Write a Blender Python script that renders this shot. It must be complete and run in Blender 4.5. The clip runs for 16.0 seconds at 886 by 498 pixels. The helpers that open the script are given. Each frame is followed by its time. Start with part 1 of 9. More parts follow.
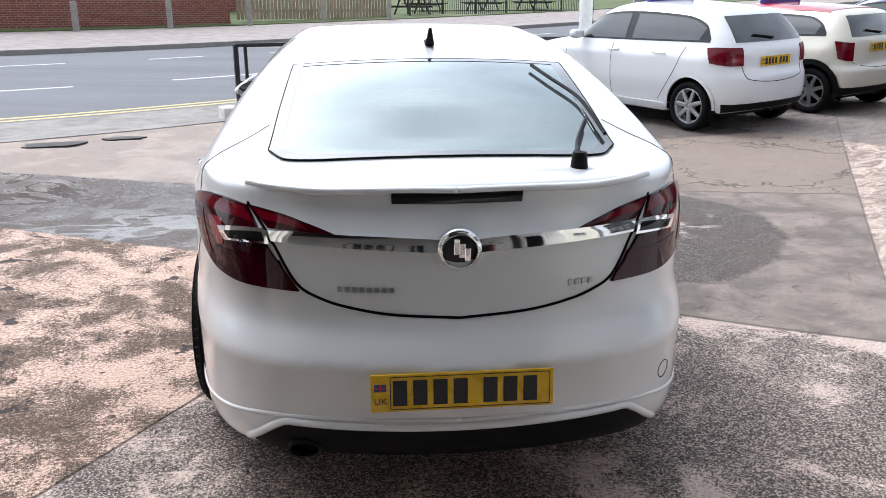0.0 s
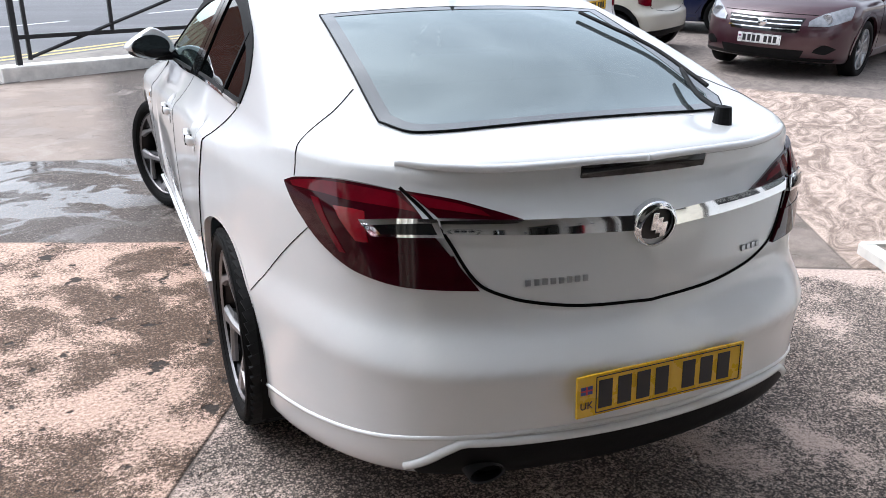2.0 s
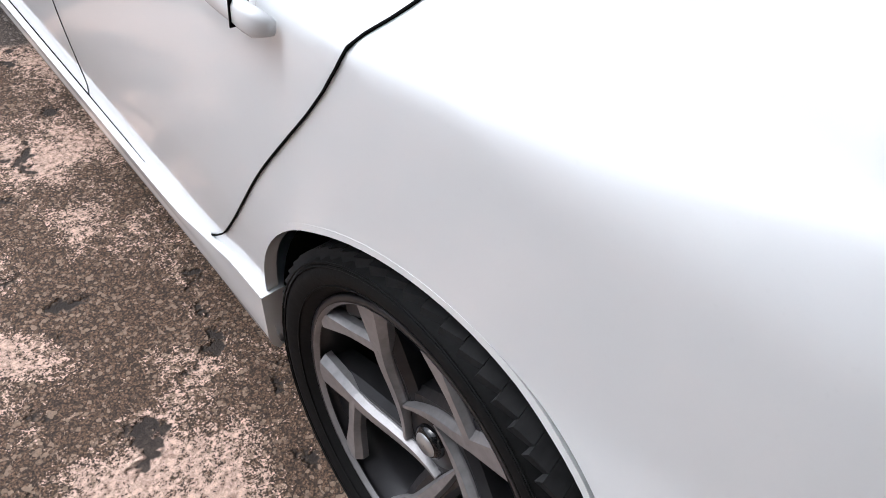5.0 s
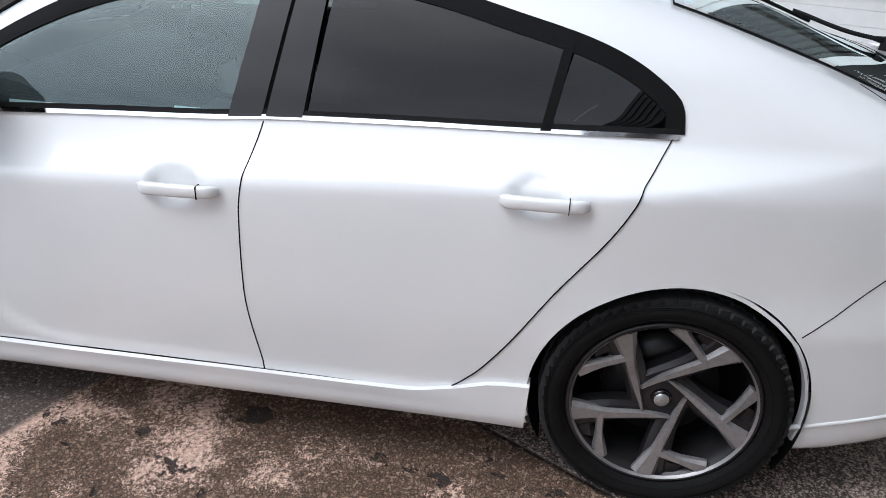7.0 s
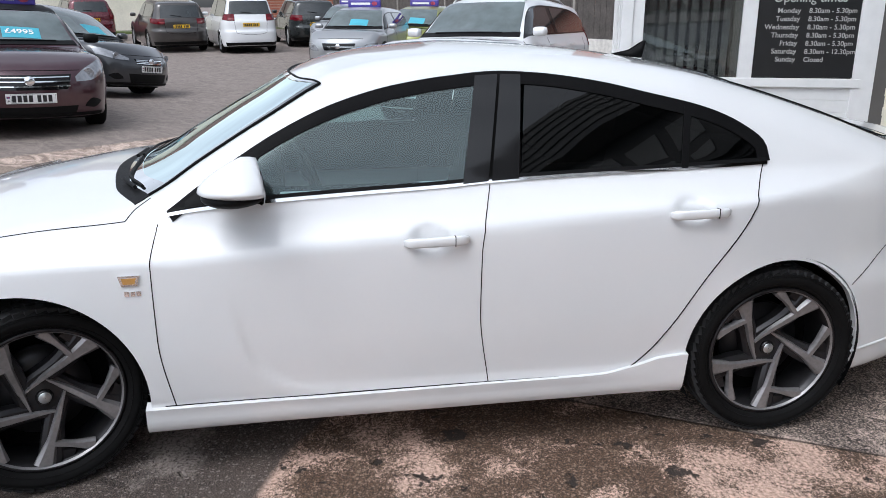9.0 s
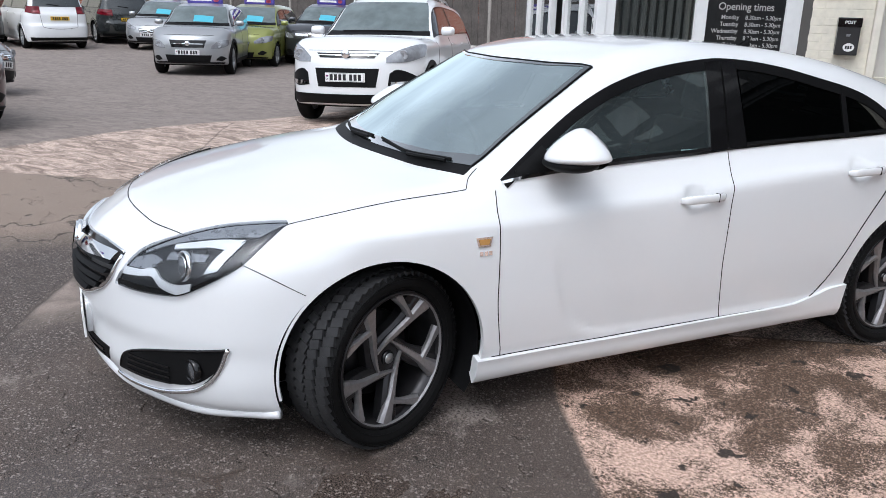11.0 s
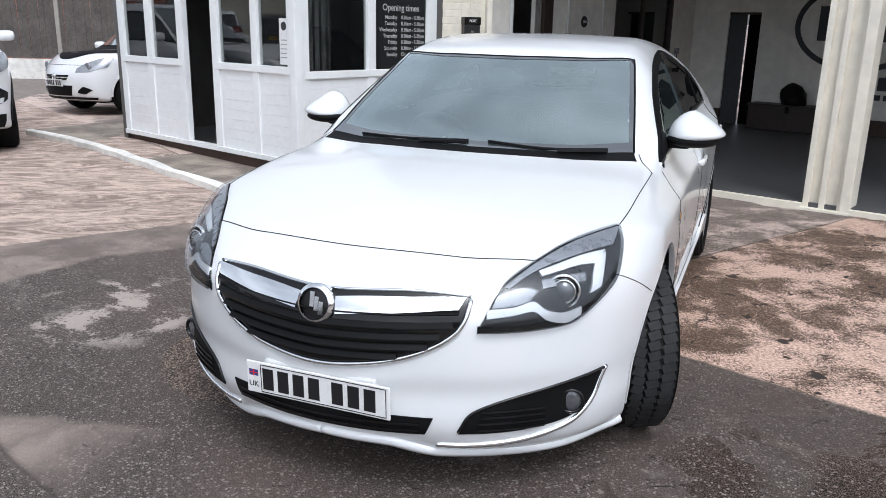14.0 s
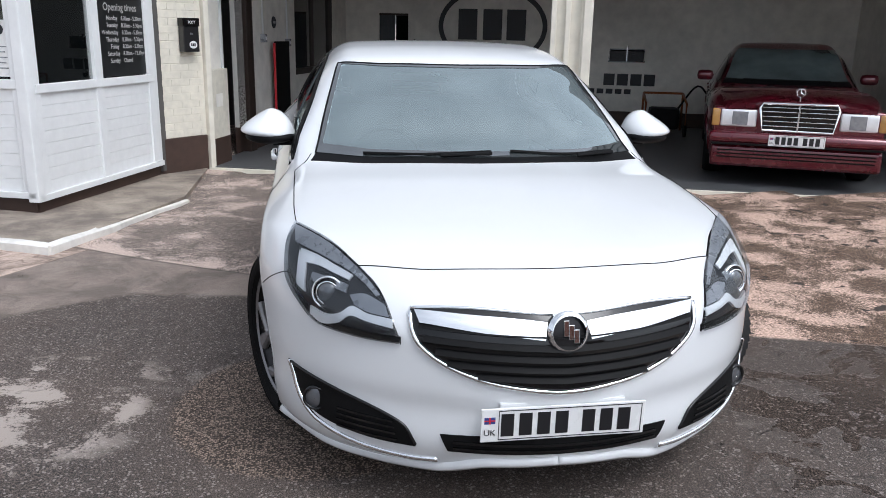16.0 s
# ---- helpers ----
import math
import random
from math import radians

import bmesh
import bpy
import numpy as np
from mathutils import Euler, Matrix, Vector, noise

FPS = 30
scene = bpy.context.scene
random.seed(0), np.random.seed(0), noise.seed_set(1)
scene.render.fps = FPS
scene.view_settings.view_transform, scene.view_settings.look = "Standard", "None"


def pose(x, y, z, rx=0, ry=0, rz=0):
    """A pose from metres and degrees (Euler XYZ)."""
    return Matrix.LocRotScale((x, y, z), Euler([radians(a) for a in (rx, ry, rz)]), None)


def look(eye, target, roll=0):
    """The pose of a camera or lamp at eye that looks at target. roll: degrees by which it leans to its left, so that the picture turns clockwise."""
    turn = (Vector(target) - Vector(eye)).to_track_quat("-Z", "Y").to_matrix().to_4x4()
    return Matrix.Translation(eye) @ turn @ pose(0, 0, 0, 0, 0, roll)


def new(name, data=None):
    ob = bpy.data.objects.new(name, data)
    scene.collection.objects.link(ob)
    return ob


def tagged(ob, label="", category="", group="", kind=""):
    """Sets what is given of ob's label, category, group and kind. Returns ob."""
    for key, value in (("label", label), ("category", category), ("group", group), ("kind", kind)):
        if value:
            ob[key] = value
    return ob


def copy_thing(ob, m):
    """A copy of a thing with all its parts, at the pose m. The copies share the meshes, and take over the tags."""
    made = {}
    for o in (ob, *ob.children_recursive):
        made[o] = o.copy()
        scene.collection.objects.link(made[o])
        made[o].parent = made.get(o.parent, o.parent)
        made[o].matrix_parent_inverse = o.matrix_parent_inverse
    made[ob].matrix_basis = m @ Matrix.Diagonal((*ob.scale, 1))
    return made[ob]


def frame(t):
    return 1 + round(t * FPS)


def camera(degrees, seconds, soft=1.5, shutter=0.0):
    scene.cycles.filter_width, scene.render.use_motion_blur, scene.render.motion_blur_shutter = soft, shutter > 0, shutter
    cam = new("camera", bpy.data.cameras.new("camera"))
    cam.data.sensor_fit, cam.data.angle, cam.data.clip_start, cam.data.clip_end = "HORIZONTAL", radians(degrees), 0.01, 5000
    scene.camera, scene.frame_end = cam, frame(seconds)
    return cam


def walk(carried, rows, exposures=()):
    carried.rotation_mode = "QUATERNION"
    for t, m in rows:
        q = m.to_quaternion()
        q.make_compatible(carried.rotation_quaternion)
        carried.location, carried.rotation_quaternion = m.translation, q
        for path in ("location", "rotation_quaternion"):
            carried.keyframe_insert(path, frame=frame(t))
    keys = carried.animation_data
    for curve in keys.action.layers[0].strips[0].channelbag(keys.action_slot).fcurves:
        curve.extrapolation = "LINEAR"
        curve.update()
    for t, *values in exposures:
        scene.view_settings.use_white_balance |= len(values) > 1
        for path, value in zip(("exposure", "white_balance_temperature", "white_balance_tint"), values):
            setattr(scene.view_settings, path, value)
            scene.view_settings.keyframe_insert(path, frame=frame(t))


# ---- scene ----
cam = camera(58.3, 16.0, soft=0.5)
PATH = [
    (0, (-0.247, -4.429, 1.557), (-0.067, -2.523, 0.979), -0.1),
    (0.5, (-0.591, -4.271, 1.546), (-0.245, -2.388, 0.966), -0.0),
    (1, (-0.895, -4.169, 1.543), (-0.4, -2.326, 0.944), -0.0),
    (1.5, (-1.116, -4.065, 1.552), (-0.486, -2.275, 0.921), 0.2),
    (2, (-1.24, -3.819, 1.534), (-0.483, -2.102, 0.841), 0.6),
    (2.5, (-1.329, -3.588, 1.533), (-0.481, -1.957, 0.745), 1.4),
    (3, (-1.39, -3.259, 1.512), (-0.502, -1.729, 0.579), 2.9),
    (3.5, (-1.268, -2.89, 1.44), (-0.365, -1.477, 0.35), 4.5),
    (4, (-1.169, -2.514, 1.432), (-0.274, -1.223, 0.194), 6.0),
    (4.5, (-1.203, -2.118, 1.377), (-0.284, -0.974, 0.019), 7.0),
    (5.1, (-1.387, -1.652, 1.405), (-0.344, -0.709, -0.017), 8.6),
    (5.2, (-1.437, -1.595, 1.419), (-0.371, -0.697, 0.002), 8.4),
    (7.3, (-2.893, -0.815, 1.68), (-1.057, -0.659, 0.903), 1.1),
    (7.5, (-2.965, -0.723, 1.651), (-1.101, -0.628, 0.932), 0.5),
    (8, (-3.188, -0.356, 1.667), (-1.292, -0.452, 1.039), -0.3),
    (8.5, (-3.44, 0.001, 1.667), (-1.54, -0.208, 1.077), -0.3),
    (9, (-3.534, 0.424, 1.638), (-1.644, 0.133, 1.053), -0.1),
    (9.5, (-3.664, 0.915, 1.636), (-1.786, 0.548, 1.052), 0.2),
    (10, (-3.662, 1.377, 1.612), (-1.808, 0.9, 1.033), 0.6),
    (10.2, (-3.62, 1.578, 1.613), (-1.782, 1.044, 1.032), 0.8),
    (12.3, (-2.658, 3.54, 1.495), (-1.272, 2.202, 0.957), 2.1),
    (12.5, (-2.466, 3.682, 1.501), (-1.154, 2.272, 0.964), 2.0),
    (13, (-2.094, 4.014, 1.5), (-0.958, 2.459, 0.96), 1.5),
    (13.5, (-1.703, 4.253, 1.493), (-0.759, 2.574, 0.956), 1.3),
    (14, (-1.224, 4.427, 1.507), (-0.509, 2.638, 0.97), 1.2),
    (14.5, (-0.753, 4.616, 1.513), (-0.287, 2.747, 0.976), 1.5),
    (15, (-0.205, 4.619, 1.511), (-0.017, 2.701, 0.98), 1.7),
    (15.5, (0.302, 4.629, 1.524), (0.225, 2.701, 0.996), 1.6),
    (16, (0.748, 4.542, 1.531), (0.423, 2.64, 1.006), 1.2),
]
walk(cam, [(t, look(eye, target, roll)) for t, eye, target, roll in PATH], [(t, e, 6000, 10) for t, e in ((0.0, 0.56), (2.0, 0.62), (3.0, 0.68), (4.0, 0.78), (4.6, 0.62), (5.0, 0.36), (7.5, 0.02), (10.0, 0.03), (12.5, 0.10), (15.0, 0.10), (16.0, 0.08))])

# ---- world, sun, exposure ----
world = bpy.data.worlds.new("overcast")
scene.world = world
world.use_nodes = True
wn, wl = world.node_tree.nodes, world.node_tree.links
wn.clear()
sky = wn.new("ShaderNodeTexSky")
sky.sky_type, sky.sun_disc = "NISHITA", False
sky.sun_elevation, sky.sun_rotation = radians(58), radians(-40)
sky.air_density, sky.dust_density, sky.ozone_density = 1.0, 4.0, 1.0
soften = wn.new("ShaderNodeHueSaturation")
soften.inputs["Saturation"].default_value = 0.22
coords = wn.new("ShaderNodeTexCoord")
stretch = wn.new("ShaderNodeMapping")
stretch.inputs["Scale"].default_value = (1.6, 1.6, 4.0)
cloud = wn.new("ShaderNodeTexNoise")
cloud.inputs["Scale"].default_value, cloud.inputs["Detail"].default_value = 1.3, 6.0
shape = wn.new("ShaderNodeValToRGB")
shape.color_ramp.elements[0].position, shape.color_ramp.elements[1].position = 0.38, 0.68
shape.color_ramp.elements[0].color, shape.color_ramp.elements[1].color = (0.80, 0.82, 0.85, 1), (1.35, 1.35, 1.34, 1)
veil = wn.new("ShaderNodeMix")
veil.data_type, veil.blend_type = "RGBA", "MULTIPLY"
veil.inputs[0].default_value = 1.0
back = wn.new("ShaderNodeBackground")
back.inputs["Strength"].default_value = 0.222
wout = wn.new("ShaderNodeOutputWorld")
wl.new(sky.outputs[0], soften.inputs["Color"])
wl.new(coords.outputs["Generated"], stretch.inputs[0])
wl.new(stretch.outputs[0], cloud.inputs["Vector"])
wl.new(cloud.outputs[0], shape.inputs[0])
wl.new(soften.outputs[0], veil.inputs[6])
wl.new(shape.outputs[0], veil.inputs[7])
wl.new(veil.outputs[2], back.inputs["Color"])
wl.new(back.outputs[0], wout.inputs[0])
sun = new("sun", bpy.data.lights.new("sun", "SUN"))
sun.data.energy, sun.data.angle, sun.data.color = 0.45, radians(25), (1.0, 0.97, 0.93)
sun.matrix_world = look((-13, 15, 32), (0, 0, 0))

# ---- materials ----
def lin(h):
    """A linear colour from an sRGB hex text."""
    return tuple(((c / 12.92) if c <= 0.04045 else ((c + 0.055) / 1.055) ** 2.4) for c in (int(h[i:i + 2], 16) / 255 for i in (0, 2, 4)))


class Nodes:
    """Short ways to lay out a material's nodes."""

    def __init__(self, name):
        self.m = bpy.data.materials.new(name)
        self.m.use_nodes = True
        self.t = self.m.node_tree
        self.t.nodes.clear()
        self.out = self.t.nodes.new("ShaderNodeOutputMaterial")

    def add(self, kind, ins=None):
        n = self.t.nodes.new("ShaderNode" + kind)
        for k, v in (ins or {}).items():
            if isinstance(v, bpy.types.NodeSocket):
                self.t.links.new(v, n.inputs[k])
            else:
                n.inputs[k].default_value = v
        return n

    def place(self):
        return self.add("NewGeometry").outputs["Position"]

    def own(self):
        return self.add("TexCoord").outputs["Object"]

    def noise(self, at, scale, detail=5.0, rough=0.55, warp=0.0):
        return self.add("TexNoise", {"Vector": at, "Scale": scale, "Detail": detail, "Roughness": rough, "Distortion": warp}).outputs[0]

    def ramp(self, value, *stops):
        n = self.add("ValToRGB", {0: value})
        e = n.color_ramp.elements
        while len(e) < len(stops):
            e.new(0.5)
        for q, (p, c) in zip(e, stops):
            q.position, q.color = p, (c, c, c, 1) if isinstance(c, (int, float)) else (*c, 1)
        return n.outputs[0]

    def mix(self, k, a, b, blend="MIX"):
        n = self.add("Mix")
        n.data_type, n.blend_type, n.clamp_factor = "RGBA", blend, True
        for i, v in ((0, k), (6, a), (7, b)):
            if isinstance(v, bpy.types.NodeSocket):
                self.t.links.new(v, n.inputs[i])
            else:
                n.inputs[i].default_value = v if i == 0 else (*v, 1)
        return n.outputs[2]

    def math(self, op, a, b=0.0, c=0.0, clamp=False):
        n = self.add("Math")
        n.operation, n.use_clamp = op, clamp
        for i, v in enumerate((a, b, c)):
            if isinstance(v, bpy.types.NodeSocket):
                self.t.links.new(v, n.inputs[i])
            else:
                n.inputs[i].default_value = v
        return n.outputs[0]

    def bump(self, height, strength, distance=0.01):
        return self.add("Bump", {"Height": height, "Strength": strength, "Distance": distance}).outputs[0]

    def surface(self, color, rough, metal=0.0, normal=None, coat=0.0, **more):
        ins = {"Base Color": color if isinstance(color, bpy.types.NodeSocket) else (*color, 1), "Roughness": rough, "Metallic": metal, "Coat Weight": coat,
               "Coat Roughness": 0.04}
        if normal is not None:
            ins["Normal"] = normal
        for k, v in more.items():
            ins[k.replace("_", " ")] = v
        p = self.add("BsdfPrincipled", ins)
        self.t.links.new(p.outputs[0], self.out.inputs[0])
        return self.m


def plain(name, color, rough=0.5, metal=0.0, grain=30.0, vary=0.12, relief=0.0, coat=0.0, spec=0.5):
    """An even surface with fine and coarse variation in tone and gloss."""
    k = Nodes(name)
    at = k.own()
    fine, broad = k.noise(at, grain), k.noise(at, grain * 0.12, 3.0)
    both = k.math("ADD", k.math("MULTIPLY", fine, 0.5), k.math("MULTIPLY", broad, 0.5))
    dark = tuple(c * (1 - vary) for c in color)
    light = tuple(min(c * (1 + vary), 1) for c in color)
    c = k.ramp(both, (0.35, dark), (0.65, light))
    r = k.math("ADD", k.math("MULTIPLY", fine, 0.12), max(rough - 0.06, 0.0))
    n = k.bump(fine, relief, 0.004) if relief else None
    return k.surface(c, r, metal, n, coat, Specular_IOR_Level=spec)


def paint(name, color, flake=0.0, rough=0.32, dirt=0.5):
    """Car lacquer over a base coat, with a light film of road dust."""
    k = Nodes(name)
    at = k.own()
    dust = k.ramp(k.noise(at, 3.0, 6.0), (0.45, 0.0), (0.8, 0.16 * dirt))
    specks = k.ramp(k.noise(at, 90.0, 3.0), (0.66, 0.0), (0.78, 0.12 * dirt))
    base = k.mix(k.math("ADD", dust, specks), color, lin("8d8880"))
    r = k.math("ADD", k.math("MULTIPLY", dust, 0.8), rough)
    return k.surface(base, r, flake, None, 1.0)


def pane(name, tint, strength=1.0, film=0.03, coat=(1, 1, 1)):
    """Window glass: clear or tinted, mirror-like at a slant, with a thin film of dust and painted-in sky sheen."""
    k = Nodes(name)
    f = k.add("Fresnel", {"IOR": 1.52}).outputs[0]
    clear = k.add("BsdfTransparent", {"Color": (*tint, 1)}).outputs[0]
    shine = k.add("BsdfGlossy", {"Color": (*coat, 1), "Roughness": 0.012}).outputs[0]
    # bluish film colour stands for reflected sky as well as dust
    dust = k.add("BsdfDiffuse", {"Color": (0.44, 0.53, 0.55, 1)}).outputs[0]
    s = k.ramp(k.noise(k.own(), 5.0, 6.0), (0.35, film * 0.75), (0.75, film * 1.25))
    a = k.add("MixShader", {0: s, 1: clear, 2: dust}).outputs[0]
    g = k.math("MULTIPLY", f, 1.6 * strength, clamp=True)
    b = k.add("MixShader", {0: g, 1: a, 2: shine}).outputs[0]
    k.t.links.new(b, k.out.inputs[0])
    return k.m


WHITE = paint("white_lacquer", (0.728, 0.740, 0.750), 0.0, 0.30, 0.35)
BLACK = plain("black_plastic", (0.0062, 0.0062, 0.0066), 0.55, 0, 60, 0.25, 0.15, 0, 0.12)
GLOSS = plain("gloss_black", (0.006, 0.006, 0.0065), 0.08, 0, 20, 0.2, 0, 0, 0.45)
RUBBER = plain("tyre_rubber", (0.0062, 0.0062, 0.0064), 0.72, 0, 45, 0.3, 0.3, 0, 0.12)
MIRROR = plain("mirror_glass", (0.30, 0.31, 0.32), 0.04, 1.0, 15, 0.04)
# worn tread, a paler rubber copy so the dark rubber gives groove shade
TREAD = plain("lit_worn_tread_rubber", (0.022, 0.022, 0.023), 0.78, 0, 45, 0.35, 0.3, 0, 0.25)
CHROME = plain("chrome", (0.86, 0.87, 0.88), 0.06, 1.0, 15, 0.04)
ALLOY = plain("machined_alloy", (0.26, 0.252, 0.256), 0.42, 0.6, 70, 0.18, 0.05)
GUNMETAL = plain("gunmetal_alloy", (0.030, 0.029, 0.031), 0.34, 0.5, 30, 0.2, 0, 0, 0.4)
SILVER = plain("silver_alloy", (0.45, 0.46, 0.47), 0.3, 0.8, 30, 0.12)
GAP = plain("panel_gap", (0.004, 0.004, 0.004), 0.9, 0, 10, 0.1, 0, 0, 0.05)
GLASS = pane("clear_glass", (0.62, 0.82, 0.84), 2.6, 0.21, (0.88, 1.0, 1.0))
FRIT = pane("screen_frit", (0.002, 0.002, 0.002), 2.2, 0.07)
REAR_FRIT = pane("rear_frit", (0.002, 0.002, 0.002), 1.3, 0.08)
SIDE = pane("light_tint_glass", (0.50, 0.70, 0.70), 1.2, 0.055, (0.85, 1.0, 1.0))
TINT = pane("dark_tint_glass", (0.030, 0.033, 0.034), 0.50, 0.0015)
REAR = pane("rear_tint_glass", (0.10, 0.135, 0.14), 1.45, 0.14, (0.90, 1.0, 1.0))
LENS = pane("lamp_lens", (0.90, 0.92, 0.94), 0.45, 0.004)
RED = plain("red_lens", (0.115, 0.002, 0.008), 0.06, 0, 12, 0.3, 0, 0, 0.32)
DEEP_RED = plain("dark_red_lens", (0.032, 0.0008, 0.004), 0.06, 0, 12, 0.3, 0, 0, 0.30)
BRIGHT_RED = plain("bright_red_reflector", (0.20, 0.002, 0.008), 0.12, 0, 30, 0.2, 0, 0.8)
AMBER = plain("amber_lens", (0.42, 0.22, 0.06), 0.15, 0, 12, 0.2, 0, 0.8)
TRIM = plain("interior_plastic", (0.011, 0.012, 0.013), 0.6, 0, 40, 0.2, 0.1, 0, 0.25)
CLOTH = plain("seat_cloth", (0.030, 0.030, 0.033), 0.9, 0, 120, 0.3, 0.3)
PLATE_Y = plain("yellow_plate", (0.72, 0.44, 0.012), 0.28, 0, 15, 0.05)
PLATE_W = plain("white_plate", (0.78, 0.78, 0.77), 0.28, 0, 15, 0.04)
INK = plain("plate_ink", (0.012, 0.012, 0.014), 0.4, 0, 15, 0.1)
FLAG_BLUE = plain("flag_blue", (0.03, 0.05, 0.20), 0.35)
FLAG_RED = plain("flag_red", (0.5, 0.02, 0.03), 0.35)
LAMP_WHITE = plain("lamp_reflector", (0.82, 0.83, 0.84), 0.18, 0.25, 25, 0.08)
CLEARLAMP = plain("clear_headlamp", (0.34, 0.35, 0.37), 0.12, 0.5, 25, 0.25)
HOUSING = plain("dark_lamp_housing", (0.020, 0.021, 0.024), 0.3, 0.2, 25, 0.2)
SEAL = plain("matt_black_trim", (0.006, 0.006, 0.0065), 0.55, 0, 60, 0.2, 0.1, 0, 0.06)
TARNISH = plain("dull_blue_grey_paint", (0.060, 0.066, 0.072), 0.6, 0, 20, 0.2)
GREYPL = plain("grey_lamp_plastic", (0.30, 0.31, 0.33), 0.28, 0.4, 25, 0.15)

# ---- shaping tools ----
def pchip(points):
    """A smooth curve through (x, y) points that does not overshoot."""
    px, py = (np.array(c, float) for c in zip(*sorted(points)))
    h, d = np.diff(px), np.diff(py) / np.diff(px)
    m = np.zeros(len(px))
    m[0], m[-1] = d[0], d[-1]
    for i in range(1, len(px) - 1):
        if d[i - 1] * d[i] > 0:
            a, b = 2 * h[i] + h[i - 1], h[i] + 2 * h[i - 1]
            m[i] = (a + b) / (a / d[i - 1] + b / d[i])

    q = np.linspace(px[0], px[-1], 1500)
    i = np.clip(np.searchsorted(px, q) - 1, 0, len(h) - 1)
    t = (q - px[i]) / h[i]
    v = (py[i] * (1 + 2 * t) * (1 - t) ** 2 + h[i] * m[i] * t * (1 - t) ** 2 + py[i + 1] * t * t * (3 - 2 * t) - h[i] * m[i + 1] * t * t * (1 - t))
    return lambda at: np.interp(at, q, v)


def smax(a, b, r):
    """The larger of two fields, with a rounded meeting of radius r."""
    k = np.maximum(r - np.abs(a - b), 0) / max(r, 1e-6)
    return np.maximum(a, b) + k * k * r * 0.25


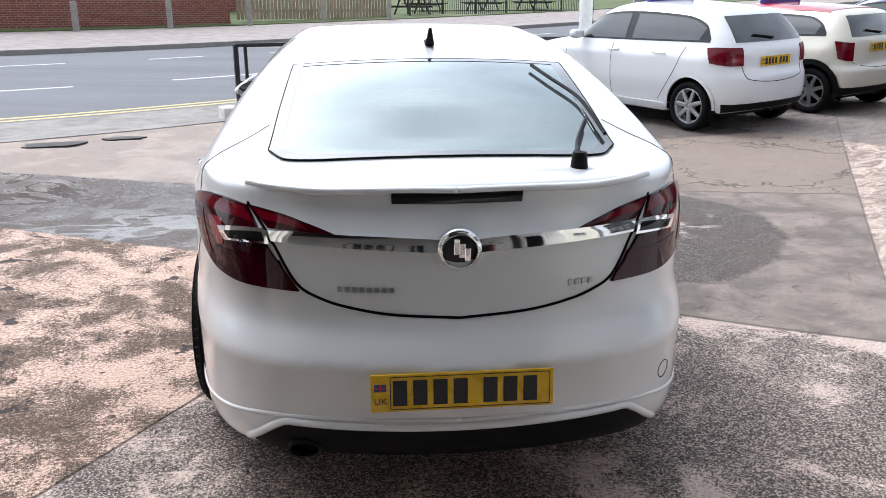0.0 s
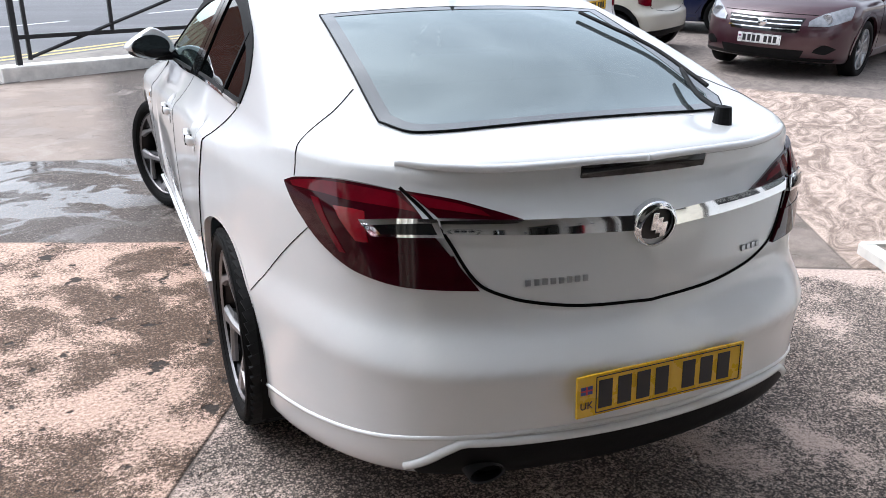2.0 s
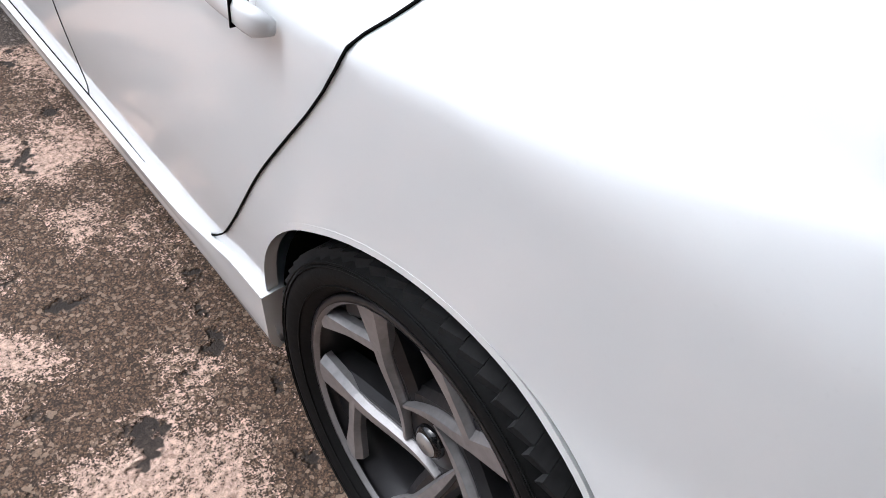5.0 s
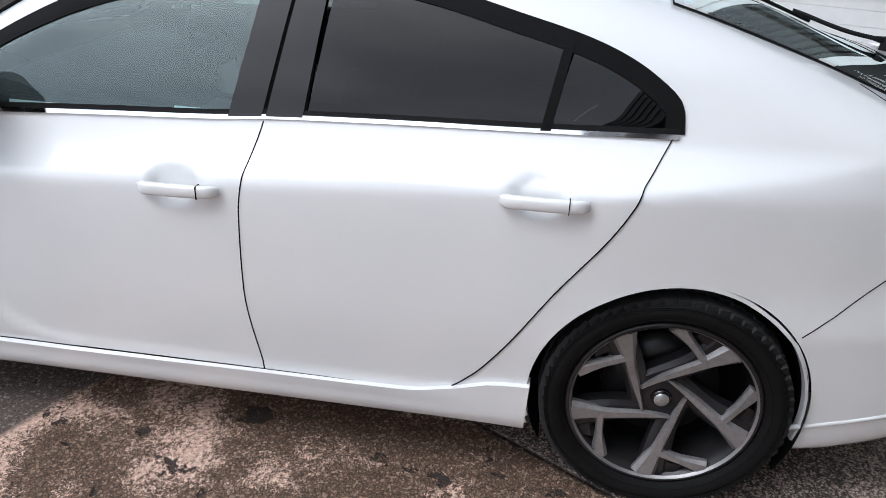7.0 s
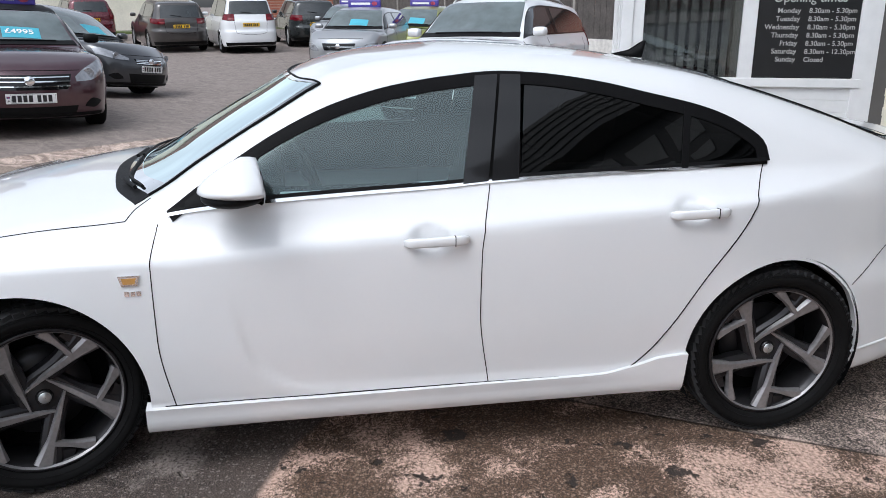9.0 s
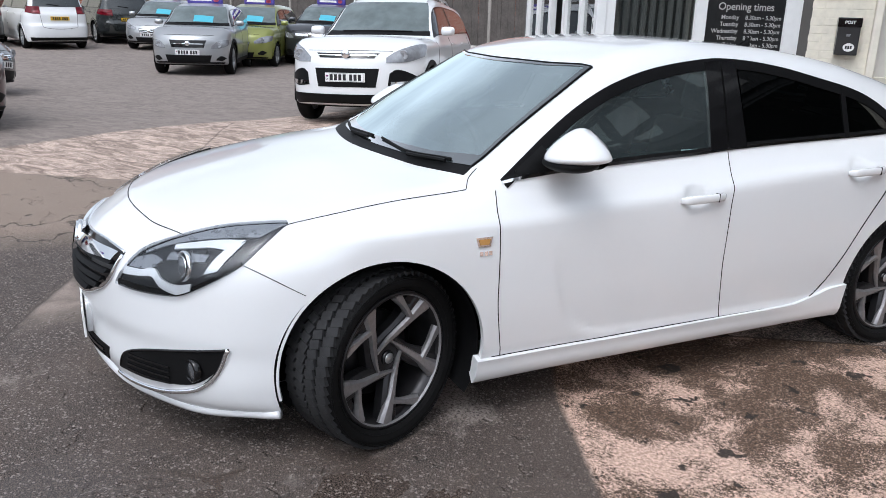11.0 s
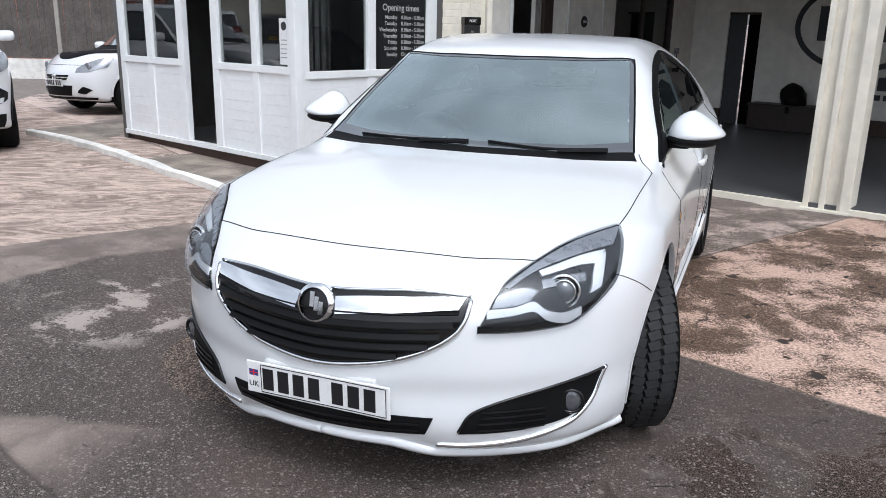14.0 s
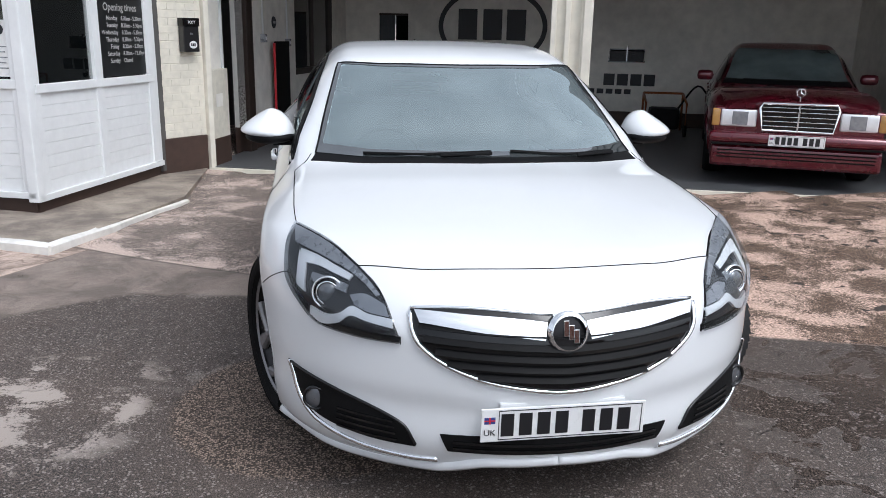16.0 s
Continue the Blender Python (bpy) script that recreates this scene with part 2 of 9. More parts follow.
class Shell:
    """A car's skin: a side outline, a plan outline and a cross-section, met with rounded edges."""

    def __init__(self, s):
        self.s = s
        self.top, self.low = pchip(s["top"]), pchip(s["low"])
        self.plan, self.sec = pchip(s["plan"]), pchip(s["section"])
        self.nose, self.tail = pchip(s["nose"]), pchip(s["tail"])
        self.arches = s["arches"]

    def field(self, x, y, z, arches=True):
        s = self.s
        ax = np.abs(x)
        bend = np.where(y > s["mid"], s["bend_front"], -s["bend_rear"])
        ramp = np.clip(np.abs(y - s["mid"]) / 0.5, 0, 1)
        high = self.top(y + bend * ramp * ax ** 2) - s["crown"] * ax ** 2
        lift = s["shoulder"](y) * np.clip((1.06 - z) / 0.12, 0, 1) * np.clip((z - 0.62) / 0.15, 0, 1) if "shoulder" in s else 0.0
        wide = self.plan(y) * self.sec(z - lift) / s["section_full"]
        if "blade" in s:
            k = np.clip((s["blade"](y) - z) / 0.045, 0, 1)
            wide = wide + 0.011 * k * k * (3 - 2 * k) * np.clip((0.78 - z) / 0.35, 0, 1) * np.clip((y + 0.85) / 0.35, 0, 1) * np.clip((z - 0.27) / 0.06, 0, 1)
        for cy, cz, ry, rz, deep in s.get("cups", ()):
            k = np.clip(1.7 - 1.7 * (((y - cy) / ry) ** 2 + ((z - cz) / rz) ** 2), 0, 1)
            wide = wide - deep * k * k * (3 - 2 * k)
        f = smax((ax - wide) * 0.95, (z - high) * s["lean"](y), s["edge"])
        f = smax(f, self.low(y) - z, 0.05)
        f = smax(f, y - (self.nose(z) - s["nose_round"] * ax ** 2 - s["nose_corner"] * (ax / 0.8) ** 8), s["edge_front"])
        f = smax(f, (self.tail(z) + s["tail_round"] * ax ** 2 + s["tail_corner"] * (ax / 0.7) ** 8) - y, s["edge_rear"])
        if arches:
            for ay, az, ar in self.arches:
                r = np.sqrt((y - ay) ** 2 + (z - az) ** 2) - ar
                f = np.maximum(f, np.minimum(-r, ax - s["arch_in"]))
        return f

    def normal(self, p, arches=False):
        e = 0.004
        g = np.stack([self.field(*(p + e * v).T, arches) - self.field(*(p - e * v).T, arches) for v in np.eye(3)], 1)
        return g / np.maximum(np.linalg.norm(g, axis=1, keepdims=True), 1e-9)

    def step(self, p, sink=0.0, arches=False):
        """The way from the skin to each point, along the slope of the field."""
        e = 0.002
        f = self.field(*p.T, arches)
        g = np.stack([self.field(*(p + e * v).T, arches) - f for v in np.eye(3)], 1) / e
        return ((f + sink) / np.maximum((g * g).sum(1), 0.2))[:, None] * g

    def mesh(self, h, sink=0.0, arches=True, keep=None):
        """The skin as a net of quads of about h metres; sink moves it inward."""
        s = self.s
        ax = [np.arange(-s["half"] - 2 * h, s["half"] + 3 * h, h), np.arange(s["ends"][0] - 2 * h, s["ends"][1] + 3 * h, h),
              np.arange(s["floor"] - 2 * h, s["roof"] + 3 * h, h)]
        ax[0] = ax[0] - ax[0].mean()
        F = self.field(ax[0][:, None, None], ax[1][None, :, None], ax[2][None, None, :], arches) + sink
        ins = F < 0
        shape = tuple(n - 1 for n in F.shape)
        cs = [(i, j, k) for i in (0, 1) for j in (0, 1) for k in (0, 1)]
        some, every = np.zeros(shape, bool), np.ones(shape, bool)
        for c in cs:
            q = ins[c[0]:c[0] + shape[0], c[1]:c[1] + shape[1], c[2]:c[2] + shape[2]]
            some |= q
            every &= q
        cells = np.argwhere(some & ~every)
        number = -np.ones(shape, int)
        number[tuple(cells.T)] = np.arange(len(cells))
        count, total = np.zeros(len(cells)), np.zeros((len(cells), 3))
        for a in cs:
            for d in range(3):
                if a[d] == 0:
                    ia = cells + a
                    ib = ia.copy()
                    ib[:, d] += 1
                    fa, fb = F[tuple(ia.T)], F[tuple(ib.T)]
                    cut = (fa < 0) != (fb < 0)
                    t = np.where(cut, fa / np.where(cut, fa - fb, 1), 0)
                    pa = np.stack([ax[k][ia[:, k]] for k in range(3)], 1)
                    pa[:, d] += t * h
                    total += np.where(cut[:, None], pa, 0)
                    count += cut
        V = total / np.maximum(count, 1)[:, None]
        for _ in range(2):
            V -= 0.7 * np.clip(self.step(V, sink, arches), -h, h)
        quads = []
        for d in range(3):
            e, g = [i for i in range(3) if i != d]
            A = np.moveaxis(ins, d, 0)
            cut = np.argwhere(A[1:] != A[:-1])
            full = np.zeros_like(cut)
            full[:, d], full[:, e], full[:, g] = cut[:, 0], cut[:, 1], cut[:, 2]
            ok = (full[:, e] > 0) & (full[:, g] > 0) & (full[:, e] < shape[e]) & (full[:, g] < shape[g])
            full = full[ok]
            first = ins[tuple(full.T)]
            q = []
            for de, dg in ((1, 1), (0, 1), (0, 0), (1, 0)):
                c = full.copy()
                c[:, e] -= de
                c[:, g] -= dg
                q.append(number[tuple(c.T)])
            q = np.stack(q, 1)
            turn = first if d != 1 else ~first
            q[~turn] = q[~turn][:, ::-1]
            quads.append(q)
        Q = np.concatenate(quads)
        Q = Q[(Q >= 0).all(1)]
        if keep is not None:
            C = V[Q].mean(1)
            Q = Q[keep(C, V[Q])]
        used = np.unique(Q)
        back = -np.ones(len(V), int)
        back[used] = np.arange(len(used))
        return V[used], back[Q]

    def cast(self, start, way, reach=6.0, lift=0.0):
        """Where rays meet the skin, each moved lift metres out along the normal; a ray that misses stops nearest to it."""
        start, way = np.asarray(start, float), np.asarray(way, float)
        ts = np.linspace(0, reach, 400)
        best = np.zeros(len(start))
        for i in range(len(start)):
            f = self.field(*(start[i] + ts[:, None] * way[i]).T, False)
            hit = np.nonzero(f < 0)[0]
            j = hit[0] if len(hit) else int(np.argmin(f))
            lo, hi = ts[max(j - 1, 0)], ts[j]
            if len(hit):
                for _ in range(18):
                    m = 0.5 * (lo + hi)
                    if self.field(*(start[i] + m * way[i])[:, None], False)[0] < 0:
                        hi = m
                    else:
                        lo = m
            best[i] = hi
        p = start + best[:, None] * way
        return p + lift * self.normal(p)


def inside(poly, q):
    """Which points q (n, 2) lie inside a closed outline."""
    q, r = np.asarray(q, float), np.zeros(len(q), bool)
    p = np.asarray(poly, float)
    for a, b in zip(p, np.roll(p, -1, 0)):
        c = (a[1] > q[:, 1]) != (b[1] > q[:, 1])
        with np.errstate(divide="ignore", invalid="ignore"):
            r ^= c & (q[:, 0] < (b[0] - a[0]) * (q[:, 1] - a[1]) / (b[1] - a[1]) + a[0])
    return r


def smooth_line(points, n):
    """n points evenly along a smooth line through the given ones."""
    p = np.asarray(points, float)
    d = np.concatenate([[0], np.cumsum(np.linalg.norm(np.diff(p, axis=0), axis=1))])
    if len(p) == 2 or d[-1] == 0:
        return p[0] + np.linspace(0, 1, n)[:, None] * (p[-1] - p[0])
    u = np.linspace(0, d[-1], n)
    return np.stack([pchip(list(zip(d + np.arange(len(d)) * 1e-7, p[:, k])))(u) for k in range(p.shape[1])], 1)

HERO = dict(
    top=[(-2.75, 1.04), (-2.30, 1.09), (-2.05, 1.105), (-1.95, 1.125), (-1.60, 1.245), (-1.25, 1.352), (-1.00, 1.412), (-0.60, 1.466),
         (-0.15, 1.488), (0.20, 1.466), (0.42, 1.425), (0.70, 1.285), (0.95, 1.145), (1.10, 1.055), (1.22, 1.006), (1.50, 0.972), (1.90, 0.900),
         (2.16, 0.836), (2.32, 0.776), (2.77, 0.58)],
    low=[(-2.6, 0.285), (-2.1, 0.25), (-1.7, 0.21), (1.7, 0.185), (1.9, 0.178), (2.11, 0.150), (2.28, 0.150), (2.36, 0.190), (2.6, 0.21)],
    plan=[(-2.6, 0.90), (-2.0, 0.925), (-1.3, 0.945), (-0.6, 0.932), (0.6, 0.930), (1.4, 0.942), (1.9, 0.935), (2.6, 0.90)],
    section=[(0.10, 0.84), (0.20, 0.878), (0.34, 0.893), (0.55, 0.911), (0.72, 0.915), (0.80, 0.914), (0.876, 0.909), (0.886, 0.905), (0.93, 0.869), (1.00, 0.824), (1.10, 0.778), (1.30, 0.680), (1.46, 0.590), (1.7, 0.44)],
    section_full=0.915, shoulder=lambda y: np.clip(-0.066 * y, -0.06, 0.085) + 0.004,
    blade=pchip([(-0.9, 0.335), (-0.116, 0.334), (0.30, 0.336), (0.52, 0.352), (0.616, 0.395), (0.688, 0.474), (0.735, 0.62), (0.78, 0.90), (2.6, 0.92)]),
    cups=[(0.062, 0.866, 0.078, 0.050, 0.020), (-0.893, 0.928, 0.078, 0.050, 0.020)],
    nose=[(0.12, 2.316), (0.22, 2.396), (0.32, 2.418), (0.40, 2.414), (0.48, 2.426), (0.62, 2.421), (0.72, 2.391), (0.80, 2.316), (0.92, 2.216), (1.62, 2.116)],
    tail=[(0.1, -2.28), (0.24, -2.36), (0.36, -2.388), (0.50, -2.394), (0.565, -2.400), (0.582, -2.405), (0.600, -2.399), (0.640, -2.374), (0.690, -2.336), (0.720, -2.325), (0.80, -2.318), (0.93, -2.30), (1.02, -2.26), (1.08, -2.29), (1.2, -2.30), (1.6, -2.3)],
    arches=[(1.442, 0.345, 0.402), (-1.289, 0.345, 0.385)], arch_in=0.60,
    mid=-0.2, bend_front=0.22, bend_rear=0.12, crown=0.055, lean=lambda y: 0.9,
    edge=0.10, edge_front=0.12, edge_rear=0.10, nose_round=0.53, nose_corner=0.055, tail_round=0.30, tail_corner=0.085,
    half=0.95, ends=(-2.5, 2.5), floor=0.1, roof=1.5)

# ---- building tools ----
def mesh_object(name, verts, faces, material, parent=None, label="", smooth=True):
    me = bpy.data.meshes.new(name)
    me.from_pydata([tuple(map(float, v)) for v in verts], [], [tuple(map(int, f)) for f in faces])
    me.materials.append(material)
    me.polygons.foreach_set("use_smooth", [smooth] * len(me.polygons))
    me.update()
    ob = new(name, me)
    if parent is not None:
        ob.parent = parent
    if label:
        ob["label"] = label
    return ob


def part(name, bm, material, parent, label="", smooth=False):
    me = bpy.data.meshes.new(name)
    bm.to_mesh(me)
    bm.free()
    me.materials.append(material)
    me.polygons.foreach_set("use_smooth", [smooth] * len(me.polygons))
    ob = new(name, me)
    if parent is not None:
        ob.parent = parent
    if label:
        ob["label"] = label
    return ob


def thing(name, m, label, category, group="", kind=""):
    ob = new(name)
    ob.empty_display_size = 0.2
    ob.matrix_world = m
    return tagged(ob, label, category, group, kind)


def box(bm, x0, x1, y0, y1, z0, z1, bevel=0.0, m=None):
    made = bmesh.ops.create_cube(bm, size=1.0)["verts"]
    t = Matrix.Translation(((x0 + x1) / 2, (y0 + y1) / 2, (z0 + z1) / 2)) @ Matrix.Diagonal((abs(x1 - x0), abs(y1 - y0), abs(z1 - z0), 1))
    bmesh.ops.transform(bm, matrix=(m @ t) if m is not None else t, verts=made)
    if bevel:
        edges = list({e for v in made for e in v.link_edges})
        bmesh.ops.bevel(bm, geom=edges, offset=bevel, segments=2, affect="EDGES", profile=0.6)
    return bm


def boxed(*a, **k):
    return box(bmesh.new(), *a, **k)


def tube(points, radius, sides=8, closed=False):
    """A bmesh tube along a line of points; radius one number or one a point."""
    p = [Vector(q) for q in points]
    n = len(p)
    rs = radius if isinstance(radius, (list, tuple, np.ndarray)) else [radius] * n
    bm, rings = bmesh.new(), []
    up = Vector((0.13, 0.27, 0.95)).normalized()
    for i, q in enumerate(p):
        d = (p[(i + 1) % n] - p[i - 1]) if closed else (p[min(i + 1, n - 1)] - p[max(i - 1, 0)])
        d = d.normalized() if d.length > 1e-9 else Vector((0, 0, 1))
        a = d.cross(up)
        a = a.normalized() if a.length > 1e-4 else d.cross(Vector((1, 0, 0))).normalized()
        b = d.cross(a)
        rings.append([bm.verts.new(q + rs[i] * (math.cos(2 * math.pi * j / sides) * a + math.sin(2 * math.pi * j / sides) * b)) for j in range(sides)])
    for i in range(n if closed else n - 1):
        r, s = rings[i], rings[(i + 1) % n]
        for j in range(sides):
            bm.faces.new((r[j], r[(j + 1) % sides], s[(j + 1) % sides], s[j]))
    if not closed:
        bm.faces.new(rings[0][::-1])
        bm.faces.new(rings[-1])
    return bm


def lathe(profile, sides=48, axis="x"):
    """A bmesh turned from (radius, along) pairs about the x or z axis."""
    bm, rings = bmesh.new(), []
    for r, a in profile:
        ring = []
        for j in range(sides):
            c, s = r * math.cos(2 * math.pi * j / sides), r * math.sin(2 * math.pi * j / sides)
            ring.append(bm.verts.new((a, c, s) if axis == "x" else (c, s, a)))
        rings.append(ring)
    for r, s in zip(rings, rings[1:]):
        for j in range(sides):
            bm.faces.new((r[j], r[(j + 1) % sides], s[(j + 1) % sides], s[j]))
    return bm


def slab(outline, z0, z1, m=None):
    """A prism over a flat outline of (x, y)."""
    bm = bmesh.new()
    lo = [bm.verts.new((x, y, z0)) for x, y in outline]
    hi = [bm.verts.new((x, y, z1)) for x, y in outline]
    n = len(lo)
    bm.faces.new(lo[::-1])
    bm.faces.new(hi)
    for i in range(n):
        bm.faces.new((lo[i], lo[(i + 1) % n], hi[(i + 1) % n], hi[i]))
    bmesh.ops.recalc_face_normals(bm, faces=bm.faces)
    if m is not None:
        bmesh.ops.transform(bm, matrix=m, verts=bm.verts)
    return bm


def writing(name, text, size, material, parent, m, depth=0.001, align="LEFT", label="", bold=0.0):
    """Letters in the built-in font as a mesh, in the plane of m, x to the right and y up."""
    cu = bpy.data.curves.new(name, "FONT")
    cu.body, cu.size, cu.extrude, cu.align_x, cu.offset = text, size, depth, align, bold
    tmp = bpy.data.objects.new(name + "_curve", cu)
    me = bpy.data.meshes.new_from_object(tmp)
    bpy.data.objects.remove(tmp)
    me.transform(m)
    me.materials.clear()
    me.materials.append(material)
    ob = new(name, me)
    if parent is not None:
        ob.parent = parent
    if label:
        ob["label"] = label
    return ob


def lie(x, y):
    """The height of the ground: level where the white car stands, rising gently all round."""
    d = math.hypot(max(abs(x) - 0.95, 0), max(abs(y) - 2.45, 0))
    z = 0.04 * (math.sqrt(max(d - 0.6, 0) ** 2 + 0.16) - 0.4) if d > 0.6 else 0.0
    k = min(max((x - 4.5) / 4.5, 0), 1) * min(max((0.548 * x - 0.836 * y) / 4, 0), 1)
    k = k * k * (3 - 2 * k)
    return z + k * (0.05 + 0.024 * min(max(x - 18, 0), 20) - z)


def stand(x, y, hx, hy, base=1.3):
    """The pose of something that stands on the ground at x, y with its front towards (hx, hy)."""
    f = Vector((hx, hy, 0)).normalized()
    r = Vector((f.y, -f.x, 0))
    fz = (lie(x + base * f.x, y + base * f.y) - lie(x - base * f.x, y - base * f.y)) / (2 * base)
    rz = (lie(x + 0.75 * r.x, y + 0.75 * r.y) - lie(x - 0.75 * r.x, y - 0.75 * r.y)) / 1.5
    fwd, side = Vector((f.x, f.y, fz)).normalized(), Vector((r.x, r.y, rz)).normalized()
    up = side.cross(fwd).normalized()
    side = fwd.cross(up)
    z = sum(lie(x + a * f.x + b * r.x, y + a * f.y + b * r.y) for a in (-base, base) for b in (-0.75, 0.75)) / 4
    return Matrix(((side.x, fwd.x, up.x, x), (side.y, fwd.y, up.y, y), (side.z, fwd.z, up.z, z), (0, 0, 0, 1)))


class Dress:
    """Fits panes, lamps, seams and trim to a car's skin."""

    def __init__(self, shell, root):
        self.shell, self.root = shell, root

    def onto(self, p, lift=0.0):
        p = np.array(p, float)
        for _ in range(30):
            d = self.shell.step(p)
            p = p - 0.95 * np.clip(d, -0.05, 0.05)
            if np.abs(d).max() < 0.000003:
                break
        return p + lift * self.shell.normal(p)

    def patch(self, name, a, b, material, lift=0.004, depth=0.012, n=28, m=8, parent=None, label="", flip=False, raw=False):
        """A piece of skin between two lines of points, with an edge of its own thickness."""
        A, B = smooth_line(a, n), smooth_line(b, n)
        if flip:
            A, B = A * (-1, 1, 1), B * (-1, 1, 1)
        t = np.linspace(0, 1, m)[:, None, None]
        P = (A[None] * (1 - t) + B[None] * t).reshape(-1, 3)
        if not raw:
            P = self.onto(P, lift)
        N = self.shell.normal(P)
        g = np.arange(n * m).reshape(m, n)
        F = [(g[i, j], g[i + 1, j], g[i + 1, j + 1], g[i, j + 1]) for i in range(m - 1) for j in range(n - 1)]
        loop = list(g[0, :]) + list(g[1:, -1]) + list(g[-1, -2::-1]) + list(g[-2:0:-1, 0])
        low = P[loop] - (depth + lift) * N[loop]
        k = len(P)
        F += [(loop[i], loop[(i + 1) % len(loop)], k + (i + 1) % len(loop), k + i) for i in range(len(loop))]
        V = np.concatenate([P, low])
        q = F[len(F) // 3]
        c = np.cross(V[F[0][1]] - V[F[0][0]], V[F[0][2]] - V[F[0][0]])
        mid = F[(m // 2) * (n - 1) + n // 2] if m > 2 else q
        c = np.cross(V[mid[2]] - V[mid[0]], V[mid[3]] - V[mid[1]])
        if np.dot(c, self.shell.normal(V[[mid[0]]])[0]) < 0:
            F = [f[::-1] for f in F]
        ob = mesh_object(name, V, F, material, parent or self.root, label)
        bm = bmesh.new()
        bm.from_mesh(ob.data)
        for e in bm.edges:
            if len(e.link_faces) == 2 and e.calc_face_angle(0) > 0.7:
                e.smooth = False
        bm.to_mesh(ob.data)
        bm.free()
        return ob

    def seam(self, name, line, width=0.005, material=None, parent=None, flip=False, lift=0.0012, n=60, label=""):
        """A narrow ribbon that follows the skin."""
        L = smooth_line(line, n)
        if flip:
            L = L * (-1, 1, 1)
        P = self.onto(L, lift)
        N = self.shell.normal(P)
        T = np.gradient(P, axis=0)
        S = np.cross(N, T)
        S /= np.maximum(np.linalg.norm(S, axis=1, keepdims=True), 1e-9)
        V = np.concatenate([P + 0.5 * width * S, P - 0.5 * width * S, P + 0.5 * width * S - 0.006 * N, P - 0.5 * width * S - 0.006 * N])
        F = []
        for i in range(n - 1):
            F += [(i, n + i, n + i + 1, i + 1), (2 * n + i, i, i + 1, 2 * n + i + 1), (n + i, 3 * n + i, 3 * n + i + 1, n + i + 1)]
        return mesh_object(name, V, F, material or GAP, parent or self.root, label, False)

    def bead(self, name, line, radius, material, parent=None, flip=False, lift=0.002, n=60, closed=False, label=""):
        L = smooth_line(line, n)
        if flip:
            L = L * (-1, 1, 1)
        return part(name, tube([tuple(q) for q in self.onto(L, lift)], radius, 8, closed), material, parent or self.root, label, True)

# ---- ground, road and far side ----
U, NRM = Vector((0.8174, 0.5754, 0)), Vector((-0.5754, 0.8174, 0))
ROAD_AT = Vector((-0.0763, 0.0013, 0))
YARD = Matrix.Translation((0, -2.3, 0)) @ Matrix.Rotation(radians(1.9), 4, "Z") @ Matrix.Translation((0, 2.3, 0))


def entry(x, y):
    """A place on the road side of the forecourt."""
    p = YARD @ Vector((x, y, 0))
    return p.x, p.y



